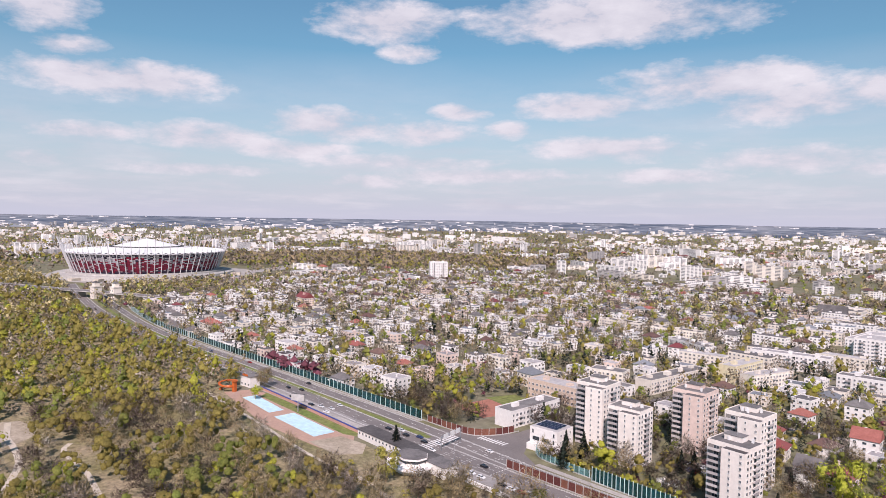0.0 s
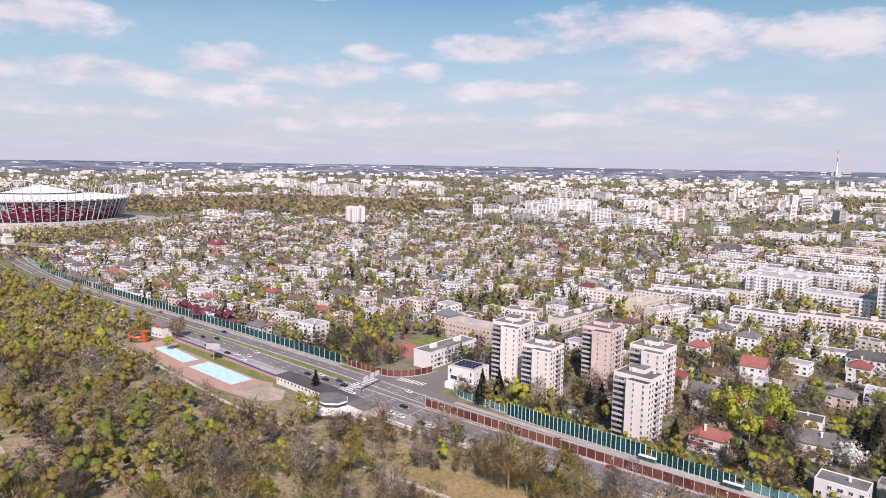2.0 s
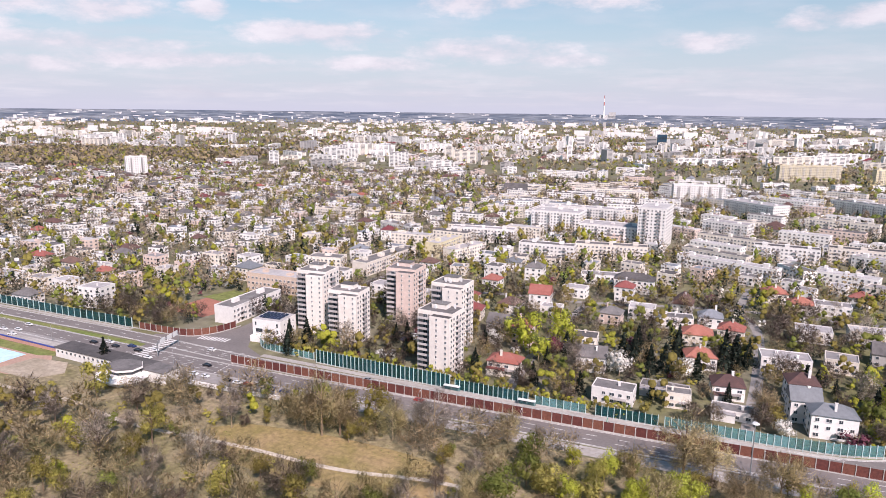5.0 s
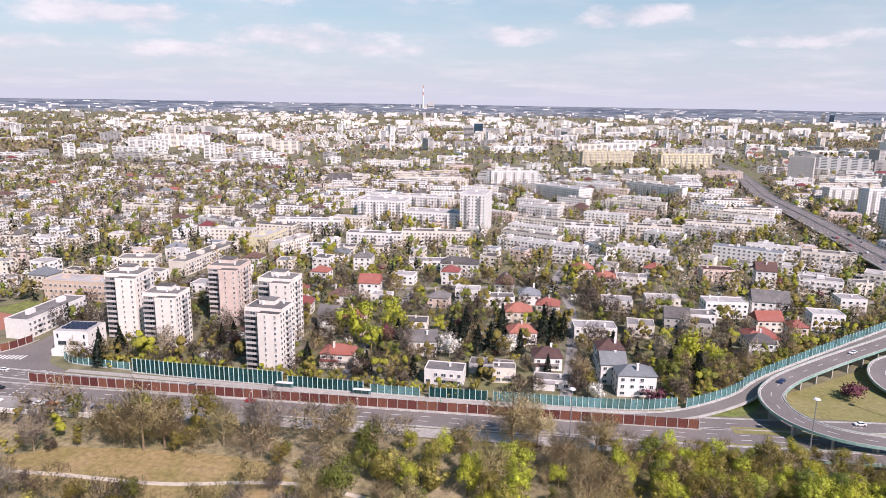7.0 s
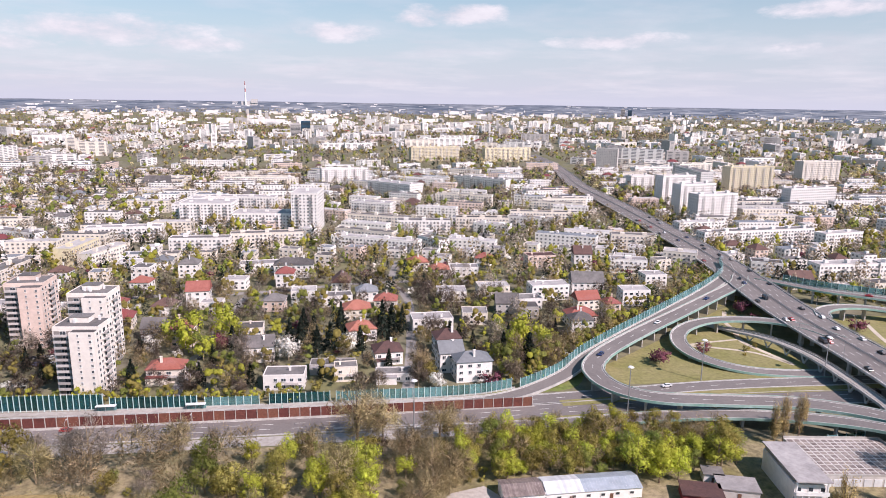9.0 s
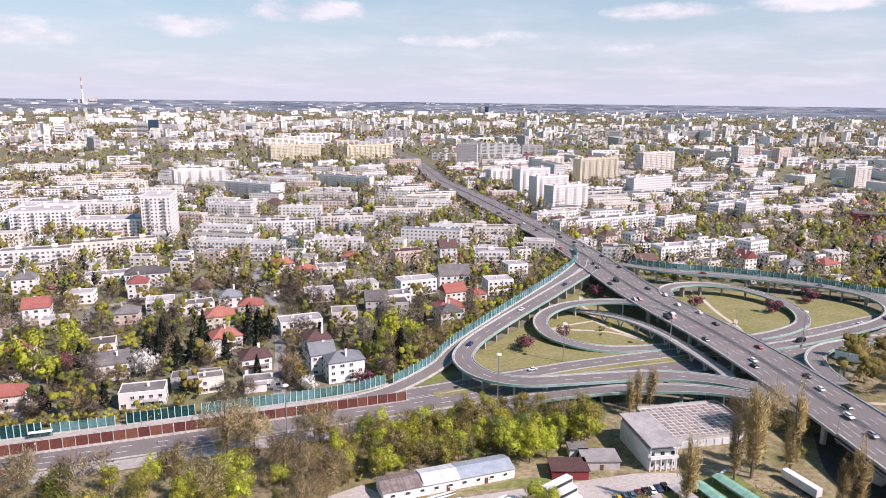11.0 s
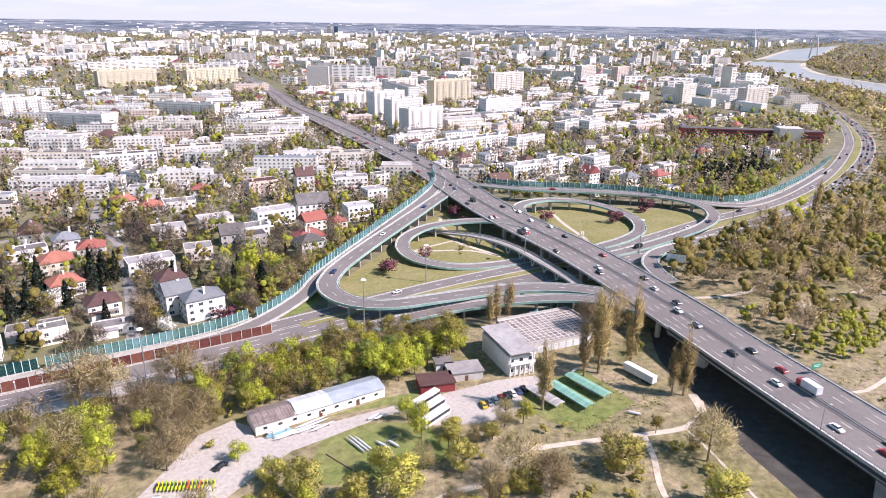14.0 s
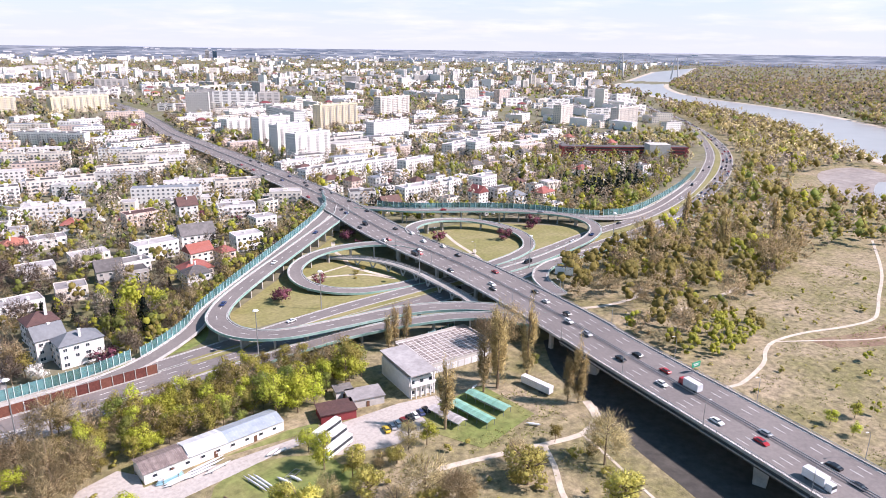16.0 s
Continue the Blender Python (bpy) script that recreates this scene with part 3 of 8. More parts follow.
elevated("ramp", r_near, 3.6, "curved ramp falling from the viaduct", (), (-3.3, 3.3), piers=15, pier_from=2.6, pier_size=(0.8, 3.2))

# lawns inside the loops
def lawn(points, z, label, category="lawn", material=None, step=8):
    sheet("lawn", curve([(x, y, 0) for x, y in points], step)[:-1], z, material or LAWN, label, category)


lawn([(110, 262), (104, 272), (112, 282), (140, 303), (180, 334), (215, 362), (240, 375), (236, 352), (226, 330), (214, 300), (205, 266), (160, 263), (130, 262), (110, 262)], 0.05, "dry lawn inside the ramps")
lawn([(256, 262), (252, 300), (258, 330), (290, 345), (330, 330), (365, 292), (365, 272), (340, 262), (300, 260), (256, 262)], 0.05, "dry lawn inside the loop")
lawn([(52, 259.5), (72, 264), (95, 285), (104, 286), (98, 268), (90, 260), (75, 258), (52, 259.5)], 0.1, "mown lawn below the ramp", material=GRASS)
lawn([(200, 382), (232, 398), (246, 420), (255, 404), (240, 386), (210, 364), (200, 382)], 0.1, "lawn beneath the ramp", material=LAWN)
for pts, w in (([(165, 306), (182, 300), (196, 292), (205, 276)], 1.0), ([(205, 330), (198, 310), (200, 296), (205, 278)], 1.3), ([(216, 358), (206, 340), (204, 326)], 1.2), ([(286, 330), (276, 306), (268, 280), (262, 268)], 1.2), ([(262, 290), (270, 284), (276, 290)], 1.0), ([(165, 306), (178, 309), (198, 312)], 0.8)):
    p = curve([(x, y, 0) for x, y in pts], 4)
    ribbon("footpath", p, w, w, 0.11, SAND, "pale paved footpath across the lawn", "path", thick=0.1)
    take_path(p, 1.5)

# ---- noise barriers ----
BROWN_PANEL = mat("rust-brown barrier panel", (0.15, 0.05, 0.036), 0.8, 0.3, 1.2, rand=0.3, second=(0.13, 0.05, 0.04), spot=0.3)
GREEN_PANEL = mat("green tinted barrier glass", (0.01, 0.07, 0.075), 0.15, 0.2, 0.5, rand=0.4, specular=0.4, clear=0.3)
PALE_PANEL = mat("pale green barrier glass", (0.14, 0.3, 0.3), 0.15, 0.2, 0.5, rand=0.35, specular=0.6, clear=0.45)
POST = mat("pale green steel post", (0.55, 0.68, 0.66), 0.5, 0.1, 1.0)


def barrier(path, height, panel_mat, post_mat, step, label, panel_name="panel", base=0.5, thick=0.14, lift=0.0):
    wall = thing("noise_barrier", label=label, category="noise barrier", kind="structure")
    places = along(path, step)
    h = height - base
    panel = Geo().box(0, 0, 0, step - 0.16, thick, h)
    for k in range(3):
        panel.box(0, 0, h * (k + 0.5) / 3 - 0.05, step - 0.2, thick + 0.06, 0.1)
    panel_me = panel.mesh("panel", panel_mat)
    post_me = Geo().box(0, -0.08, -0.3, 0.24, 0.42, height + 0.7).mesh("post", post_mat)
    part("plinth", Geo().sweep(shift(path, 0, lift), [(-0.18, -0.3), (0.18, -0.3), (0.18, base), (-0.18, base)]), CONCRETE, wall)
    for i, (x, y, z, a) in enumerate(places):
        at = Matrix.LocRotScale((x, y, z + lift), Euler((0, 0, a)), None)
        part("post", post_me, post_mat, wall, at=at)
        if i + 1 < len(places):
            x2, y2, z2, _ = places[i + 1]
            tilt = math.atan2(z2 - z, step)
            mid = Matrix.LocRotScale(((x + x2) / 2, (y + y2) / 2, (z + z2) / 2 + lift), Euler((0, -tilt, math.atan2(y2 - y, x2 - x))), None)
            part(panel_name, panel_me, panel_mat, wall, at=mid @ Matrix.Translation((0, 0, base)))


barrier(curve([(-207, 244.6, 0), (-100, 243.8, 0), (0, 244.2, 0), (70, 244.6, 0)], 8), 4.2, BROWN_PANEL, CONCRETE, 4.0, "rust-brown panel noise barrier between the carriageways")
barrier(curve([(-286, 265.5, 0), (-262, 265.5, 0), (-250, 268, 0), (-242, 279, 0), (-239, 292, 0)], 4), 4.0, BROWN_PANEL, CONCRETE, 4.0, "rust-brown panel noise barrier round a garden corner")
barrier(curve([(-206, 292, 0), (-214, 279, 0), (-206, 268, 0), (-190, 265, 0), (-170, 263.5, 0)], 4), 3.6, PALE_PANEL, POST, 3.0, "low green glass noise barrier")
barrier(curve([(-170, 261.5, 0), (-140, 259.5, 0), (-98, 258, 0)], 4), 6.5, GREEN_PANEL, POST, 2.2, "tall dark green glass noise barrier")
barrier(curve([(-97, 257.6, 0), (-62, 256.6, 0)], 4), 5.0, GREEN_PANEL, POST, 2.2, "dark green glass noise barrier")
barrier(curve([(-61, 257, 0), (-38, 256.6, 0)], 4), 4.0, PALE_PANEL, POST, 3.0, "pale green glass noise barrier")
barrier(curve([(-36, 256.6, 0), (-10, 256.6, 0)], 4), 4.6, GREEN_PANEL, POST, 2.4, "green glass noise barrier beside the slip road")
barrier(curve([(-9.5, 256.6, 0), (10, 256.7, 0), (30, 257, 0), (50, 258.3, 0.1), (66, 262.3, 0.5)], 4), 4.6, PALE_PANEL, POST, 2.4, "green glass noise barrier beside the slip road")
barrier(shift([p for p in slip if p[0] > 66], -4.0), 4.2, PALE_PANEL, POST, 3.0, "pale green glass noise barrier on the ramp edge")
barrier(curve([(-860, 296, 0), (-760, 280, 0), (-676, 274.5, 0), (-502, 270, 0), (-409, 269, 0), (-351, 267, 0), (-287, 265.5, 0)], 8), 5.5, GREEN_PANEL, POST, 5.0, "long dark green glass noise barrier along the road")
barrier(curve([(157, 203.5, 0), (172, 205, 0), (186, 206, 0)], 4), 3.0, PALE_PANEL, POST, 4.0, "low pale green wall beside the terrace")
barrier(curve([(275, 392, 9), (292, 372, 8.8), (331, 346, 8.2), (360, 323, 7.2), (384, 301, 4.6), (405, 288.5, 2.2)], 4), 4.0, PALE_PANEL, POST, 4.0, "pale green glass noise barrier on the ramp edge")
barrier(curve([(405, 288.5, 2.2), (430, 285.5, 0.8), (470, 292.5, 0.2), (540, 312, 0.1), (600, 333, 0), (645, 351, 0)], 6), 5.0, PALE_PANEL, POST, 5.0, "pale green glass noise barrier along the road")

# ---- trees: meshes ----
LEAF_OLIVE = mat("young olive leaves", (0.35, 0.298, 0.072), 0.8, 0.4, 1.1, bump=0.3, island=0.18, rand=0.3, second=(0.27, 0.232, 0.058), spot=0.05, amount=0.9, through_light=0.42)
LEAF_LIME = mat("bright lime leaves", (0.504, 0.528, 0.06), 0.8, 0.4, 1.1, bump=0.3, island=0.18, rand=0.3, second=(0.372, 0.384, 0.06), spot=0.05, amount=0.9, through_light=0.42)
LEAF_GREEN = mat("fresh green leaves", (0.213, 0.259, 0.056), 0.8, 0.4, 1.1, bump=0.3, island=0.18, rand=0.3, second=(0.299, 0.299, 0.073), spot=0.05, amount=0.9, through_light=0.5)
TWIG = mat("brown budding twigs", (0.52, 0.405, 0.235), 0.9, 0.4, 1.1, bump=0.3, island=0.25, rand=0.3, second=(0.44, 0.365, 0.17), spot=0.05, amount=0.9, through_light=0.35)
TWIG_DARK = mat("dark brown twigs", (0.27, 0.21, 0.165), 0.9, 0.4, 1.1, bump=0.3, island=0.3, rand=0.35, second=(0.19, 0.15, 0.105), spot=0.05, amount=0.9, through_light=0.3)
TWIG_GREY = mat("pale grey twigs", (0.478, 0.409, 0.33), 0.9, 0.4, 1.1, bump=0.3, island=0.3, rand=0.3, second=(0.287, 0.234, 0.191), spot=0.05, amount=0.9, through_light=0.25)
NEEDLE = mat("dark conifer needles", (0.022, 0.033, 0.022), 0.85, 0.35, 1.3, bump=0.25, island=0.4, rand=0.4)
POPLAR = mat("olive-brown poplar buds", (0.52, 0.403, 0.182), 0.9, 0.35, 1.3, bump=0.25, island=0.3, rand=0.15, through_light=0.3)
BLOSSOM = mat("white blossom", (0.8, 0.77, 0.7), 0.8, 0.2, 1.3, bump=0.2, island=0.2, rand=0.1, through_light=0.2)
PURPLE = mat("purple plum leaves", (0.16, 0.05, 0.07), 0.8, 0.35, 1.3, bump=0.25, island=0.3, rand=0.25, through_light=0.15)
WILLOW = mat("yellow-green willow leaves", (0.68, 0.62, 0.17), 0.8, 0.35, 1.3, bump=0.25, island=0.2, rand=0.2, second=(0.56, 0.52, 0.15), spot=0.07, amount=0.9, through_light=0.5)
YELLOW = mat("yellow forsythia flowers", (0.42, 0.33, 0.03), 0.8, 0.2, 0.3, island=0.3, rand=0.2, through_light=0.2)


def leaf_cloud(points, outward, size, seed, long=1.0, wild=0.8):
    """Leaf or twig pieces at the points; long above 1 makes slim twigs that follow the outward way."""
    r = np.random.default_rng(seed)
    n = len(points)
    d = outward + r.normal(0, wild, (n, 3))
    d /= np.linalg.norm(d, axis=1)[:, None] + 1e-9
    u = np.cross(d, r.normal(0, 1, (n, 3)))
    u /= np.linalg.norm(u, axis=1)[:, None] + 1e-9
    w = np.cross(d, u)
    s = size * r.uniform(0.6, 1.4, n)[:, None]
    if long > 1:
        a, b = d * s * long / 2, u * s / 2
        quads = np.stack([points - a - b, points - a + b, points + a], 1)
    else:
        a, b = u * s / 2, w * s / 2 * r.uniform(0.6, 1.0, n)[:, None]
        quads = np.stack([points - a * 1.1 - b * 0.8, points + a * 1.15 - b * 0.5, points + b * 1.25 - a * 0.1], 1)
    return quads.reshape(-1, 3)


def crown_points(n, rx, rz, zc, seed, clumps=16, fill=0.45, shape="round"):
    r = np.random.default_rng(seed)
    if shape == "cone":
        h = r.beta(1.1, 1.7, n)
        a = r.uniform(0, 2 * math.pi, n)
        tier = 0.75 + 0.25 * np.cos(h * 9 * 2 * math.pi)
        rad = rx * (1 - h) * np.sqrt(r.uniform(0.35, 1, n)) * tier
        p = np.stack([rad * np.cos(a), rad * np.sin(a), zc - rz + 2 * rz * h], 1)
        out = np.stack([np.cos(a), np.sin(a), np.full(n, -0.3)], 1)
        return p, out
    c = r.normal(0, 1, (clumps, 3))
    c /= np.linalg.norm(c, axis=1)[:, None]
    c *= r.uniform(0.45, 1.0, clumps)[:, None] ** 0.6
    c[:, 2] = np.maximum(c[:, 2], -0.75)
    pick = r.integers(0, clumps, n)
    p = c[pick] * 0.78 + r.normal(0, 1, (n, 3)) * fill * 0.42 * r.uniform(0.6, 1.2, clumps)[pick][:, None]
    if shape == "column":
        p[:, 2] *= 1.05
    out = p / (np.linalg.norm(p, axis=1)[:, None] + 1e-9) + (0, 0, 0.25)
    return p * (rx * 1.2, rx * 1.2, rz * 1.15) + (0, 0, zc), out


GOLD = (1 + 5 ** 0.5) / 2
ICO_V = np.array([(-1, GOLD, 0), (1, GOLD, 0), (-1, -GOLD, 0), (1, -GOLD, 0), (0, -1, GOLD), (0, 1, GOLD), (0, -1, -GOLD), (0, 1, -GOLD), (GOLD, 0, -1), (GOLD, 0, 1), (-GOLD, 0, -1), (-GOLD, 0, 1)])
ICO_V /= np.linalg.norm(ICO_V[0])
ICO_F = np.array([(0, 11, 5), (0, 5, 1), (0, 1, 7), (0, 7, 10), (0, 10, 11), (1, 5, 9), (5, 11, 4), (11, 10, 2), (10, 7, 6), (7, 1, 8), (3, 9, 4), (3, 4, 2), (3, 2, 6), (3, 6, 8), (3, 8, 9), (4, 9, 5), (2, 4, 11), (6, 2, 10), (8, 6, 7), (9, 8, 1)])


def ico(level):
    """Vertices and faces of a sphere of triangles, split level times."""
    v, f = [tuple(p) for p in ICO_V], [tuple(q) for q in ICO_F]
    for _ in range(level):
        seen, out = {}, []

        def mid(a, b):
            k = (min(a, b), max(a, b))
            if k not in seen:
                m = (np.array(v[a]) + np.array(v[b])) / 2
                seen[k] = len(v)
                v.append(tuple(m / np.linalg.norm(m)))
            return seen[k]
        for a, b, c in f:
            ab, bc, ca = mid(a, b), mid(b, c), mid(c, a)
            out += [(a, ab, ca), (b, bc, ab), (c, ca, bc), (ab, bc, ca)]
        f = out
    return np.array(v), np.array(f)


OCTA = (np.array([(1, 0, 0), (0, 1, 0), (-1, 0, 0), (0, -1, 0), (0, 0, 1), (0, 0, -1)], float), np.array([(0, 1, 4), (1, 2, 4), (2, 3, 4), (3, 0, 4), (1, 0, 5), (2, 1, 5), (3, 2, 5), (0, 3, 5)]))
ICO = [ico(0), ico(1), OCTA]


def unit(v):
    return v / (np.linalg.norm(v, axis=1)[:, None] + 1e-9)


def clump_cloud(centres, sizes, level, seed, heart=0.8):
    """Ragged dark hearts of the foliage clumps."""
    r = np.random.default_rng(seed)
    v0, f0 = ICO[level]
    vs, fs, ns = [], [], []
    for k, c in enumerate(centres):
        v = v0 * (sizes[k] * heart * r.uniform(0.68, 1.1, len(v0)))[:, None]
        vs.append(v + c)
        fs.append(f0 + k * len(v0))
        ns.append(unit(v0 + (0, 0, 0.5)))
    return np.concatenate(vs), np.concatenate(fs), np.concatenate(ns)


def leaf_mesh(name, verts, material, faces=None, normals=None):
    me = bpy.data.meshes.new(name)
    n = len(verts)
    idx = np.arange(n, dtype=np.int32) if faces is None else np.ascontiguousarray(faces, np.int32).ravel()
    me.vertices.add(n)
    me.vertices.foreach_set("co", np.ascontiguousarray(verts, np.float32).ravel())
    me.loops.add(len(idx))
    me.loops.foreach_set("vertex_index", idx)
    me.polygons.add(len(idx) // 3)
    me.polygons.foreach_set("loop_start", np.arange(0, len(idx), 3, dtype=np.int32))
    me.materials.append(material)
    me.update(calc_edges=True)
    if normals is not None:
        me.polygons.foreach_set("use_smooth", np.ones(len(idx) // 3, dtype=bool))
        soft = me.attributes.new("custom_normal", "FLOAT_VECTOR", "POINT")
        soft.data.foreach_set("vector", np.ascontiguousarray(normals, np.float32).ravel())
    return me


def trunk_geo(h, crown_r, crown_h, seed, limbs=7, thick=0.25):
    r = random.Random(seed)
    g = Geo()
    top = h * 0.86
    lean = (r.uniform(-0.3, 0.3), r.uniform(-0.3, 0.3))
    g.tube([(0, 0, -0.3), (lean[0] * 0.4, lean[1] * 0.4, h * 0.35), (lean[0], lean[1], top)], [thick * 1.25, thick * 0.85, thick * 0.2], 6)
    for k in range(limbs):
        a = 2 * math.pi * (k + r.random() * 0.7) / limbs
        z0 = h * r.uniform(0.25, 0.62)
        reach = crown_r * r.uniform(0.55, 0.95)
        z1 = min(h * 0.95, z0 + crown_h * r.uniform(0.25, 0.5))
        mid = (math.cos(a) * reach * 0.45, math.sin(a) * reach * 0.45, (z0 + z1) / 2 - 0.2)
        g.tube([(lean[0] * z0 / top, lean[1] * z0 / top, z0), mid, (math.cos(a) * reach, math.sin(a) * reach, z1)], [thick * 0.5, thick * 0.33, thick * 0.1], 4, cap=False)
    return g


# kind: leaf material, height, crown radius, clear stem, leaf size, quads, shape, long, trunk, label
TREES = {
    "olive": (LEAF_OLIVE, 15.5, 6.0, 0.16, 0.8, 950, "round", 1.0, 0.24, "tree with young olive-yellow spring leaves", "leafy_tree"),
    "lime": (LEAF_LIME, 14.5, 6.0, 0.14, 0.8, 950, "round", 1.0, 0.24, "tree in bright lime-green spring leaf", "leafy_tree"),
    "green": (LEAF_GREEN, 14.0, 5.6, 0.15, 0.8, 950, "round", 1.0, 0.24, "tree with fresh green leaves", "leafy_tree"),
    "bare": (TWIG, 16.5, 6.2, 0.18, 0.24, 950, "round", 11.0, 0.26, "bare brown tree just coming into bud", "bare_tree"),
    "brown": (TWIG_DARK, 14.5, 5.6, 0.15, 0.26, 800, "round", 9.0, 0.24, "dark brown tree still without leaves", "bare_tree"),
    "grey": (TWIG_GREY, 17.0, 5.6, 0.2, 0.21, 850, "round", 12.0, 0.28, "leafless tree with pale grey branches", "bare_tree"),
    "conifer": (NEEDLE, 16.0, 5.2, 0.04, 1.1, 800, "cone", 1.0, 0.22, "tall dark green spruce tree", "spruce_tree"),
    "poplar": (POPLAR, 26.0, 2.9, 0.08, 0.32, 1100, "column", 7.0, 0.32, "tall columnar poplar just coming into leaf", "poplar_tree"),
    "blossom": (BLOSSOM, 9.5, 5.0, 0.1, 0.62, 1300, "round", 1.0, 0.2, "fruit tree covered in white blossom", "blossom_tree"),
    "purple": (PURPLE, 7.6, 5.6, 0.05, 0.62, 850, "round", 1.0, 0.16, "round purple-leaved ornamental plum", "plum_tree"),
    "shrub": (LEAF_OLIVE, 4.6, 3.4, 0.0, 0.6, 420, "round", 1.0, 0.1, "low rounded olive-green garden shrub", "shrub"),
    "yellow": (YELLOW, 3.2, 2.4, 0.0, 0.5, 300, "round", 1.0, 0.1, "yellow flowering forsythia shrub", "shrub"),
    "willow": (WILLOW, 13.5, 7.4, 0.1, 0.62, 1250, "round", 2.2, 0.4, "spreading willow in yellow-green leaf", "willow_tree"),
}
COUNT_NEAR = {"olive": 105, "lime": 104, "green": 40, "bare": 80, "grey": 36, "brown": 40, "conifer": 46, "poplar": 24, "blossom": 14, "purple": 26, "shrub": 56, "yellow": 13, "willow": 40}
plots = {k: [] for k in TREES}


def plant(kind, x, y, size=1.0, lone=False):
    plots[kind].append((x, y, size * rnd.uniform(0.85, 1.18), rnd.uniform(0, 6.28), lone))


def crown_mesh(kind, quads, grow, seed, clumps, level, twigs=True, core=True, heart=0.8):
    """A crown of foliage clumps: loose leaves or twigs round ragged hearts, softly shaded; vertices, faces, normals."""
    m, h, r, stem, leaf, _, shape, long, *_ = TREES[kind]
    rz = h * (1 - stem) / 2
    scale = np.array((r, r, rz))
    q = np.random.default_rng(seed + 5)
    if (long > 2.5 and twigs) or shape in ("cone", "column"):
        p, out = crown_points(quads, r * 0.92, rz * 0.92, h - rz, seed, clumps=int(14 + 8 * rnd.random()), shape=shape)
        if long > 1:
            out = out + (0, 0, 0.9 if shape == "column" else 0.35)
        v = leaf_cloud(p, out, leaf * grow, seed + 1, long if long <= 1 else long / grow ** 0.6, 0.6 if long <= 1 else 0.75)
        n = unit(unit(out) + q.normal(0, 0.45, out.shape))
        if long > 8 and core:
            p2, out2 = crown_points(int(quads * 0.5), r * 0.95, rz * 0.95, h - rz, seed, clumps=20, shape=shape)
            v = np.concatenate([v, leaf_cloud(p2, out2, 0.62 * grow, seed + 2)])
            n = np.concatenate([n, unit(unit(out2) + q.normal(0, 0.4, out2.shape))])
        return v, np.arange(len(v)).reshape(-1, 3), np.repeat(n, 3, 0)
    c = unit(q.normal(0, 1, (clumps, 3))) * (q.uniform(0.3, 0.74, clumps)[:, None] if clumps > 1 else 0.05)
    c[:, 2] = np.maximum(c[:, 2], -0.5)
    size = {1: 0.9, 2: 0.76, 3: 0.64, 4: 0.58, 5: 0.54, 6: 0.5, 7: 0.47}.get(clumps, 0.42 if clumps < 12 else 0.36) * q.uniform(0.7, 1.25, clumps)
    pick = q.choice(clumps, quads, p=size ** 2 / (size ** 2).sum())
    way = unit(q.normal(0, 1, (quads, 3)) + c[pick] * 0.9)
    p = c[pick] + way * (size[pick] * q.uniform(0.62, 1.16, quads))[:, None]
    v = leaf_cloud(p * scale + (0, 0, h - rz), way * 1.2, (leaf if long <= 2.5 else 0.75) * grow, seed + 1, long if long <= 2.5 else 1.0, 0.7)
    n = unit(way + 0.5 * c[pick] + (0, 0, 0.5) + q.normal(0, 0.3, (quads, 3)))
    f = np.arange(len(v)).reshape(-1, 3)
    if not core:
        return v, f, np.repeat(n, 3, 0)
    cv, cf, cn = clump_cloud(c, size, level, seed + 6, heart)
    return np.concatenate([v, cv * scale + (0, 0, h - rz)]), np.concatenate([f, cf + len(v)]), np.concatenate([np.repeat(n, 3, 0), cn])


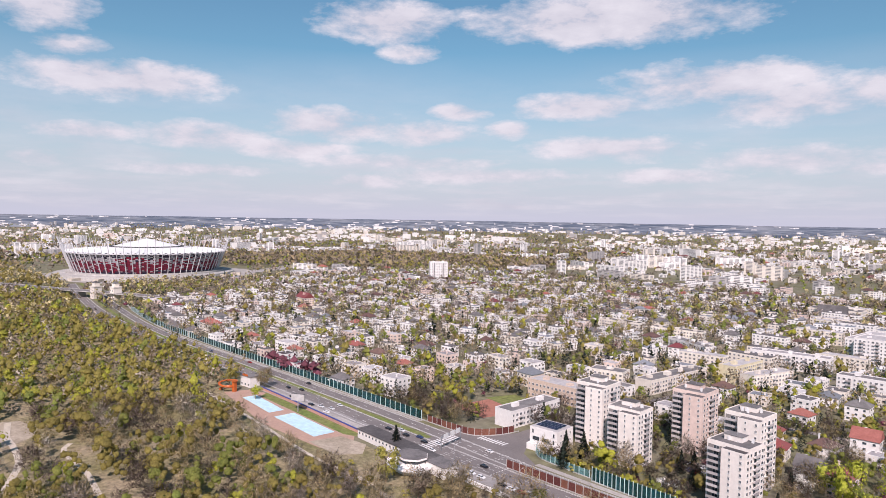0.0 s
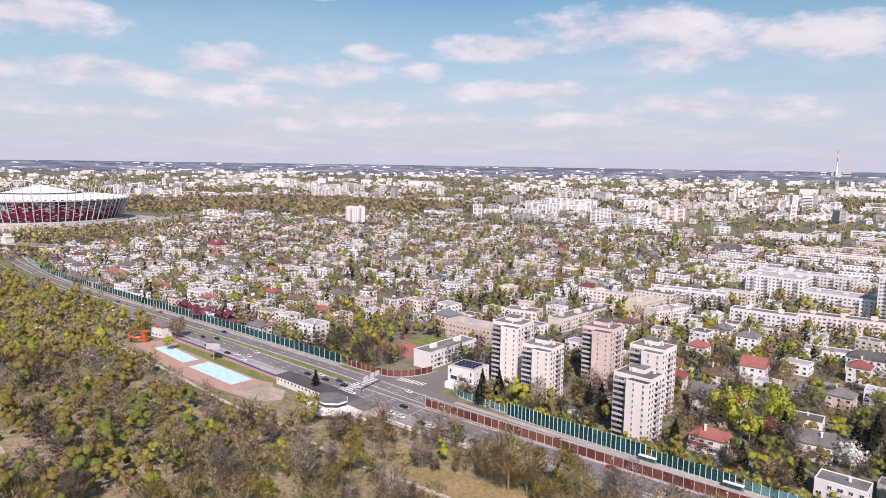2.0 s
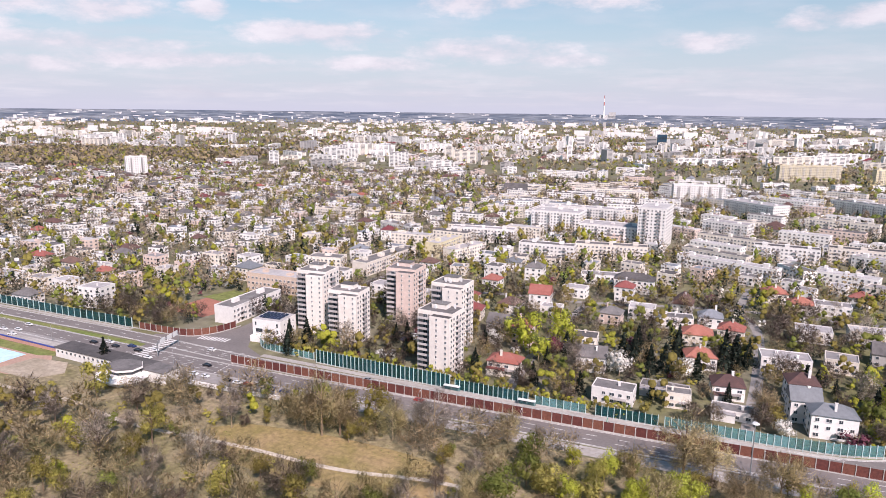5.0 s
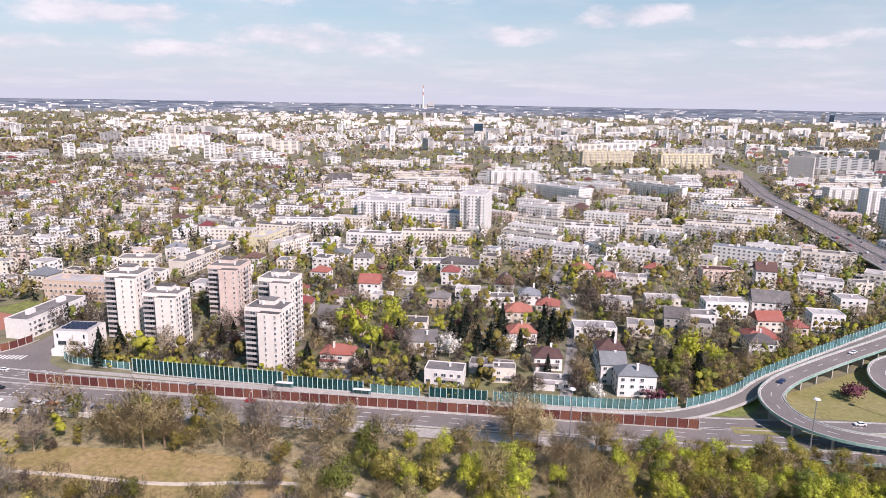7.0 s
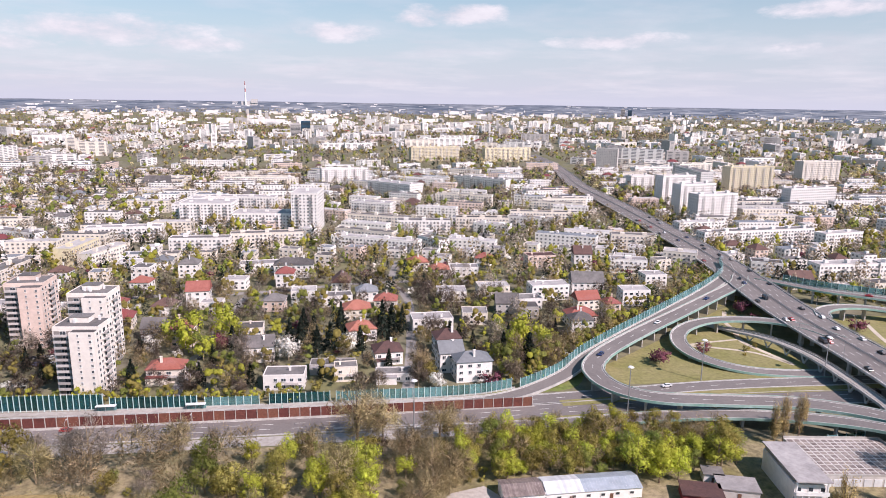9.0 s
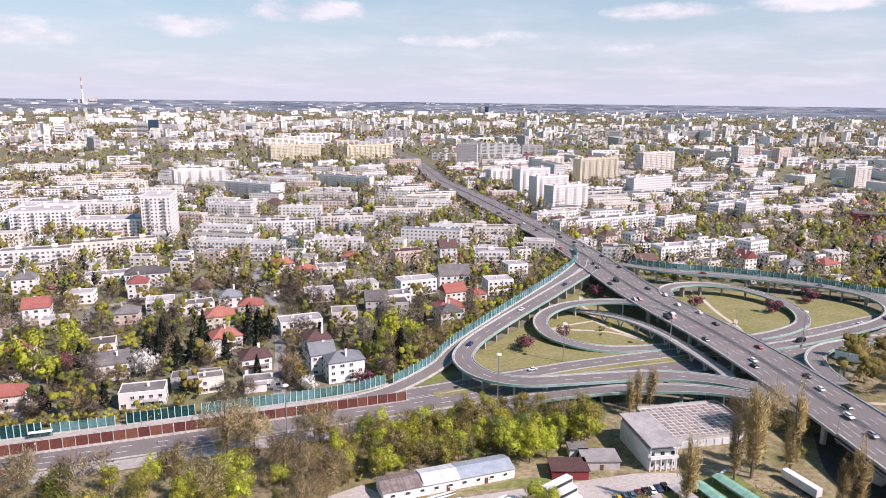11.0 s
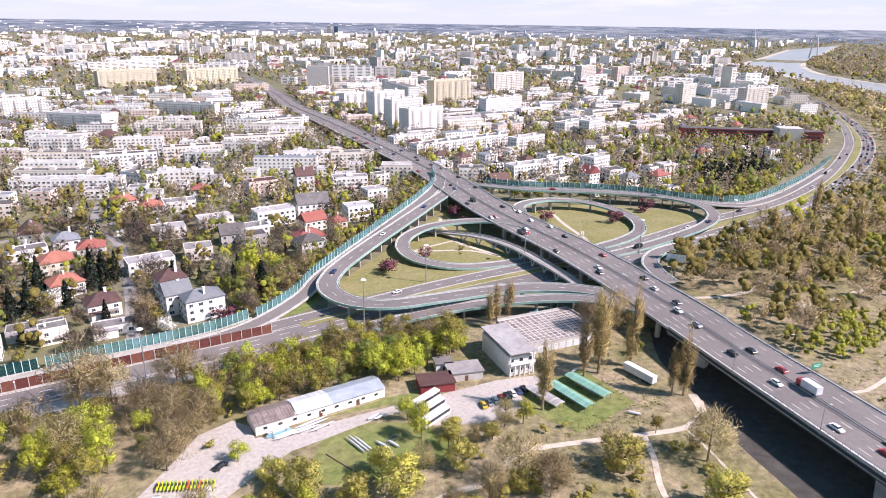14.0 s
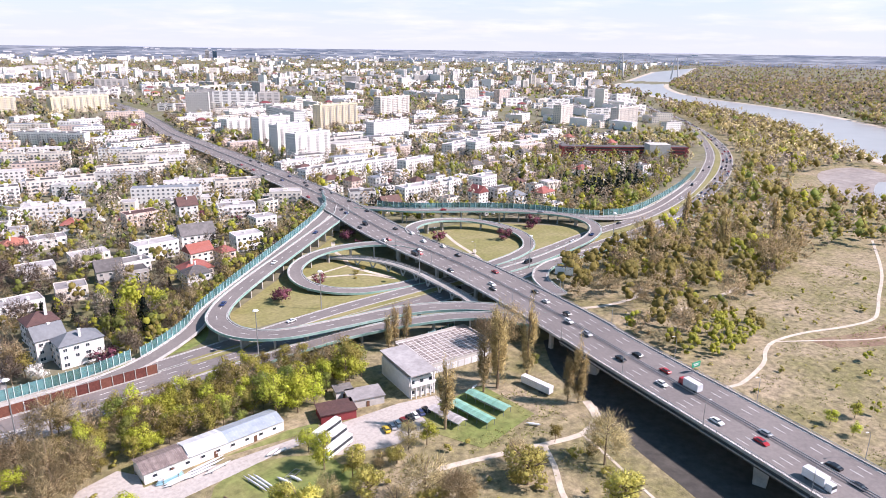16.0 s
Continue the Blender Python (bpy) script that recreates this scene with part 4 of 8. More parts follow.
def grow_all():
    """Nearest trees as things of trunk and crown; the rest of a kind as one joined stand."""
    for kind, spots in plots.items():
        m, h, r, stem, leaf, quads, shape, long, thick, label, name = TREES[kind]
        twiggy = long > 2.5
        spots.sort(key=lambda s: math.hypot(s[0], s[1]) - (1000 if s[4] else 0))
        near = [s for s in spots if math.hypot(s[0], s[1]) < 520][:COUNT_NEAR[kind]]
        protos = []
        for v in range(4):
            trunk = trunk_geo(h, r, h * (1 - stem), v + 3, limbs=0 if shape == "cone" else 4 if shape == "column" else 8, thick=thick).mesh("trunk", BARK)
            fine = crown_mesh(kind, int(quads * (2.1 if twiggy else 2.4)), 0.46 if twiggy else 0.55, 40 + v, 16, 0, heart=0.42 if h > 5 else 0.28)
            mid = crown_mesh(kind, int(quads * (1.2 if twiggy else 0.65)), 0.75 if twiggy else 0.95, 40 + v, 10, 0, heart=0.5 if h > 5 else 0.3)
            protos.append((trunk, leaf_mesh("crown", fine[0], m, *fine[1:]), leaf_mesh("crown", mid[0], m, *mid[1:])))
        for i, (x, y, s, a, _) in enumerate(near):
            root = thing(name, x, y, rise(x, y), a, label, "shrub" if name == "shrub" else "tree", group=name.replace("_", " ") + "s of the place")
            root.scale = (s, s, s * rnd.uniform(0.9, 1.12))
            part("trunk", protos[i % 4][0], BARK, root)
            part("crown", protos[i % 4][1 if math.hypot(x, y) < 262 else 2], m, root)
        kept = set(near)
        rest = [s for s in spots if s not in kept]
        for lo, hi, loose, grow, clumps, level, bare in ((0, 440, 120, 0.8, 7, 0, (220, 1.15)), (440, 800, 26, 2.0, 3, 2, (38, 2.3)), (800, 1500, 12, 2.8, 1, 2, (20, 3.5)), (1500, 5200, 3, 5.0, 1, 2, (8, 6.2))):
            stand = [s for s in rest if lo <= math.hypot(s[0], s[1]) < hi]
            if not stand:
                continue
            if twiggy and lo == 0:
                base = [crown_mesh(kind, 300, 0.9, 70 + v, 1, 0) for v in range(5)]
            else:
                base = [crown_mesh(kind, bare[0] if twiggy else int(loose * (1.2 if shape == "cone" else 1.0)), bare[1] if twiggy else grow, 70 + v, clumps, level, twigs=shape == "column", core=not twiggy, heart=0.64 if lo == 0 else 0.8) for v in range(5)]
            out, faces, ways, n0 = [], [], [], 0
            for i, (x, y, s, a, _) in enumerate(stand):
                c, q = math.cos(a), math.sin(a)
                b, f, w = base[i % 5]
                s = s * shrink(x, y)
                out.append(np.stack([(b[:, 0] * c - b[:, 1] * q) * s + x, (b[:, 0] * q + b[:, 1] * c) * s + y, b[:, 2] * s + rise(x, y)], 1))
                ways.append(np.stack([w[:, 0] * c - w[:, 1] * q, w[:, 0] * q + w[:, 1] * c, w[:, 2]], 1))
                faces.append(f + n0)
                n0 += len(b)
            ob = new("tree_stand", leaf_mesh("tree_stand", np.concatenate(out), m, np.concatenate(faces), np.concatenate(ways)))
            tagged(ob, "far stand of many trees, " + label, "trees", kind="stuff")

# ---- buildings ----
WHITE = mat("white render", (0.78, 0.745, 0.71), 0.85, 0.08, 0.5, rand=0.08, second=(0.68, 0.645, 0.61), spot=0.12, amount=0.6)
CREAM = mat("cream render", (0.74, 0.67, 0.59), 0.85, 0.1, 0.5, rand=0.1, second=(0.63, 0.565, 0.48), spot=0.12, amount=0.6)
GREYW = mat("grey render", (0.5, 0.475, 0.45), 0.85, 0.12, 0.5, rand=0.18, second=(0.4, 0.37, 0.35), spot=0.12, amount=0.6)
PINK = mat("pink render", (0.72, 0.575, 0.5), 0.85, 0.1, 0.5, rand=0.08, second=(0.6, 0.46, 0.39), spot=0.12, amount=0.6)
YELLOWW = mat("yellow render", (0.68, 0.6, 0.42), 0.85, 0.1, 0.5, rand=0.12, second=(0.56, 0.48, 0.3), spot=0.12, amount=0.6)
TILE_RED = mat("red roof tiles", (0.25, 0.085, 0.08), 0.8, 0.2, 1.6, bump=0.2, rand=0.3, second=(0.24, 0.06, 0.05), spot=0.25, amount=0.8)
TILE_ORANGE = mat("orange roof tiles", (0.34, 0.125, 0.1), 0.8, 0.2, 1.6, bump=0.2, rand=0.25, second=(0.27, 0.09, 0.07), spot=0.25, amount=0.8)
TILE_BROWN = mat("brown roof tiles", (0.15, 0.085, 0.07), 0.8, 0.2, 1.6, bump=0.2, rand=0.3, second=(0.1, 0.06, 0.055), spot=0.25, amount=0.8)
FELT = mat("grey roofing felt", (0.11, 0.103, 0.1), 0.9, 0.2, 0.7, rand=0.4, second=(0.18, 0.165, 0.16), spot=0.12, amount=0.9)
FELT_PALE = mat("pale flat roof", (0.4, 0.375, 0.365), 0.9, 0.15, 0.7, rand=0.3, second=(0.29, 0.27, 0.265), spot=0.12, amount=0.9)
TIN = mat("grey sheet-metal roof", (0.22, 0.23, 0.245), 0.5, 0.15, 0.6, metal=0.2, rand=0.3, second=(0.24, 0.25, 0.26), spot=0.2)
# Loggia walls darker than the render: the recess's shade put into the colour.
LOGGIA_SHADE = mat("shaded loggia wall", (0.3, 0.27, 0.25), 0.9, 0.2, 0.6, island=0.25)
RAIL = mat("balcony panel", (0.5, 0.46, 0.44), 0.7, 0.15, 1.0, rand=0.3, second=(0.36, 0.33, 0.33), spot=0.4)
BRICK = mat("pinkish brick", (0.6, 0.47, 0.38), 0.9, 0.15, 1.2, second=(0.52, 0.4, 0.32), spot=0.15)
RED_CLAD = mat("dark red cladding", (0.25, 0.045, 0.05), 0.7, 0.15, 0.6, rand=0.1)
DOOR_WOOD = mat("brown door", (0.16, 0.08, 0.05), 0.7, 0.2, 2.0)

window_cache = {}


def glazed_window(w, h, parent, at):
    """A single window: its frame, and the pane as a piece of its own."""
    g = Geo()
    for s in (-1, 1):
        g.box(s * (w / 2 - 0.06), 0, 0, 0.12, 0.14, h).box(0, 0, 0 if s < 0 else h - 0.12, w - 0.24, 0.14, 0.12)
    g.box(0, -0.06, -0.1, w + 0.2, 0.26, 0.1)
    frame_ob = part("window", g, FRAME, parent, at=at)
    part("pane", Geo().box(0, 0.0, 0.1, w - 0.2, 0.06, h - 0.2), GLASS, frame_ob, "dark window pane")



def window_mesh(w, h):
    key = (round(w, 1), round(h, 1))
    if key not in window_cache:
        g = Geo()
        g.box(0, 0, 0, w, 0.12, h, slot=0)
        g.box(-w / 4 + 0.02, -0.045, 0.09, w / 2 - 0.14, 0.1, h - 0.18, slot=1)
        g.box(w / 4 - 0.02, -0.045, 0.09, w / 2 - 0.14, 0.1, h - 0.18, slot=1)
        g.box(0, -0.09, -0.1, w + 0.2, 0.26, 0.09, slot=0)
        window_cache[key] = g.mesh("window", FRAME, GLASS)
    return window_cache[key]


door_mesh = Geo().box(0, 0, 0, 1.1, 0.14, 2.1).box(0.35, -0.09, 1.0, 0.12, 0.08, 0.12).mesh("door", DOOR_WOOD)
SIDES = ((0, -1, 0.0), (1, 0, math.pi / 2), (0, 1, math.pi), (-1, 0, -math.pi / 2))


def side_place(side, w, d, along_x, z):
    """On a wall of a w by d house: the pose of a thing that faces out."""
    nx, ny, a = SIDES[side]
    tx, ty = math.cos(a), math.sin(a)
    return Matrix.LocRotScale((nx * (w / 2 + 0.05) + tx * along_x, ny * (d / 2 + 0.05) + ty * along_x, z), Euler((0, 0, a)), None)


def hip(g, w, d, z, h, over=0.5, gable=False):
    a, b = w / 2 + over, d / 2 + over
    r = max(a - b, 0.4) if not gable else a
    pts = [(-a, -b, z), (a, -b, z), (a, b, z), (-a, b, z), (-r, 0, z + h), (r, 0, z + h), (-a, -b, z - 0.2), (a, -b, z - 0.2), (a, b, z - 0.2), (-a, b, z - 0.2)]
    if b > a:
        r = b - a if not gable else b
        pts[4], pts[5] = (0, -r, z + h), (0, r, z + h)
        faces = [(0, 1, 4), (1, 2, 5, 4), (2, 3, 5), (3, 0, 4, 5)]
    else:
        faces = [(0, 1, 5, 4), (1, 2, 5), (2, 3, 4, 5), (3, 0, 4)]
    return g.add(pts, faces + [(0, 6, 7, 1), (1, 7, 8, 2), (2, 8, 9, 3), (3, 9, 6, 0), (9, 8, 7, 6)])



def villa(x, y, w, d, floors=2, roof="flat", wall=WHITE, cover=FELT, turn=0.0, detail=2, wing=True):
    if math.hypot(x, y) > 345:
        detail = min(detail, 1)
    tone = wall.name.split()[0]
    kind_of = {"flat": "flat-roofed", "hip": "hip-roofed", "gable": "gabled"}[roof]
    house = thing("house", x, y, 0, turn, f"{tone} {floors}-storey {kind_of} villa with {cover.name}", "house", group="villas of the district")
    h = 3.0 * floors + 0.5
    part("wall", Geo().box(0, 0, -0.3, w, d, h + 0.3), wall, house)
    if roof == "flat":
        g = Geo().box(0, 0, h, w - 0.5, d - 0.5, 0.12)
        part("roof", g, cover, house)
        rim = Geo()
        for s in (-1, 1):
            rim.box(s * (w / 2 - 0.12), 0, h - 0.002, 0.3, d + 0.1, 0.5).box(0, s * (d / 2 - 0.12), h - 0.002, w - 0.35, 0.3, 0.5)
        part("parapet", rim, wall, house)
    else:
        part("roof", hip(Geo(), w, d, h, min(w, d) * (0.33 if roof == "hip" else 0.45), gable=roof == "gable"), cover, house)
        if roof == "gable":
            k = min(w, d) * 0.45
            for s in (-1, 1):
                gg = Geo()
                if d <= w:
                    gg.add([(s * w / 2, -d / 2, h), (s * w / 2, d / 2, h), (s * w / 2, 0, h + k * d / (d + 1))], [(0, 1, 2)])
                else:
                    gg.add([(-w / 2, s * d / 2, h), (w / 2, s * d / 2, h), (0, s * d / 2, h + k * w / (w + 1))], [(0, 1, 2)])
                part("gable", gg, wall, house)
    for k in range(1 + (w > 18)):
        cx, cy = rnd.uniform(-0.3, 0.3) * w, rnd.uniform(-0.3, 0.3) * d
        part("chimney", Geo().box(0, 0, 0, rnd.uniform(0.6, 1.2), 0.6, 1.6 if roof == "flat" else min(w, d) * 0.36 + 1).box(0, 0, (1.6 if roof == "flat" else min(w, d) * 0.36 + 1), 1.3, 0.75, 0.15), wall, house, at=Matrix.Translation((cx, cy, h)))
    if wing and detail > 1:
        s = rnd.choice((-1, 1))
        ww, wd = w * rnd.uniform(0.4, 0.6), d * rnd.uniform(0.4, 0.55)
        wh = max(3.2, h - 3.0)
        part("wing", Geo().box(s * (w - ww) / 2 * 0.9, -d / 2 - wd * 0.3, -0.3, ww, wd * 0.7, wh + 0.3), wall, house)
        part("wing_roof", Geo().box(s * (w - ww) / 2 * 0.9, -d / 2 - wd * 0.3 - 0.05, wh, ww + 0.3, wd * 0.7 + 0.3, 0.2), FELT_PALE if roof == "flat" else cover, house)
    if detail == 1:
        for side, span in ((0, w), (1, d), (3, d)):
            n = max(2, int(span / 3.4))
            if (side == 1 and x > 60) or (side == 3 and x < -60):
                continue
            row = Geo()
            for f in range(floors):
                for k in range(n):
                    ww = 1.5 if (k + f) % 3 else 2.0
                    row.box((k + 0.5) / n * span - span / 2, 0, 3.0 * f, ww, 0.14, 1.4, slot=0).box((k + 0.5) / n * span - span / 2, -0.04, 3.0 * f + 0.1, ww - 0.2, 0.12, 1.2, slot=1)
            part("window", row, (FRAME, GLASS), house, kind="stuff", at=side_place(side, w, d, 0, 0.95))
    elif detail:
        for side, span in ((0, w), (1, d), (2, w), (3, d)):
            if side == 2 or (side == 1 and x > 60) or (side == 3 and x < -60):
                continue
            n = max(2, int(span / 3.4))
            for f in range(floors):
                for k in range(n):
                    if rnd.random() < 0.12:
                        continue
                    ww = 1.5 if (k + f) % 3 else 2.0
                    part("window", window_mesh(ww, 1.4), (FRAME, GLASS), house, at=side_place(side, w, d, (k + 0.5) / n * span - span / 2, 0.95 + 3.0 * f))
        part("door", door_mesh, DOOR_WOOD, house, at=side_place(1, w, d, 0.2 * d, 0))
        if floors > 1 and detail > 1:
            part("balcony", Geo().box(0, -0.8, 2.95, w * 0.34, 1.7, 0.18).box(0, -1.6, 3.1, w * 0.34, 0.1, 0.95), RAIL, house, at=Matrix.Translation((w * 0.2, -d / 2, 0)))
    take(x, y, w, d, 2.5)
    return house


def block(x, y, w, d, floors, wall=WHITE, cover=FELT, turn=0.0, label="", balconies=True, name="apartment_block", near=True, storey=3.0, group="apartment blocks of the district"):
    """A longer apartment block with rows of windows on its floors, balconies and roof huts."""
    h = floors * storey + 0.8
    tone = wall.name.split()[0]
    b = thing(name, x, y, rise(x, y), turn, label or f"{tone} {floors}-storey flat-roofed apartment block with balconies", "building", group=group)
    part("wall", Geo().box(0, 0, -0.4, w, d, h + 0.4), wall, b)
    part("roof", Geo().box(0, 0, h, w - 0.6, d - 0.6, 0.15), cover, b)
    rim = Geo()
    for s in (-1, 1):
        rim.box(s * (w / 2 - 0.15), 0, h - 0.002, 0.4, d + 0.1, 0.6).box(0, s * (d / 2 - 0.15), h - 0.002, w - 0.45, 0.4, 0.6)
    part("parapet", rim, wall, b)
    for k in range(max(1, int(w / 16))):
        part("roof_hut", Geo().box(0, 0, 0, rnd.uniform(2.5, 5), rnd.uniform(2, 4), rnd.uniform(1.2, 2.8)), wall, b, at=Matrix.Translation(((k + 0.5) / max(1, int(w / 16)) * w - w / 2, rnd.uniform(-0.15, 0.15) * d, h + 0.1)))
    for side, span in ((0, w), (1, d), (3, d)):
        if (side == 1 and x > 150) or (side == 3 and x < -150):
            continue
        n = max(2, int(span / 3.1))
        for f in range(floors):
            row = Geo()
            for k in range(n):
                ww = 1.9 if k % 3 else 1.3
                row.box((k + 0.5) / n * span - span / 2, -0.02, 0, ww, 0.16, 1.5, slot=0)
                row.box((k + 0.5) / n * span - span / 2, -0.06, 0.1, ww - 0.2, 0.14, 1.3, slot=1)
            if near and math.hypot(x, y) < 380:
                part("window_band", row, (FRAME, GLASS), b, at=side_place(side, w, d, 0, 1.0 + storey * f))
            else:
                if f == 0:
                    whole = Geo()
                k0 = len(whole.v)
                whole.v += [(px_, py_, pz_ + 1.0 + storey * f) for px_, py_, pz_ in row.v]
                whole.f += [tuple(i + k0 for i in q) for q in row.f]
                whole.m += row.m
        if not (near and math.hypot(x, y) < 380):
            part("window", whole, (FRAME, PANE_FAR), b, kind="stuff", at=side_place(side, w, d, 0, 0))
    if balconies:
        n = max(1, int(w / 12))
        col = Geo()
        for k in range(n):
            u = (k + 0.5) / n * w - w / 2
            for f in range(1, floors):
                col.box(u, -0.6, storey * f + 0.1, 3.4, 1.3, 0.16).box(u, -1.2, storey * f + 0.2, 3.4, 0.1, 1.0)
        part("balcony", col, RAIL, b, kind="stuff", at=side_place(0, w, d, 0, 0))
    take(x, y, max(w * abs(math.cos(turn)), d), max(d, w * abs(math.sin(turn))), 2.5)
    return b


def tower(x, y, w, d, floors, wall, turn, label, high):
    """A point block: stepped plan, loggias stacked on two sides, roof huts and masts."""
    t = thing("apartment_tower", x, y, 0, turn, label, "building", group="apartment towers by the road")
    h = high
    st = (h - 0.6) / floors
    fw, fd = w * 0.5, d * 0.22
    part("wall", Geo().box(0, fd / 2, -0.4, w, d - fd, h + 1.4), wall, t)
    part("front_wall", Geo().box(w * 0.22, -d / 2 + fd / 2, -0.4, w * 0.56, fd + 0.02, h + 0.4), wall, t)
    part("roof", Geo().box(0, fd / 2, h + 1.0, w - 0.7, d - fd - 0.7, 0.12), FELT, t)
    part("roof", Geo().box(w * 0.22, -d / 2 + fd / 2 + 0.3, h, w * 0.52, fd - 0.5, 0.14), FELT, t)
    rim = Geo()
    for s in (-1, 1):
        rim.box(s * (w / 2 - 0.2), fd / 2, h + 0.98, 0.3, d - fd + 0.1, 0.4).box(0, fd / 2 + s * ((d - fd) / 2 - 0.2), h + 0.98, w - 0.4, 0.3, 0.4)
    part("parapet", rim, wall, t)
    part("roof_hut", Geo().box(-w * 0.05, fd / 2 + 2, h + 1.0, w * 0.42, (d - fd) * 0.4, 2.4), wall, t)
    part("roof", Geo().box(-w * 0.05, fd / 2 + 2, h + 3.4, w * 0.45, (d - fd) * 0.44, 0.2), FELT, t)
    for k in range(4):
        part("chimney", Geo().box(0, 0, 0, 0.9, 0.7, 1.8), FRAME, t, at=Matrix.Translation((rnd.uniform(-0.4, 0.4) * w, fd / 2 + rnd.uniform(-0.35, 0.4) * (d - fd), h + 1.1)))
    part("antenna", Geo().tube([(0, 3, h + 3.5), (0, 3, h + 7.0)], [0.08, 0.04], 5), METAL, t)
    lx = -w * 0.27
    # A thin panel on the wall, its dark tone painted recess shade.
    part("loggia", Geo().box(lx, -d / 2 + fd - 0.03, 1.0, w * 0.4, 0.1, h - 1.5), LOGGIA_SHADE, t, "dark panel with painted recess shade behind the balconies")
    for f in range(floors):
        z = 0.5 + st * f
        part("balcony", Geo().box(0, 0, 0, w * 0.38, 1.5, 0.18).box(0, -0.7, 0.18, w * 0.38, 0.1, 0.95), RAIL, t, at=Matrix.Translation((lx, -d / 2 + fd - 0.72, z)))
        part("balcony", Geo().box(0, 0, 0, 1.4, d * 0.24, 0.18).box(0.65, 0, 0.18, 0.1, d * 0.24, 0.95), RAIL, t, at=Matrix.Translation((w / 2 + 0.68, d * 0.02, z)))
        if f % 1 == 0:
            part("loggia_window", window_mesh(2.0, 1.9), (FRAME, GLASS), t, at=Matrix.Translation((w / 2 + 0.04, d * 0.02, z + 0.25)) @ Matrix.Rotation(math.pi / 2, 4, "Z"))
            part("loggia_window", window_mesh(2.4, 1.9), (FRAME, GLASS), t, at=Matrix.Translation((lx, -d / 2 + fd - 0.1, z + 0.25)))
        for xx, ww in ((w * 0.14, 0.8), (w * 0.4, 1.0)):
            part("window", window_mesh(ww, 1.2), (FRAME, GLASS), t, at=Matrix.Translation((xx, -d / 2 - 0.05, z + 0.8)))
        for yy, ww in ((-0.36, 1.3), (-0.2, 1.2), (0.24, 1.3), (0.4, 1.6)):
            part("window", window_mesh(ww, 1.3), (FRAME, GLASS), t, at=Matrix.Translation((w / 2 + 0.05, yy * d, z + 0.8)) @ Matrix.Rotation(math.pi / 2, 4, "Z"))
    take(x, y, w, d, 3)
    return t

# ---- the villas and blocks that can be told apart ----
villa(-83, 287, 15, 10, 2, 'hip', CREAM, TILE_RED, 0.00)
villa(-126, 360, 14, 11, 2, 'hip', CREAM, TILE_RED, 0.12)
villa(-103, 341, 11, 10, 2, 'gable', GREYW, FELT, -0.06)
villa(-94, 399, 13, 11, 3, 'gable', WHITE, TILE_ORANGE, 0.06)
villa(-136, 432, 12, 10, 2, 'hip', WHITE, TILE_RED, -0.12)
villa(-115, 468, 13, 12, 3, 'hip', WHITE, FELT, 0.00)
villa(-138, 491, 12, 11, 2, 'hip', WHITE, TIN, 0.12)
villa(-160, 488, 17, 12, 2, 'flat', WHITE, FELT_PALE, -0.06)
villa(-55, 337, 13, 11, 2, 'flat', CREAM, FELT, 0.06)
villa(-31.5, 275, 17, 10, 2, 'flat', WHITE, FELT, -0.05, wing=False)
villa(-47, 310, 14, 10, 2, 'gable', WHITE, FELT, 0.1)
villa(-33, 404, 15, 12, 2, 'flat', WHITE, FELT_PALE, 0.00)
villa(-14, 391, 20, 10, 2, 'flat', WHITE, FELT, 0.12)
villa(-11, 424, 12, 13, 2, 'gable', GREYW, TILE_BROWN, -0.06)
villa(5, 401, 13, 11, 2, 'hip', WHITE, TIN, 0.06)
villa(16, 381, 13, 11, 2, 'hip', CREAM, TILE_RED, -0.12)
villa(1, 331, 14, 11, 2, 'hip', WHITE, TILE_ORANGE, 0.2)
villa(13, 299, 13, 11, 2, 'hip', WHITE, TILE_BROWN, 0.12)
villa(-12, 291, 20, 8, 1, 'flat', GREYW, FELT, -0.06)
villa(-6, 280, 10, 7, 2, 'flat', CREAM, FELT, 0.06, wing=False)
villa(15, 278, 16, 8, 1, 'flat', WHITE, FELT, -0.05)
villa(42, 306, 12, 11, 3, 'hip', WHITE, TILE_BROWN, 0.1)
villa(49.5, 276, 16, 10, 3, 'hip', WHITE, TIN, 0.08, wing=False)
villa(41, 287, 11, 10, 3, 'gable', WHITE, TIN, 0.1)
villa(57, 397, 18, 13, 2, 'flat', WHITE, FELT_PALE, -0.06)
villa(39, 345, 22, 12, 2, 'flat', WHITE, FELT_PALE, 0.06)
villa(64, 353, 14, 12, 2, 'flat', CREAM, FELT_PALE, -0.12)
villa(85, 406, 20, 12, 2, 'flat', CREAM, FELT_PALE, 0.00)
villa(43, 474, 15, 12, 2, 'hip', CREAM, TILE_ORANGE, 0.12)
villa(74, 456, 20, 12, 2, 'flat', WHITE, FELT_PALE, -0.06)
villa(100, 377, 16, 11, 2, 'flat', WHITE, FELT, 0.06)
villa(86, 370, 13, 11, 2, 'gable', GREYW, FELT, -0.12)
villa(-44, 461, 26, 12, 3, 'hip', WHITE, FELT, 0.00)
villa(-66, 477, 34, 12, 2, 'flat', WHITE, FELT_PALE, 0.12)
villa(95, 361, 14, 11, 2, 'flat', GREYW, FELT, -0.06)
villa(118, 395, 24, 12, 3, 'flat', WHITE, FELT_PALE, 0.06)
villa(145, 401, 20, 13, 3, 'gable', WHITE, FELT, -0.12)
villa(122, 344, 16, 12, 2, 'hip', CREAM, TILE_RED, 0.00)
villa(143, 354, 9, 9, 3, 'hip', PINK, TILE_RED, 0.12)
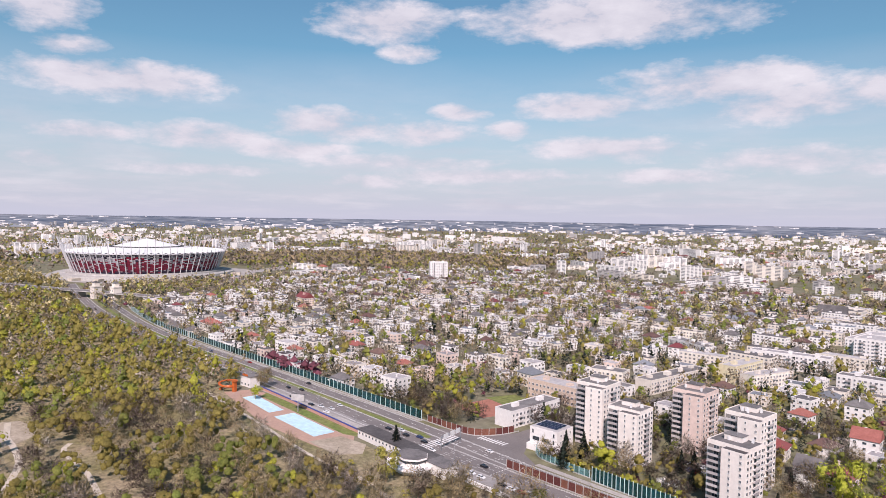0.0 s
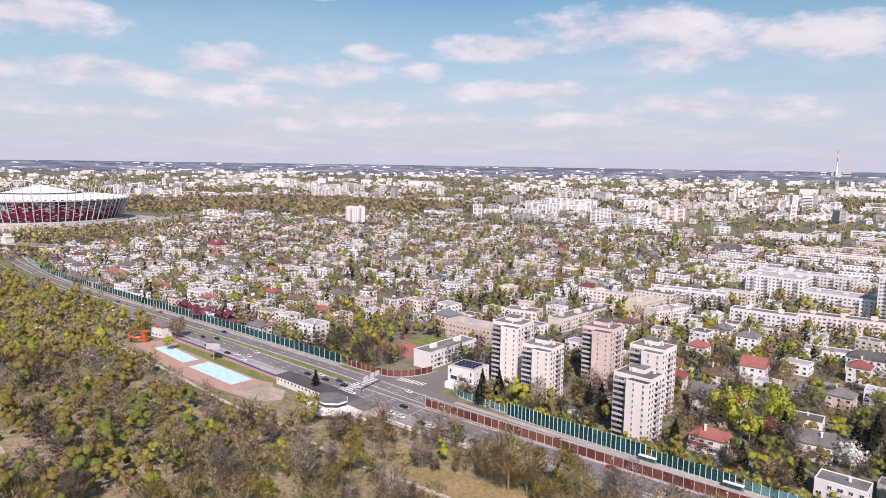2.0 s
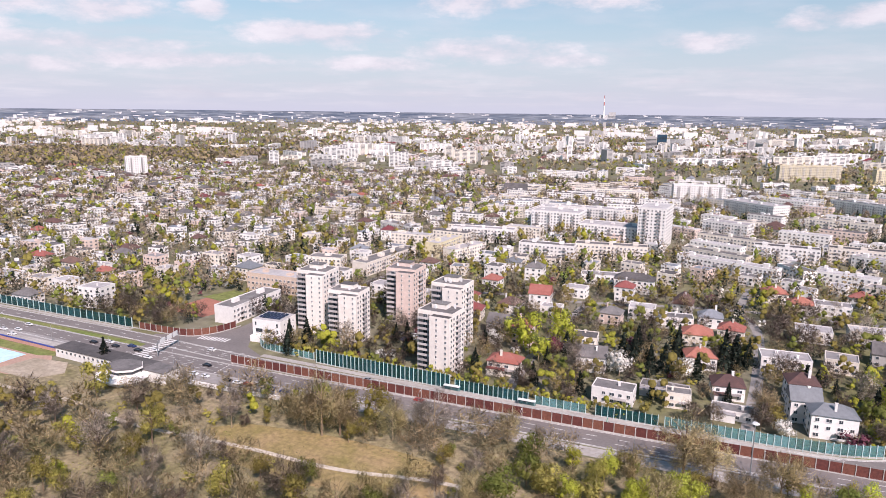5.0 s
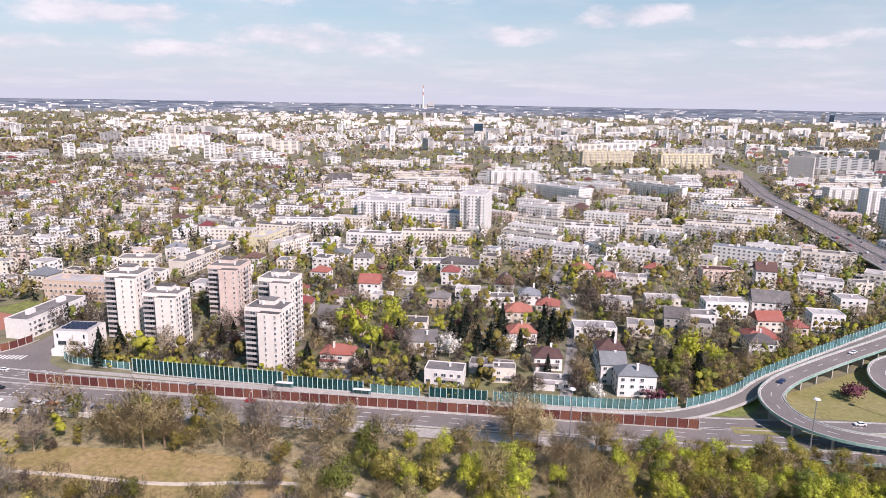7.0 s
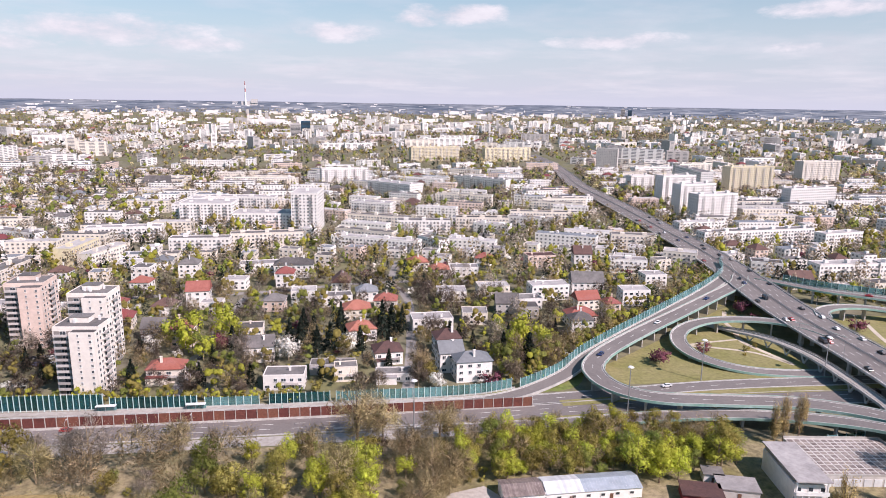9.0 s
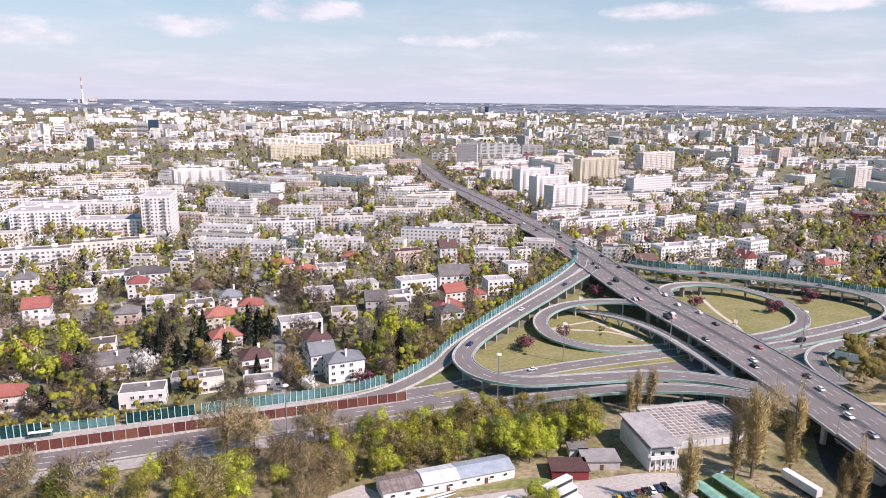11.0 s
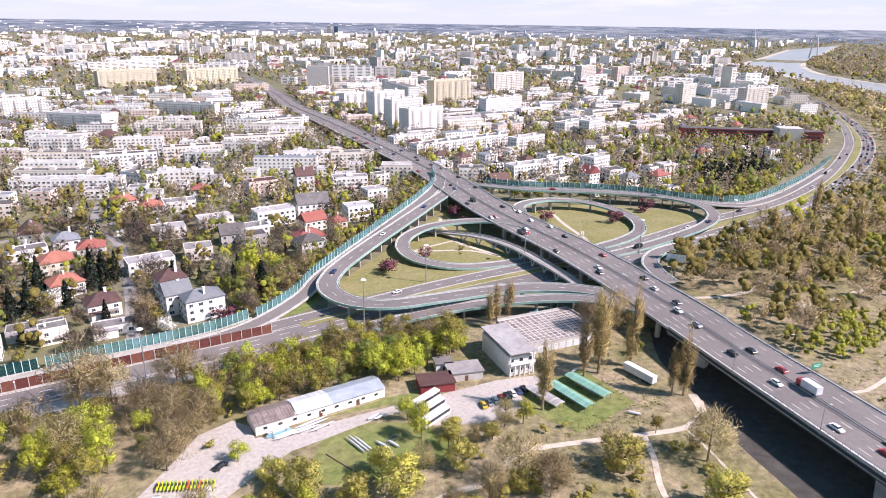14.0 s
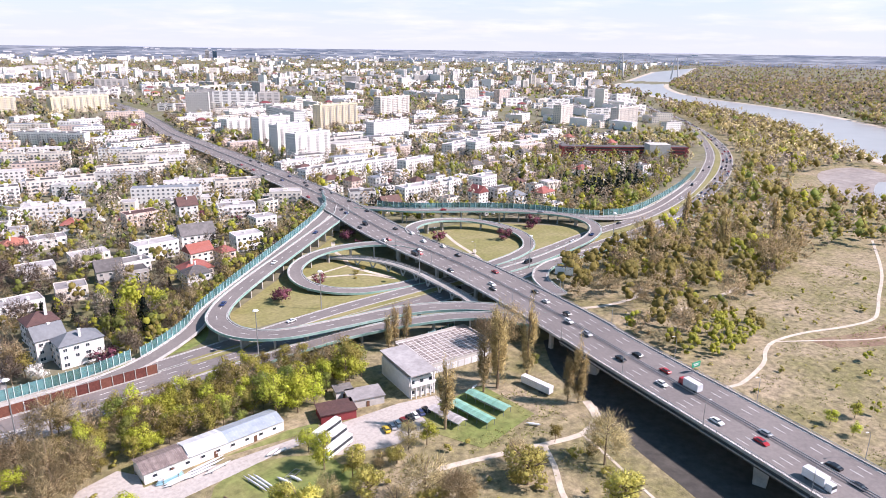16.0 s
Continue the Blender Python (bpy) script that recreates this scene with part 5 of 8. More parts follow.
villa(168, 380, 17, 12, 3, 'flat', WHITE, FELT_PALE, -0.06)
villa(135, 476, 22, 12, 3, 'flat', PINK, TILE_BROWN, 0.06)
villa(164, 467, 13, 12, 4, 'gable', WHITE, TILE_BROWN, -0.12)
villa(196, 415, 15, 12, 3, 'flat', WHITE, FELT_PALE, 0.00)
villa(135, 373, 14, 10, 2, 'gable', CREAM, TILE_RED, 0.12)
villa(56, 452, 14, 11, 2, 'hip', CREAM, TILE_ORANGE, -0.06)
villa(-1, 366, 15, 12, 2, 'hip', CREAM, TILE_ORANGE, 0.06)
villa(385, 358, 13, 11, 3, 'hip', WHITE, TIN, -0.12)
villa(423, 363, 17, 12, 2, 'hip', CREAM, TILE_ORANGE, 0.1)
villa(538, 414, 16, 12, 2, 'hip', WHITE, TILE_RED, 0.1)
villa(-345, 290, 16, 13, 4, 'flat', WHITE, FELT_PALE, 0.12)
villa(-658, 305, 26, 14, 3, 'hip', CREAM, TILE_ORANGE, -0.06)
villa(-516, 309, 18, 13, 3, 'flat', WHITE, FELT_PALE, 0.06)
villa(-536, 293, 18, 12, 2, 'flat', WHITE, FELT_PALE, -0.12)
villa(-451, 307, 22, 14, 2, 'flat', WHITE, FELT_PALE, 0.00)
villa(-481, 357, 16, 10, 2, 'hip', WHITE, TILE_RED, 0.12)
villa(-440, 351, 14, 11, 2, 'hip', CREAM, TILE_BROWN, -0.06)
villa(-395, 340, 12, 10, 2, 'hip', CREAM, TILE_ORANGE, 0.06)
villa(-766, 485, 26, 14, 4, 'gable', PINK, TILE_RED, -0.12)
block(15, 545, 76, 11, 3, WHITE, FELT_PALE, -0.41)
block(7, 580, 55, 11, 3, CREAM, FELT, -0.48)
block(62, 542, 27, 11, 3, WHITE, FELT, -0.96)
block(28, 654, 78, 11, 3, CREAM, FELT, -0.42)
block(125, 605, 34, 11, 3, WHITE, FELT_PALE, -0.52)
block(170, 638, 46, 11, 3, WHITE, FELT, -0.47)
block(231, 532, 37, 12, 4, CREAM, FELT, -0.28)
block(127, 784, 67, 11, 4, CREAM, FELT, -0.39)
block(220, 717, 57, 11, 4, CREAM, FELT, -0.40)
block(196, 457, 26, 12, 3, WHITE, FELT_PALE, -0.28)
block(241, 467, 24, 14, 4, CREAM, FELT_PALE, -0.52)
block(295, 442, 21, 13, 3, WHITE, FELT, -0.46)
block(342, 422, 49, 13, 4, WHITE, FELT_PALE, 0.02)
block(372, 423, 20, 13, 4, WHITE, FELT_PALE, 0.2)
block(396, 408, 22, 14, 5, WHITE, FELT_PALE, 0.2)
block(352, 547, 114, 12, 4, WHITE, FELT, 0.13)
block(420, 531, 43, 12, 4, WHITE, FELT_PALE, 0.20)
block(537, 582, 84, 14, 5, WHITE, FELT_PALE, 0.27)
block(442, 691, 54, 12, 4, GREYW, FELT, -0.01)
block(-123, 539, 46, 12, 4, WHITE, FELT, 0.00)
block(-74, 558, 58, 12, 4, CREAM, FELT, 0.11)
block(-143, 673, 49, 30, 7, WHITE, FELT_PALE, -0.07)
block(-85, 644, 60, 26, 5, WHITE, FELT_PALE, -0.11)
block(17, 707, 44, 16, 5, WHITE, FELT_PALE, -0.42)
block(48, 856, 70, 26, 6, WHITE, FELT_PALE, -0.76)
block(-18, 974, 67, 16, 8, WHITE, FELT_PALE, 0.22)
block(174, 931, 88, 12, 5, WHITE, FELT, -0.76)
block(-141, 974, 86, 12, 4, CREAM, FELT, 0.09)
block(-255, 365, 60, 16, 3, BRICK, FELT_PALE, 0.0, 'long pinkish brick school with rows of windows', balconies=False, storey=3.6)
block(-250, 314, 44, 13, 3, WHITE, FELT, 1.54)
block(-269, 433, 26, 14, 3, CREAM, FELT, 0.17)
block(-232, 458, 71, 13, 3, CREAM, FELT, 1.47)
block(-208, 520, 42, 13, 4, YELLOWW, FELT_PALE, 1.47)
block(-196, 590, 60, 13, 4, WHITE, FELT_PALE, 0.1)
block(-282, 591, 53, 12, 3, WHITE, FELT, -0.47)
block(-326, 652, 54, 12, 3, CREAM, FELT, 0.07)
block(-394, 656, 49, 12, 3, CREAM, FELT, 0.02)
block(-634, 587, 43, 12, 3, WHITE, FELT, 0.26)
block(-187, 515, 43, 12, 3, CREAM, FELT_PALE, 1.26)
block(187, 653, 68, 12, 4, CREAM, FELT, -0.16)
block(118, 623, 50, 12, 4, CREAM, FELT, -0.12)
block(61, 611, 49, 12, 4, WHITE, FELT, -0.08)
block(31, 741, 42, 12, 4, CREAM, FELT, 0.07)
block(236, 747, 51, 12, 4, CREAM, FELT, -0.02)

# ---- apartment towers by the road ----
WARM = mat("warm white render", (0.79, 0.725, 0.66), 0.85, 0.08, 0.5, rand=0.05, second=(0.7, 0.635, 0.57), spot=0.1, amount=0.6)
tower(-199, 308, 18, 19, 12, WARM, 0.05, "tall white apartment tower with stacked balconies", 32.3)
tower(-173, 297, 18, 16, 10, WARM, 0.03, "white apartment tower with stacked balconies behind the road", 26.4)
tower(-160, 340, 18, 20, 11, PINK, 0.02, "pinkish apartment tower with stacked balconies", 30.5)
tower(-112.5, 276.5, 18, 16, 11, WARM, -0.08, "white apartment tower beside the green barrier", 28.5)
tower(-120.5, 312, 18, 17, 11, WARM, -0.06, "white apartment tower with grey roof huts", 32.4)

# the modern house with solar panels
SOLAR = mat("dark solar panel", (0.03, 0.035, 0.06), 0.25, 0.2, 1.0, rand=0.3, specular=0.6)
modern = thing("modern_house", -211, 285, 0, 0.05, "white modern cube house with solar panels on its roof", "house")
part("wall", Geo().box(0, 0, -0.3, 17, 15, 11.6), WHITE, modern)
part("terrace_wall", Geo().box(1.5, -9.0, -0.3, 19, 4, 3.6), WHITE, modern)
part("roof", Geo().box(0, 0, 11.3, 16.6, 14.6, 0.12), FELT_PALE, modern)
for r_ in range(3):
    for k in range(6):
        part("solar_panel", Geo().box(0, 0, 0, 1.9, 2.6, 0.12), SOLAR, modern, at=Matrix.LocRotScale((-5.6 + 2.2 * k, -3.4 + 3.4 * r_, 11.75), Euler((0.16, 0, 0)), None))
for f, ww, xx in ((0, 3.0, -5), (0, 4.0, 2), (1, 4.4, -4.5), (1, 4.4, 1.5), (1, 1.2, 6.5), (2, 1.2, -6.5), (2, 1.2, 6.5)):
    glazed_window(ww, 2.3, modern, Matrix.Translation((xx, -7.56, 0.8 + 3.5 * f)))
for f in range(3):
    for yy in (-4, 0.5, 4.5):
        glazed_window(1.2, 1.3, modern, Matrix.Translation((8.56, yy, 1.2 + 3.5 * f)) @ Matrix.Rotation(math.pi / 2, 4, "Z"))
take(-211, 283, 22, 22, 2)

# school beside the towers and the tall white tower of the new estate
block(-46, 636, 24, 40, 12, WHITE, FELT_PALE, -0.1, "tall white apartment tower of a new estate", name="apartment_tower")
block(-120, 730, 70, 16, 6, WHITE, FELT_PALE, -0.1, near=False)
block(-168, 702, 16, 60, 6, WHITE, FELT_PALE, -0.1, near=False, balconies=False)
# staggered slabs by the viaduct
block(384, 772, 48, 15, 12, WHITE, FELT_PALE, 0.22, "white staggered apartment slab beside the viaduct", near=False)
block(377, 712, 48, 15, 11, WHITE, FELT_PALE, 0.22, "white staggered apartment slab beside the viaduct", near=False)
block(367, 652, 50, 16, 10, WHITE, FELT_PALE, 0.22, "white staggered apartment slab beside the viaduct", near=False)
block(160, 1394, 108, 14, 9, YELLOWW, FELT_PALE, 0.3, "long yellow apartment slab behind the blocks", near=False)
block(309, 1377, 108, 14, 9, YELLOWW, FELT_PALE, 0.3, "long yellow apartment slab behind the blocks", near=False)
block(722, 980, 78, 16, 12, CREAM, FELT_PALE, 0.22, "wide cream apartment slab among trees", near=False)
block(550, 890, 78, 16, 12, YELLOWW, FELT_PALE, 0.22, "yellowish twelve-storey apartment slab among trees", near=False)
block(505, 965, 60, 16, 11, CREAM, FELT_PALE, 0.22, near=False)
block(542, 745, 72, 14, 8, WHITE, FELT_PALE, 0.22, "white office slab with dark window bands", near=False, balconies=False)
block(462, 880, 16, 100, 11, WHITE, FELT, -0.12, "grey office slab with dark window bands", near=False, balconies=False)
block(955, 655, 64, 15, 10, CREAM, FELT_PALE, 0.1, near=False)
block(908, 745, 44, 15, 10, CREAM, FELT_PALE, 0.22, near=False)
block(1044, 1127, 60, 15, 11, CREAM, FELT_PALE, 0.3, near=False)
block(1126, 1106, 50, 15, 10, PINK, FELT_PALE, 0.3, near=False)
block(500, 1095, 80, 14, 5, WHITE, FELT_PALE, 0.25, near=False)
block(398, 908, 38, 14, 7, WHITE, FELT_PALE, 0.2, near=False)
block(476, 1243, 40, 16, 12, GREYW, FELT_PALE, -0.5, "tall grey office slab beside the far road", near=False, balconies=False)
block(528, 556, 23, 14, 6, WHITE, FELT_PALE, 0.2, near=False)
block(-921, 876, 34, 14, 12, WHITE, FELT_PALE, 0.95, "lone white apartment slab above the woods", near=False)
block(-262, 946, 60, 26, 4, CREAM, FELT, 0.02, near=False, balconies=False)
# church with a steep hall roof
church = thing("church", -262, 930, 0, 0.1, "pale church with a steep dark gabled roof", "church")
part("nave", Geo().box(0, 0, 0, 32, 17, 9), CREAM, church)
part("roof", hip(Geo(), 32, 17, 9, 10, 0.6, gable=True), FELT, church)
part("gable", Geo().add([(-16, -8.5, 9), (-16, 8.5, 9), (-16, 0, 18.5)], [(0, 1, 2)]), CREAM, church)
for k in range(5):
    part("window", window_mesh(1.6, 4.5), (FRAME, GLASS), church, at=Matrix.Translation((-12 + 6 * k, -8.55, 3)))
# long dark red school and its grey hall
red = thing("school", 678, 462, 0, -0.68, "long dark red school building with white window bands", "building")
part("wall", Geo().box(0, 0, -0.3, 150, 16, 12), RED_CLAD, red)
part("roof", Geo().box(0, 0, 11.7, 149, 15, 0.3), FELT, red)
for f in range(3):
    part("window_band", Geo().box(0, -8.1, 2.2 + 3.6 * f, 140, 0.2, 1.3), GLASS, red)
part("hall", Geo().box(34, -17, -0.3, 24, 20, 17.5), GREYW, red, "pale grey windowless hall")
take_path([(678 + 0.778 * k, 462 - 0.629 * k, 0) for k in range(-76, 78, 4)], 16)
take(694, 430, 34, 34)

# the town's edge along barrier and ramps
EDGE_X = (50, 70, 92, 106, 130, 161, 212, 248, 262, 275, 292, 331, 360, 384, 405, 430, 480, 540, 600, 660, 800)
EDGE_Y = (259, 264, 278, 292, 311, 337, 381, 418, 428, 402, 381, 354, 331, 307, 293, 291, 300, 318, 339, 366, 440)


# where the riverside wood ends towards the road
EAST_X = (235, 300, 345, 400, 460, 530, 606, 690, 787, 876, 982, 1050, 1140, 1260, 1400)
EAST_Y = (205, 222, 230, 236, 248, 268, 294, 328, 378, 436, 514, 572, 648, 770, 880)


def town_side(x, y, m=0.0):
    return x < 50 or y > float(np.interp(x, EDGE_X, EDGE_Y)) + m


take(488, 340, 84, 24)

# ---- random villas between the ones above ----
WALLS = [WHITE, WHITE, WHITE, WHITE, WHITE, WHITE, CREAM, CREAM, PINK]
COVERS_HIP = [TILE_RED, TILE_ORANGE, TILE_BROWN, TILE_BROWN, FELT, FELT, TIN]
COVERS_FLAT = [FELT, FELT, FELT_PALE, FELT_PALE, TIN]
far_houses = []
spots = []
for gy in range(278, 1130, 26):
    for gx in range(-1120, 760, 28):
        x, y = gx + rnd.uniform(-5, 5) + (gy % 46) * 0.3, gy + rnd.uniform(-4, 4)
        spots.append((math.hypot(x, y), x, y))
spots.sort()
fill_count = 0
for r, x, y in spots:
    if y < 275 + max(0, (-x - 700) * 0.25) or not town_side(x, y, 14) or (-66 < x < 100 and y < 346) or (-345 < x < -228 and y < 362) or (x > 400 and y < 620 and (x * 7 + y * 3) % 10 < 5):
        continue
    if x < -950 and y < 520 or (-228 < x < -90 and y < 362) or (y > 400 and (x * 13 + y * 7) % 10 < 1.4):
        continue
    w, d = rnd.uniform(10.5, 16.5), rnd.uniform(9, 13)
    roof = "flat" if rnd.random() < (0.84 if y > 420 or x < -250 else 0.6) else rnd.choice(("hip", "hip", "gable"))
    wall, cover = rnd.choice(WALLS), rnd.choice(COVERS_FLAT if roof == "flat" else COVERS_HIP)
    floors = rnd.choice((2, 2, 3))
    long = y > 520 and x > -260 and rnd.random() < 0.6
    if long:
        w, d, floors, roof, cover = rnd.uniform(30, 52), 11.5, rnd.choice((3, 4, 4)), "flat", rnd.choice(COVERS_FLAT)
    turn = rnd.uniform(-0.12, 0.12) - (0.4 if x > -60 and 480 < y and x < 230 else 0.0)
    ext = max(w * abs(math.cos(turn)), d) * 0.5 + 0.6
    if not is_free(x, y, ext if not long else 6) or (long and not (is_free(x - w * 0.35, y + w * 0.35 * math.sin(-turn), 6) and is_free(x + w * 0.35, y - w * 0.35 * math.sin(-turn), 6))):
        continue
    if r < 560 and fill_count < 80 and not long:
        villa(x, y, w, d, floors, roof, wall, cover, turn, detail=1)
        fill_count += 1
    else:
        far_houses.append((x, y, w, d, 3.0 * floors + 0.6, roof, wall, cover, turn))
        take(x, y, w * abs(math.cos(turn)) + d * abs(math.sin(turn)), d + w * abs(math.sin(turn)), 1.5)

# ---- the town beyond, out to the horizon ----
bank_x, bank_y = [p[0] for p in river_near], [p[1] for p in river_near]
shore_x, shore_y = [p[0] for p in river_far], [p[1] for p in river_far]


def behind_river(x, y):
    return x > 560 and y < float(np.interp(x, bank_x, bank_y)) + 130


def in_river(x, y):
    return x > -300 and float(np.interp(x, shore_x, shore_y)) - 10 < y < float(np.interp(x, bank_x, bank_y)) + 14


def in_park(x, y):
    return -1760 < x < -1000 and y > 640 and 620 < y + 0.9 * (x + 1450) * 0.3 and y < 1560 + (x + 1050) * 0.25 and y > 700 + (x + 1500) * 0.75


town = random.Random(21)
for k in range(9000):
    r = 900 + 3300 * town.random() ** 0.72
    a = radians(town.uniform(-80, 88))
    x, y = -math.sin(a) * r, math.cos(a) * r
    if x < 1299 and -1699 < x and y < 2690 and not is_free(x, y, 12):
        continue
    if behind_river(x, y) or (x > 380 and y < float(np.interp(x, EAST_X, EAST_Y)) + 60) or in_park(x, y) or math.hypot(x + 1410, y - 510) < 330 or (y < 330 and x < 0) or abs(x - 395) < 45 and y > 900 and y < 1700:
        continue
    if r < 1130 and y < 1120 and -1100 < x < 750:
        continue
    if r > 2500 and town.random() < 0.2:
        continue
    dens = noise.noise((x / 420, y / 420, 3.0))
    if dens < -0.12 and town.random() < 0.85:
        continue
    high = noise.noise((x / 600, y / 600, 9.0)) + (0.25 if a < radians(12) else -0.1)
    kind_of = town.random()
    turn = 0.9 * noise.noise((x / 300, y / 300, 5.0)) + (0 if town.random() < 0.6 else math.pi / 2)
    if kind_of < 0.07 + 0.32 * max(0, high) and r > 1450:
        w, d, h = town.uniform(36, 95), town.uniform(12, 16), town.choice((17, 17, 26, 30))
        if town.random() < 0.3:
            w, h = town.uniform(18, 28), town.choice((30, 34, 40))
        roof = "flat"
    elif kind_of < 0.5:
        w, d, h, roof = town.uniform(24, 60), town.uniform(11, 16), town.choice((10, 13, 13, 16)), "flat"
    else:
        w, d, h, roof = town.uniform(11, 22), town.uniform(10, 13), town.choice((6.5, 7, 9.5)), town.choice(("flat", "flat", "hip"))
    wall = town.choice([WHITE, WHITE, WHITE, WHITE, CREAM, GREYW] if h > 15 else WALLS)
    far_houses.append((x, y, w, d, h, roof, wall, town.choice([FELT, FELT, TIN, FELT_PALE] if roof == "flat" else COVERS_HIP), turn))
    if x < 1290 and y < 2690 and x > -1690:
        take(x, y, w * 0.7 + d * 0.3, d + w * 0.3, 3)

stock = {}
for x, y, w, d, h, roof, wall, cover, turn in far_houses:
    z = rise(x, y)
    w, d, h = (v * shrink(x, y) for v in (w, d, h))
    r = math.hypot(x, y)
    gw = stock.setdefault(("town_walls", wall.name), (Geo(), wall, "walls of many far houses"))[0]
    gr = stock.setdefault(("town_roofs", cover.name), (Geo(), cover, "roofs of many far houses"))[0]
    gg = stock.setdefault(("town_windows", "glass"), (Geo(), PANE_FAR, "window rows of many far houses"))[0]
    gw.box(x, y, z - 0.5, w, d, h + 0.5, turn, bottom=False)
    c, s = math.cos(turn), math.sin(turn)
    if roof == "flat":
        gr.box(x, y, z + h, w - 0.7, d - 0.7, 0.2, turn, bottom=False)
        for k in range(1 + int(w / 18)):
            o = rnd.uniform(-0.4, 0.4) * w
            gw.box(x + c * o, y + s * o, z + h, rnd.uniform(1.5, 4), 2.2, rnd.uniform(1.0, 2.4), turn, bottom=False)
    else:
        one = hip(Geo(), w, d, 0, min(w, d) * 0.34)
        gr.add([(x + c * a - s * b, y + s * a + c * b, z + h + e) for a, b, e in one.v], one.f)
    floors = int(h / 3.0)
    for f in range(floors):
        for sx, sy, span in ((0, -1, w), (1, 0, d), (-1, 0, d)):
            if r > 1300:
                n = 1 if r > 2200 else max(1, int(span / 14))
            else:
                n = max(2, int(span / 3.6))
            if r > 3000:
                continue
            for k in range(n):
                o = ((k + 0.5) / n - 0.5) * span
                lx, ly = (o, -d / 2) if sy else (sx * w / 2, o)
                ln = span / n * (0.42 if r <= 1300 else 0.6)
                ux, uy = (ln / 2, 0) if sy else (0, ln / 2)
                lx, ly = lx + sx * 0.08, ly + sy * 0.08
                z0 = z + 1.0 + 3.0 * f
                ends = [(x + c * (lx - ux) - s * (ly - uy), y + s * (lx - ux) + c * (ly - uy)), (x + c * (lx + ux) - s * (ly + uy), y + s * (lx + ux) + c * (ly + uy))]
                gg.add([(*ends[0], z0), (*ends[1], z0), (*ends[1], z0 + 1.35), (*ends[0], z0 + 1.35)], [(0, 1, 2, 3)])
for (name, _), (g, m, label) in stock.items():
    tagged(part(name, g, m), f"{m.name}, {label}", "buildings", kind="stuff")

# ---- where trees grow ----
def scatter(n, x0, x1, y0, y1, kinds, gap=3.0, test=None, size=(0.7, 1.1), seed=1, block_r=0.0):
    r = random.Random(seed)
    names, weights = zip(*kinds)
    for _ in range(n):
        x, y = r.uniform(x0, x1), r.uniform(y0, y1)
        if (test and not test(x, y)) or not is_free(x, y, gap):
            continue
        plant(r.choices(names, weights)[0], x, y, r.uniform(*size))
        if block_r:
            take(x, y, block_r, block_r)

# ---- stadium ----
STAD_RED = mat("red mesh facade panel", (0.21, 0.012, 0.036), 0.6, 0.15, 0.3, island=0.3)
STAD_WHITE = mat("white mesh facade panel", (0.42, 0.4, 0.42), 0.6, 0.15, 0.3, island=0.25)
STAD_DARK = mat("dark facade gap", (0.05, 0.04, 0.07), 0.6, 0.2, 0.3, island=0.3)
MEMBRANE = mat("white roof membrane", (0.8, 0.79, 0.76), 0.6, 0.06, 0.1)
MAST = mat("pale steel mast", (0.6, 0.59, 0.6), 0.5, 0.1, 0.5)
stadium = thing("stadium", -1361.5, 499, 0, 2.79, "large oval stadium with red and white facade and leaning masts", "stadium")
SA, SB = 140.0, 146.0


def oval(k, n, scale, z):
    a = 2 * math.pi * k / n
    return (SA * scale * math.cos(a), SB * scale * math.sin(a), z)


N = 72
podium = Geo()
podium.prism([oval(k, N, 1.12, 0)[:2] for k in range(N)], -0.5, 7.0).prism([oval(k, N, 0.98, 0)[:2] for k in range(N)], 7.0, 10.0)
part("podium", podium, CONCRETE, stadium)
bowl = Geo()
for k in range(N):
    q = (k + 1) % N
    bowl.add([oval(k, N, 0.86, 10), oval(q, N, 0.86, 10), oval(q, N, 0.97, 46), oval(k, N, 0.97, 46)], [(0, 1, 2, 3)])
part("bowl_wall", bowl, STAD_DARK, stadium)
facade = Geo()
fr = random.Random(5)
rows_f, cols_f = 18, 180
for i in range(rows_f):
    z0, z1 = 11.5 + i * 1.9, 11.5 + (i + 1) * 1.9 - 0.3
    s0, s1 = 0.885 + 0.095 * i / rows_f, 0.885 + 0.095 * (i + 0.86) / rows_f
    for k in range(cols_f):
        u = fr.random()
        redness = (0.75 if 1 < i < 8 else 0.75 - 0.09 * (i - 7) if i >= 8 else 0.35) + 0.3 * noise.noise((k * 0.1, i * 0.5, 0))
        slot = 0 if u < redness else 1 if u < redness + 0.08 + 0.04 * i else 2
        if slot == 2 and fr.random() < 0.5:
            continue
        facade.add([oval(k + 0.04, cols_f, s0, z0), oval(k + 0.96, cols_f, s0, z0), oval(k + 0.96, cols_f, s1, z1), oval(k + 0.04, cols_f, s1, z1)], [(0, 1, 2, 3)], slot)
part("facade_panel", facade, (STAD_RED, STAD_WHITE, STAD_DARK), stadium, "red and white mesh facade panels", kind="stuff")
for k in range(N):
    part("mast", Geo().tube([oval(k, N, 0.9, 7), oval(k, N, 1.0, 45), oval(k, N, 1.07, 75)], [0.8, 0.7, 0.3], 5), MAST, stadium)
ring = Geo()
for k in range(N):
    ring.add([oval(k, N, 0.985, 46), oval(k + 1, N, 0.985, 46)] + [oval(k + 0.5, N, 0.985, 48.5)] + [oval(k, N, 0.62, 52), oval(k + 1, N, 0.62, 52), oval(k + 0.5, N, 0.62, 54)], [(0, 2, 5, 3), (2, 1, 4, 5)])
part("roof_membrane", ring, MEMBRANE, stadium)
inner_roof = Geo()
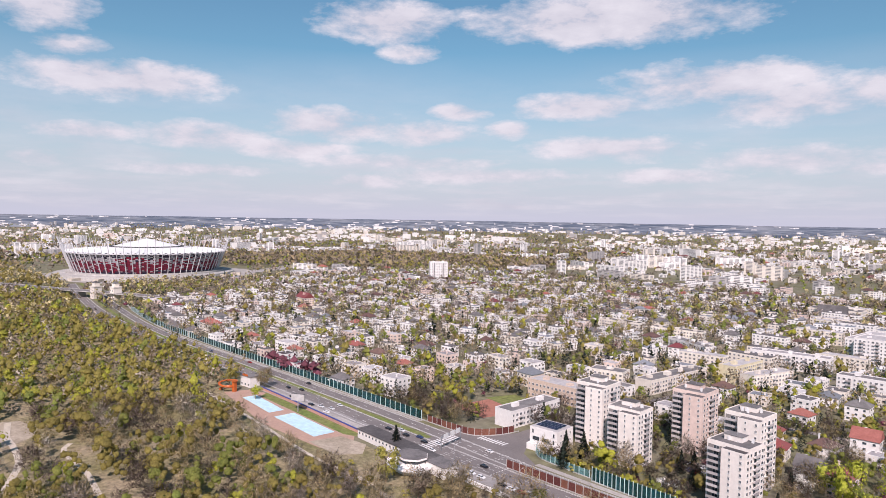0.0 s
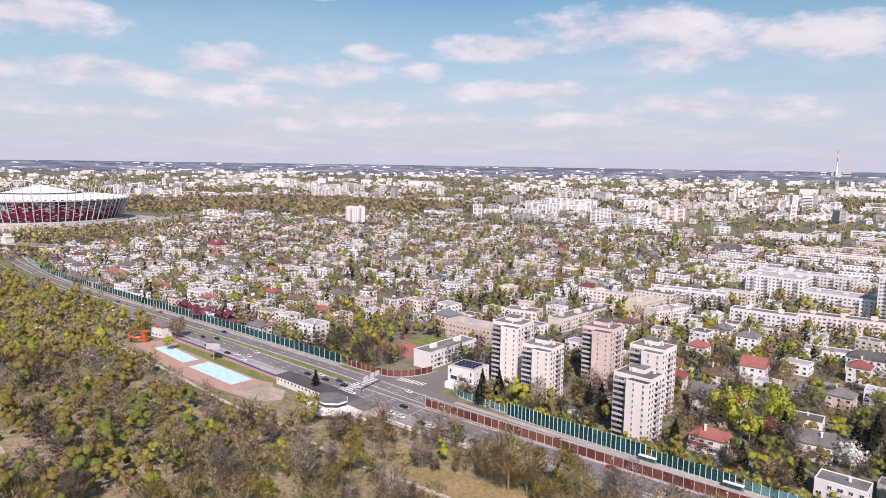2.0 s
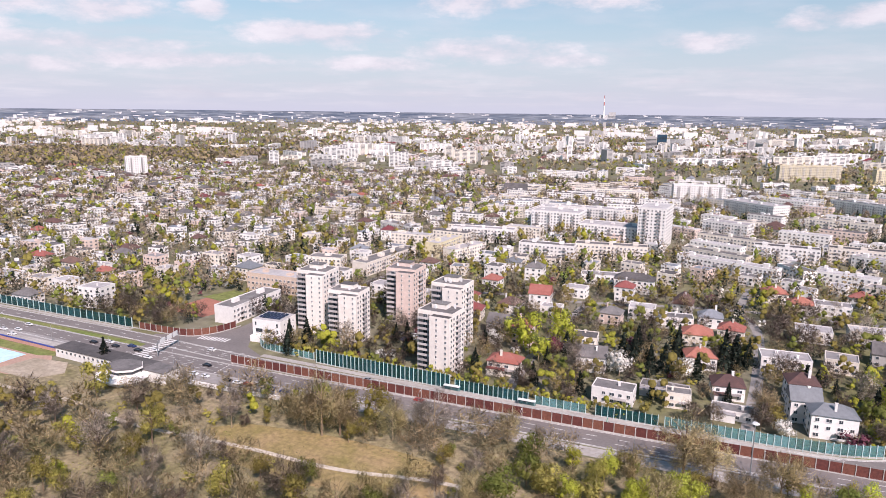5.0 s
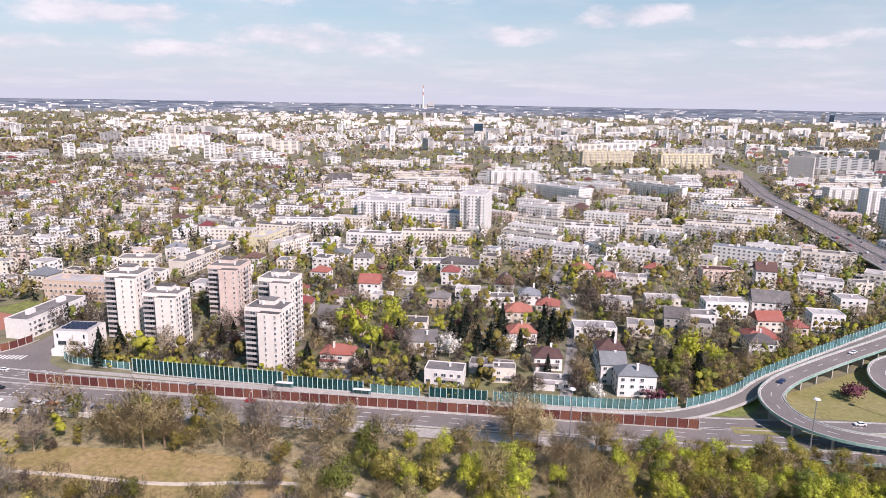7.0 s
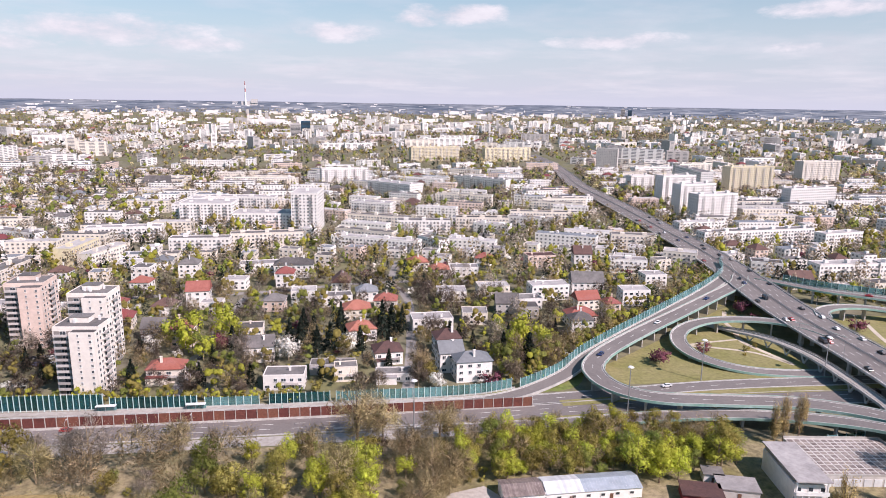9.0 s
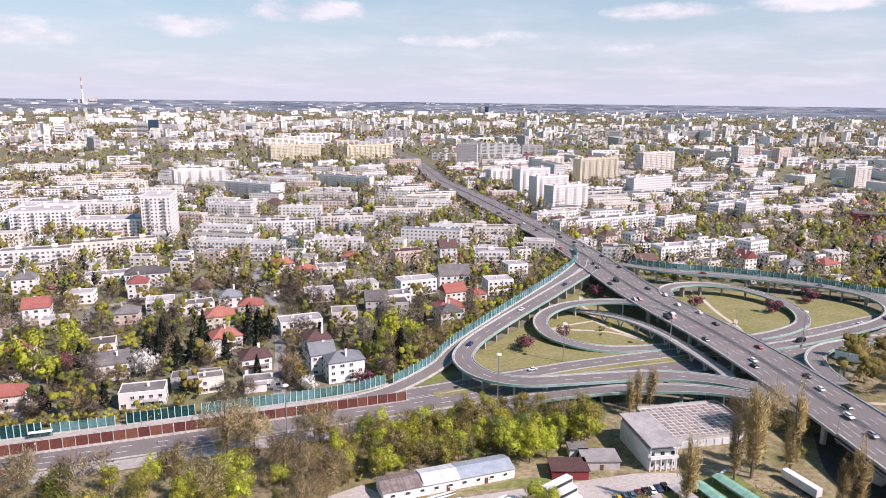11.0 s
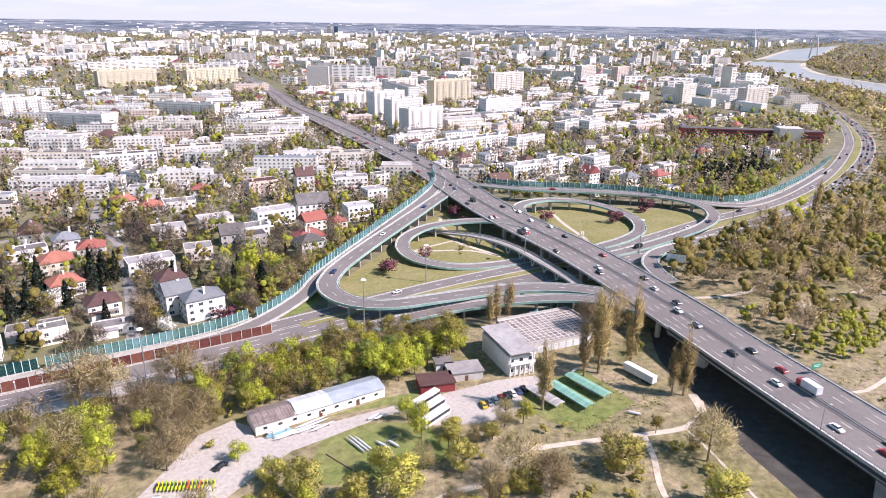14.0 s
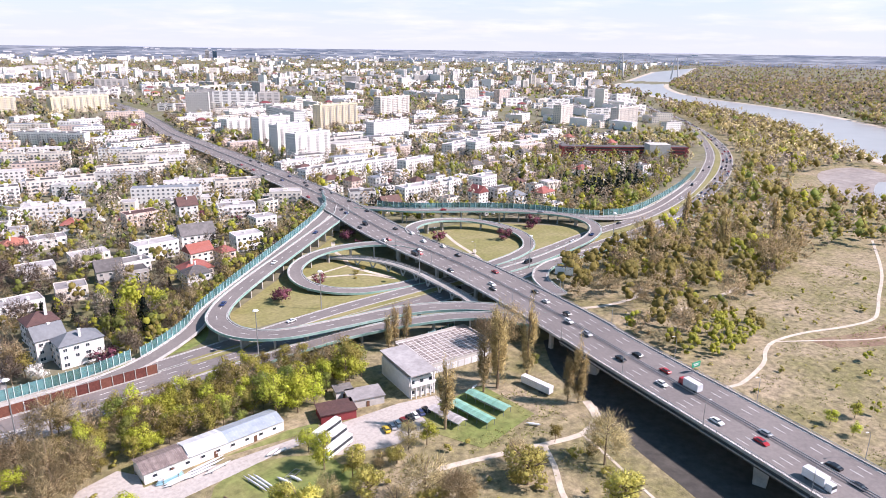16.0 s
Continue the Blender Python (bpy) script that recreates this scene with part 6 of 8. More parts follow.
for k in range(N):
    inner_roof.add([oval(k, N, 0.62, 52), oval(k + 1, N, 0.62, 52), oval(k + 1, N, 0.45, 55), oval(k, N, 0.45, 55)], [(0, 1, 2, 3)])
    inner_roof.add([oval(k, N, 0.45, 55), oval(k + 1, N, 0.45, 55), (0, 0, 70.5)], [(0, 1, 2)])
part("inner_roof", inner_roof, MEMBRANE, stadium)
rim_g = Geo().sweep([oval(k % N, N, 0.46, 54.6) for k in range(N + 1)], [(-0.6, 0), (0.6, 0), (0.6, 2.2), (-0.6, 2.2)], caps=False)
part("inner_ring", rim_g, DARK, stadium, "dark inner roof ring")
part("compression_ring", Geo().sweep([oval(k % N, N, 0.99, 45.5) for k in range(N + 1)], [(-1, 0), (1, 0), (1, 1.6), (-1, 1.6)], caps=False), MAST, stadium)
take(-1362, 499, 340, 340)
sheet("stadium_forecourt", curve([(-1270, 340, 0), (-1190, 400, 0), (-1180, 560, 0), (-1230, 660, 0), (-1380, 710, 0), (-1540, 620, 0), (-1560, 450, 0), (-1450, 320, 0)], 20), 0.3, PAVING, "pale paved forecourt round the stadium", "pavement")
sheet("parade_road", curve([(-1280, 690, 0), (-1330, 800, 0), (-1420, 880, 0), (-1440, 860, 0), (-1370, 780, 0), (-1330, 700, 0)], 20), 0.45, PAVING, "pale gravel parking field behind the stadium", "pavement")
for k in range(8):
    a = 2.4 + 0.28 * k
    part("stair", Geo().box(SA * 1.16 * math.cos(a), SB * 1.16 * math.sin(a), -0.2, 26, 9, 5, a), SAND, stadium)

# the pale stone bridge towers and the old bridge approach before the stadium
for x, y in ((-985, 318), (-1010, 300)):
    t = thing("bridge_tower", x, y, 0, 0.2, "pale stone bridge tower with small windows", "tower")
    part("wall", Geo().box(0, 0, -0.3, 11, 11, 17).box(0, 0, 16.5, 12.5, 12.5, 1.0).box(0, 0, 17.5, 7, 7, 5), CREAM, t)
    part("roof", hip(Geo(), 7, 7, 22.5, 2.5), FELT, t)
    for f in range(3):
        for s in (-2.5, 2.5):
            part("window", window_mesh(1.4, 2.2), (FRAME, GLASS), t, at=Matrix.Translation((s, -5.55, 2 + 4.6 * f)))
elevated("old_bridge", curve([(-1340, 170, 9), (-1200, 225, 9), (-1100, 265, 9), (-1000, 310, 9), (-930, 350, 7), (-860, 400, 4), (-800, 450, 1)], 12), 9, "long grey bridge approach crossing the road", (0,), (), piers=28, green=False, rails=False, pier_size=(1.5, 12))
elevated("ramp", curve([(-900, 330, 5), (-845, 330, 4.5), (-790, 318, 3), (-740, 300, 1), (-700, 283, 0.2)], 8), 5, "curved ramp joining the embankment road", (0,), (), piers=0, green=False)

# ---- swimming pools beside the road ----
PINK_DECK = mat("pinkish pool paving", (0.45, 0.29, 0.22), 0.9, 0.15, 0.6, second=(0.36, 0.24, 0.19), spot=0.1)
PINK_WALL = mat("pinkish wall", (0.55, 0.3, 0.24), 0.85, 0.15, 0.8)
BLUE = mat("blue paint", (0.06, 0.08, 0.3), 0.6, 0.15, 1.0)
ORANGE = mat("orange plastic", (0.55, 0.13, 0.03), 0.45, 0.15, 0.6)
sheet("pool_terrace", [(-425, 206), (-345, 191), (-290, 193), (-282, 208), (-296, 220), (-405, 226), (-420, 222)], 0.09, PINK_DECK, "pinkish paved terrace round the pools", "pavement")
sheet("pool_lawn", [(-400, 219.5), (-300, 215), (-292, 218), (-296, 222), (-405, 227)], 0.13, GRASS, "grass strip above the pools", "lawn")
sheet("beach", [(-302, 194), (-276, 193), (-268, 204), (-278, 214), (-298, 212)], 0.14, SOIL, "pale sandy play area beside the pool", "sand")
for x, y, w, d, a in ((-383, 211.5, 43, 10, -0.1), (-329.5, 208, 47, 13.5, -0.05)):
    p = thing("swimming_pool", x, y, 0, a, "drained swimming pool painted pale blue", "pool", group="pools of the lido")
    part("basin", Geo().box(0, 0, 0.02, w, d, 0.14), POOL, p)
    rim = Geo()
    for s in (-1, 1):
        rim.box(0, s * (d / 2 + 0.3), 0.0, w + 1.2, 0.6, 0.3).box(s * (w / 2 + 0.3), 0, 0.0, 0.6, d, 0.3)
    part("rim", rim, PINK_DECK, p)
take(-350, 208, 150, 36)
sheet("car_park", [(-412, 227.5), (-300, 224), (-268, 227), (-262, 231), (-300, 236), (-408, 240)], 0.085, ASPHALT_OLD, "worn asphalt car park beside the road", "car park")
wall_p = thing("boundary_wall", label="low pinkish wall with a blue rail beside the pools", category="wall", kind="structure")
wl_path = curve([(-415, 228.5, 0), (-350, 225.5, 0), (-300, 222.5, 0), (-288, 221.5, 0)], 8)
part("wall", Geo().sweep(wl_path, [(-0.25, -0.2), (0.25, -0.2), (0.25, 1.8), (-0.25, 1.8)]), PINK_WALL, wall_p)
part("rail", Geo().sweep(wl_path, [(-0.35, 1.8), (0.35, 1.8), (0.35, 2.3), (-0.35, 2.3)]), BLUE, wall_p)
slide = thing("water_slide", -428, 210, 0, 0.3, "orange winding water slide on a steel stand", "slide")
sp = [(7 * math.cos(a) * (1 - 0.03 * a), 5 * math.sin(a), 7 - 0.62 * a) for a in [0.35 * k for k in range(30)]]
part("chute", Geo().sweep(sp, [(-0.8, 0.5), (-0.6, -0.2), (0.6, -0.2), (0.8, 0.5), (0.55, 0.1), (-0.55, 0.1)]), ORANGE, slide)
part("stand", Geo().box(6.5, 0, -0.2, 2.2, 2.2, 7.0).box(6.5, 0, 7.0, 3.2, 3.2, 0.3), ORANGE, slide)
for k in range(5):
    q = sp[4 + 5 * k]
    part("post", Geo().tube([(q[0], q[1], -0.2), (q[0], q[1], q[2])], [0.15, 0.15], 6), METAL, slide)
hut = thing("pool_house", -430, 228, 0, 0.1, "small white pool house with an orange sign", "house")
part("wall", Geo().box(0, 0, -0.2, 12, 8, 7.5), WHITE, hut)
part("roof", Geo().box(0, 0, 7.3, 13, 9, 0.3), FELT, hut)
part("sign", Geo().box(0, -4.2, 7.6, 6, 0.3, 1.4), ORANGE, hut)
for k in range(3):
    glazed_window(1.6, 1.4, hut, Matrix.Translation((-4 + 4 * k, -4.06, 1.2)))
board = thing("billboard", -353, 219, 0, 0.5, "grey double-sided billboard on a steel post", "billboard")
part("post", Geo().tube([(0, 0, -0.3), (0, 0, 8.5)], [0.35, 0.3], 8), METAL, board)
part("panel", Geo().box(0, -0.4, 7.0, 9, 0.25, 4).box(0, 0.4, 7.0, 9, 0.25, 4), GREYW, board)
part("frame", Geo().box(0, 0, 6.85, 9.3, 0.5, 0.2).box(0, 0, 11.0, 9.3, 0.5, 0.2), DARK, board)
board = thing("billboard", 256, 203, 0, 2.2, "white billboard on a steel post beside the ramp", "billboard")
part("post", Geo().tube([(0, 0, -0.3), (0, 0, 12)], [0.4, 0.35], 8), METAL, board)
part("panel", Geo().box(0, 0, 11.0, 9, 0.4, 4.2), FRAME, board)
part("frame", Geo().box(0, 0, 10.8, 9.3, 0.6, 0.25).box(0, 0, 15.2, 9.3, 0.6, 0.25), DARK, board)

# restaurant on the embankment
rest = thing("restaurant", -236, 209, 0, -0.06, "white two-tier restaurant pavilion with a long dark-roofed wing", "building")
octo = [(9.5 * math.cos(a), 8 * math.sin(a)) for a in [math.pi / 8 + k * math.pi / 4 for k in range(8)]]
part("pavilion", Geo().prism(octo, -0.3, 4.0).prism([(x * 0.8, y * 0.8) for x, y in octo], 4.0, 7.2), WHITE, rest)
part("terrace", Geo().prism([(x * 1.35, y * 1.25 - 2) for x, y in octo], 3.0, 3.5).prism([(x * 1.36, y * 1.26 - 2) for x, y in octo], 3.5, 3.52), WHITE, rest)
part("fascia", Geo().prism([(x * 0.93, y * 0.93) for x, y in octo], 6.5, 7.3), WHITE, rest)
part("roof", Geo().prism([(x * 0.9, y * 0.9) for x, y in octo], 7.3, 7.5), FELT, rest)
part("wing", Geo().box(-32, 10, -0.3, 46, 9, 5.0), WHITE, rest)
part("wing_roof", Geo().box(-32, 10, 4.7, 47, 10, 0.35), FELT, rest)
part("annex", Geo().box(13, 8, -0.3, 13, 9, 5.5), WHITE, rest)
part("link_roof", Geo().box(-4, 9, 4.9, 22, 10, 0.3), FELT, rest)
part("annex_roof", Geo().box(13, 8, 5.2, 13.6, 9.6, 0.3), FELT, rest)
for k in range(14):
    part("window", window_mesh(1.4, 1.3), (FRAME, GLASS), rest, at=Matrix.Translation((-53 + 3.1 * k, 5.45, 2.4)))
part("glass_band", Geo().prism([(x * 0.815, y * 0.815) for x, y in octo], 4.9, 6.6), GLASS, rest, "dark window band of the upper tier")
take(-248, 212, 70, 30)
white_wall = thing("retaining_wall", label="long white retaining wall below the road", category="wall", kind="structure")
part("wall", Geo().sweep(curve([(-224, 218, 0), (-200, 217.5, 0), (-176, 218, 0), (-160, 219, 0)], 8), [(-0.4, -0.3), (0.4, -0.3), (0.4, 1.8), (-0.4, 1.8)]), WHITE, white_wall)
sheet("lay_by", [(-226, 221.5), (-150, 221.5), (-150, 231), (-226, 231)], 0.115, ASPHALT_OLD, "worn asphalt lay-by with parked cars", "car park")

# ---- rowing club and yards ----
GRAVEL = mat("pale grey gravel", (0.44, 0.4, 0.365), 0.95, 0.2, 0.8, second=(0.4, 0.36, 0.32), spot=0.08, amount=0.8)
sheet("yard", [(12, 158), (8, 166), (18, 176), (28, 187), (39, 190), (43, 184), (42.4, 177), (56, 176), (66, 173.6), (86, 172.4), (95, 171.5), (126, 169), (140, 165), (140, 158), (124, 147), (106, 150), (92.5, 156), (91, 168), (79, 168.2), (64.5, 166.6), (50, 165.5), (38, 160), (26, 153)], 0.08, GRAVEL, "pale sandy yard of the rowing club", "yard")
sheet("club_lawn", [(60, 163), (90, 154), (96, 140), (70, 138), (54, 152)], 0.1, GRASS, "green lawn with boats", "lawn")
sheet("club_lawn", [(128, 160), (158, 160), (158, 134), (130, 130), (124, 146)], 0.1, GRASS, "green lawn under the boat racks", "lawn")
sheet("club_lawn", [(66, 177), (96, 172), (98, 176), (88, 178)], 0.1, GRASS, "green lawn before the shed", "lawn")
TINW = mat("white sheet metal", (0.72, 0.73, 0.74), 0.5, 0.1, 0.5, metal=0.1, rand=0.1)
TINB = mat("blue-grey corrugated roof", (0.36, 0.41, 0.46), 0.5, 0.15, 0.4, metal=0.2, second=(0.48, 0.51, 0.54), spot=0.2)
TING = mat("green corrugated roof", (0.17, 0.36, 0.28), 0.55, 0.15, 0.6, rand=0.15, second=(0.24, 0.42, 0.34), spot=0.2)
shed = thing("boat_shed", 65, 183, 0, 0.02, "long white boat shed with a patched brown, white and blue-grey roof", "shed")
part("wall", Geo().box(0, 0, -0.2, 44, 9, 3.9), WHITE, shed)
TINBR = mat("weathered brown sheet roof", (0.2, 0.155, 0.14), 0.7, 0.25, 0.8, rand=0.15, second=(0.28, 0.23, 0.21), spot=0.4)
for x0, x1, m in ((-22.4, -9, TINBR), (-9, 3, TINW), (3, 22.4, TINB)):
    sheet_me = Geo().add([(0, -5, 3.6), (0.97, -5, 3.6), (0.97, 0, 5.0), (0, 0, 5.0), (0.97, 5, 3.6), (0, 5, 3.6), (0, -5, 3.54), (0.97, -5, 3.54), (0.97, 5, 3.54), (0, 5, 3.54)], [(0, 1, 2, 3), (3, 2, 4, 5), (0, 6, 7, 1), (5, 4, 8, 9)]).mesh("roof_sheet", m)
    for k in range(int((x1 - x0) / 1.0)):
        part("roof_sheet", sheet_me, m, shed, at=Matrix.Translation((x0 + k, 0, 0.012 * (k % 2))))
part("gable", Geo().add([(-22, -4.5, 3.7), (-22, 4.5, 3.7), (-22, 0, 4.95), (22, -4.5, 3.7), (22, 4.5, 3.7), (22, 0, 4.95)], [(0, 1, 2), (3, 4, 5)]), WHITE, shed)
for k in range(9):
    glazed_window(1.5, 1.1, shed, Matrix.Translation((-19 + 4.7 * k, -4.56, 1.4)))
for k in range(3):
    part("door", door_mesh, DOOR_WOOD, shed, at=Matrix.Translation((-14 + 13 * k, -4.55, 0)))
take(65, 183, 46, 12)
club = thing("club_house", 138, 179.5, 0, -0.16, "white club house with a long grey roof and loggia", "building")
part("wall", Geo().box(0, 0, -0.2, 10.0, 22, 7.6), WHITE, club)
part("roof", Geo().box(0, -0.6, 9.2, 10.8, 25, 0.35), FELT_PALE, club)
# Solid block below the roof, with the open loggia's shade painted on.
part("loggia", Geo().box(0, 0.8, 7.4, 9.2, 20, 1.8), LOGGIA_SHADE, club)
part("balcony", Geo().box(0, -11.8, 4.6, 10.0, 1.8, 0.25).box(0, -12.6, 4.8, 10.0, 0.12, 1.0), FRAME, club)
for f in range(2):
    for k in range(3):
        glazed_window(1.6, 1.5, club, Matrix.Translation((-3.6 + 3.6 * k, -11.06, 1.2 + 3.9 * f)))
    for k in range(5):
        part("window", window_mesh(1.4, 1.4), (FRAME, GLASS), club, at=Matrix.Translation((5.05, -8 + 4 * k, 1.3 + 3.4 * f)) @ Matrix.Rotation(math.pi / 2, 4, "Z"))
for k in range(6):
    part("column", Geo().box(4.7 * (1 if k % 2 else -1), -11.8, 0, 0.4, 0.4, 9.2) if k < 2 else Geo().box(-7.0 + 2.0 * k, -12.3, 0, 0.35, 0.35, 4.6), FRAME, club)
take(136, 183, 16, 34)
garage = thing("garage_row", 166, 189, 0, -0.12, "low garage row with a tiled terrace on its roof", "building")
part("wall", Geo().box(0, 0, -0.2, 34, 25, 4.0), GREYW, garage)
TERRACE = mat("pinkish grey terrace slab", (0.27, 0.225, 0.205), 0.85, 0.15, 0.8, rand=0.3)
slab_me = Geo().box(0, 0, 0, 1.75, 1.5, 0.14, top=0.97).mesh("slab", TERRACE)
for i in range(14):
    for j in range(11):
        part("slab", slab_me, TERRACE, garage, at=Matrix.Translation((-15.6 + 2.4 * i, -11 + 2.15 * j, 3.78)))
for k in range(10):
    part("garage_door", Geo().box(0, 0, 0, 2.6, 0.16, 2.6), TINW, garage, at=Matrix.Translation((-15 + 3.3 * k, -12.55, 0)))
part("parapet", Geo().box(0, 12.4, 3.7, 34.4, 0.3, 0.9).box(17.1, 0, 3.7, 0.3, 24.6, 0.9).box(0, -12.4, 3.7, 34.4, 0.3, 0.6), CONCRETE, garage)
take(166, 189, 36, 28)
for x, y, w, d, wall_m, roof_m in ((105, 176, 12, 8, RED_CLAD, TILE_BROWN), (118, 178, 12, 8, GREYW, FELT_PALE), (114, 186, 6, 5, WHITE, FELT)):
    s = thing("shed", x, y, 0, -0.3, f"small {wall_m.name} shed with a flat roof", "shed")
    part("wall", Geo().box(0, 0, -0.2, w, d, 3.4), wall_m, s)
    part("roof", Geo().box(0, 0, 3.2, w + 0.8, d + 0.8, 0.3), roof_m, s)
    part("door", door_mesh, DOOR_WOOD, s, at=Matrix.Translation((0, -d / 2 - 0.05, 0)))
    take(x, y, w, d, 1)


def rack(x, y, turn, length, roof_m, label):
    r_ = thing("boat_rack", x, y, 0, turn, label, "boat rack", group="boat racks of the club")
    sheet_me = Geo().add([(0, -2.2, 2.5), (0.88, -2.2, 2.5), (0.88, 0, 3.0), (0, 0, 3.0), (0.88, 2.2, 2.5), (0, 2.2, 2.5), (0, -2.2, 2.44), (0.88, -2.2, 2.44), (0.88, 2.2, 2.44), (0, 2.2, 2.44)], [(0, 1, 2, 3), (3, 2, 4, 5), (0, 6, 7, 1), (5, 4, 8, 9)]).mesh("roof_sheet", roof_m)
    for k in range(int(length / 0.9)):
        part("roof_sheet", sheet_me, roof_m, r_, at=Matrix.Translation((-length / 2 + 0.9 * k, 0, 0.012 * (k % 2))))
    for k in range(5):
        for s in (-1.9, 1.9):
            part("post", Geo().box(0, 0, -0.2, 0.15, 0.15, 2.75), METAL, r_, at=Matrix.Translation((-length / 2 + 0.5 + (length - 1) * k / 4, s, 0)))
    for z in (0.6, 1.5):
        part("boat", Geo().tube([(-length * 0.42, 0, z), (-length * 0.2, 0, z), (length * 0.2, 0, z), (length * 0.42, 0, z)], [0.05, 0.35, 0.35, 0.05], 6), TINW, r_, "white slim rowing boat")
    take(x, y, 6, length, 1)


rack(140, 146.5, math.pi / 2 + 0.06, 19, TING, "long boat rack with a green corrugated roof")
rack(149.5, 148, math.pi / 2 + 0.1, 18, TING, "long boat rack with a green corrugated roof")
rack(132, 150, math.pi / 2 + 0.1, 15, FELT_PALE, "boat rack with a grey roof")
trailer = thing("truck_trailer", 171.5, 145, 0, math.pi / 2 + 0.05, "white box truck trailer parked on the grass", "trailer")
part("box", Geo().box(0, 0, 1.0, 13.2, 2.5, 2.7), TINW, trailer)
part("chassis", Geo().box(0, 0, 0.7, 12.8, 1.2, 0.32), DARK, trailer)
for xx in (-4.6, -3.4, -2.2):
    for s in (-1, 1):
        part("wheel", Geo().tube([(0, -0.2, 0), (0, 0.2, 0)], [0.5, 0.5], 12), DARK, trailer, at=Matrix.Translation((xx, s * 0.95, 0.5)))
take(171.5, 145, 4, 14)


def hull(length, beam, z=0.5):
    return Geo().tube([(-length / 2, 0, z + 0.1), (-length * 0.3, 0, z), (0, 0, z), (length * 0.3, 0, z), (length / 2, 0, z + 0.1)], [0.04, beam * 0.42, beam / 2, beam * 0.42, 0.04], 8)


KAYAK = [mat("yellow kayak plastic", (0.6, 0.55, 0.03), 0.4, 0.1, 1.0), mat("green kayak plastic", (0.3, 0.5, 0.03), 0.4, 0.1, 1.0), mat("orange kayak plastic", (0.6, 0.12, 0.02), 0.4, 0.1, 1.0)]
krack = thing("kayak_rack", 20, 164, 0, -0.45, "steel rack that holds a row of bright kayaks", "rack")
part("beam", Geo().box(0, -1.2, 0.5, 16, 0.12, 0.12).box(0, 1.2, 0.5, 16, 0.12, 0.12), METAL, krack)
for k in range(5):
    part("post", Geo().box(-7.5 + 3.7 * k, 0, -0.1, 0.12, 2.6, 0.62), METAL, krack)
for k in range(16):
    c, s = math.cos(-0.45), math.sin(-0.45)
    o = -7.4 + 0.98 * k
    m = KAYAK[(0, 0, 1, 0, 1, 0, 0, 1, 2, 0, 1, 2, 0, 0, 1, 0)[k]]
    kay = thing("kayak", 20 + c * o, 164 + s * o, 0.2, -0.45 + math.pi / 2 + 0.1, f"{m.name.split()[0]} plastic kayak lying on a rack", "kayak", group="kayaks on the rack")
    part("hull", hull(4.6, 0.75, 0.65), m, kay)
    part("cockpit", Geo().box(0, 0, 0.95, 1.0, 0.42, 0.1), DARK, kay)
for i, (x, y, a, ln) in enumerate(((67, 158, 1.75, 11), (68.2, 158, 1.75, 11), (69.4, 157.5, 1.75, 10), (60, 176, 0.15, 12), (59, 174.5, 0.12, 13), (57, 173, 0.1, 9), (62, 172, 0.2, 9), (51, 174, 0.1, 8), (50.5, 173, 0.1, 8), (78, 169, 0.3, 5), (80, 168, 0.2, 5), (77, 153, 1.9, 5), (74, 154, 1.9, 6), (152, 129, 2.2, 5), (154, 160, 0.3, 4))):
    b = thing("rowing_boat", x, y, 0, a, "white rowing boat lying upside down on trestles", "boat", group="boats on the club ground")
    part("hull", hull(ln, 0.9 if ln < 9 else 0.7, 0.75), TINW, b)
    for k in (-0.25, 0.25):
        part("trestle", Geo().box(ln * k, 0, -0.05, 0.1, 1.0, 0.75), METAL, b)
for x, y, a in ((73, 152.5, 0.4), (77.5, 155.5, 0.4), (45, 186, 0.5)):
    tr = thing("boat_trailer", x, y, 0, a, "empty steel boat trailer on the grass", "trailer", group="boat trailers")
    part("frame", Geo().box(0, -0.9, 0.5, 5, 0.12, 0.12).box(0, 0.9, 0.5, 5, 0.12, 0.12).box(-2.4, 0, 0.5, 0.12, 1.9, 0.12).box(2.4, 0, 0.5, 0.12, 1.9, 0.12).box(0, 0, 0.5, 0.12, 1.9, 0.12).box(-3.4, 0, 0.5, 2, 0.12, 0.12), METAL, tr)
    for s in (-1.05, 1.05):
        part("wheel", Geo().tube([(0, -0.12, 0), (0, 0.12, 0)], [0.32, 0.32], 12), DARK, tr, at=Matrix.Translation((0.3, s, 0.32)))
BLUE_HULL = mat("pale blue boat paint", (0.25, 0.45, 0.52), 0.4, 0.1, 1.0)
stack = thing("boat_stack", 49.3, 175.5, 0, 0.12, "stack of white and pale blue boats before the shed", "boats")
for k in range(4):
    part("boat", hull(8.5 - 0.6 * k, 1.5, 0.5 + 0.62 * k), (BLUE_HULL, BLUE_HULL, TINW, TINW)[k], stack)
    part("beam", Geo().box(-2.2, 0, 0.05 + 0.6 * k, 0.15, 1.9, 0.15).box(2.2, 0, 0.05 + 0.6 * k, 0.15, 1.9, 0.15), BARK, stack)
log = thing("log", 60, 153, 0, 1.9, "long pale log lying on the lawn", "log")
part("log_body", Geo().tube([(-6, 0, 0.25), (6, 0, 0.25)], [0.25, 0.2], 8), BARK, log)

take(72, 156, 38, 20)
take(112, 160, 44, 20)
take(20, 166, 34, 18)

sheet("lawn", curve([(50, 150, 0), (58, 165, 0), (72, 168, 0), (88, 160, 0), (90, 148, 0), (72, 143, 0), (56, 144, 0), (50, 150, 0)], 6)[:-1], 0.075, GRASS, "green lawn where boats are stored", "lawn")
TAN = mat("dry trodden grass", (0.33, 0.235, 0.119), 0.95, 0.3, 0.5, second=(0.22, 0.18, 0.062), spot=0.06, amount=0.9)
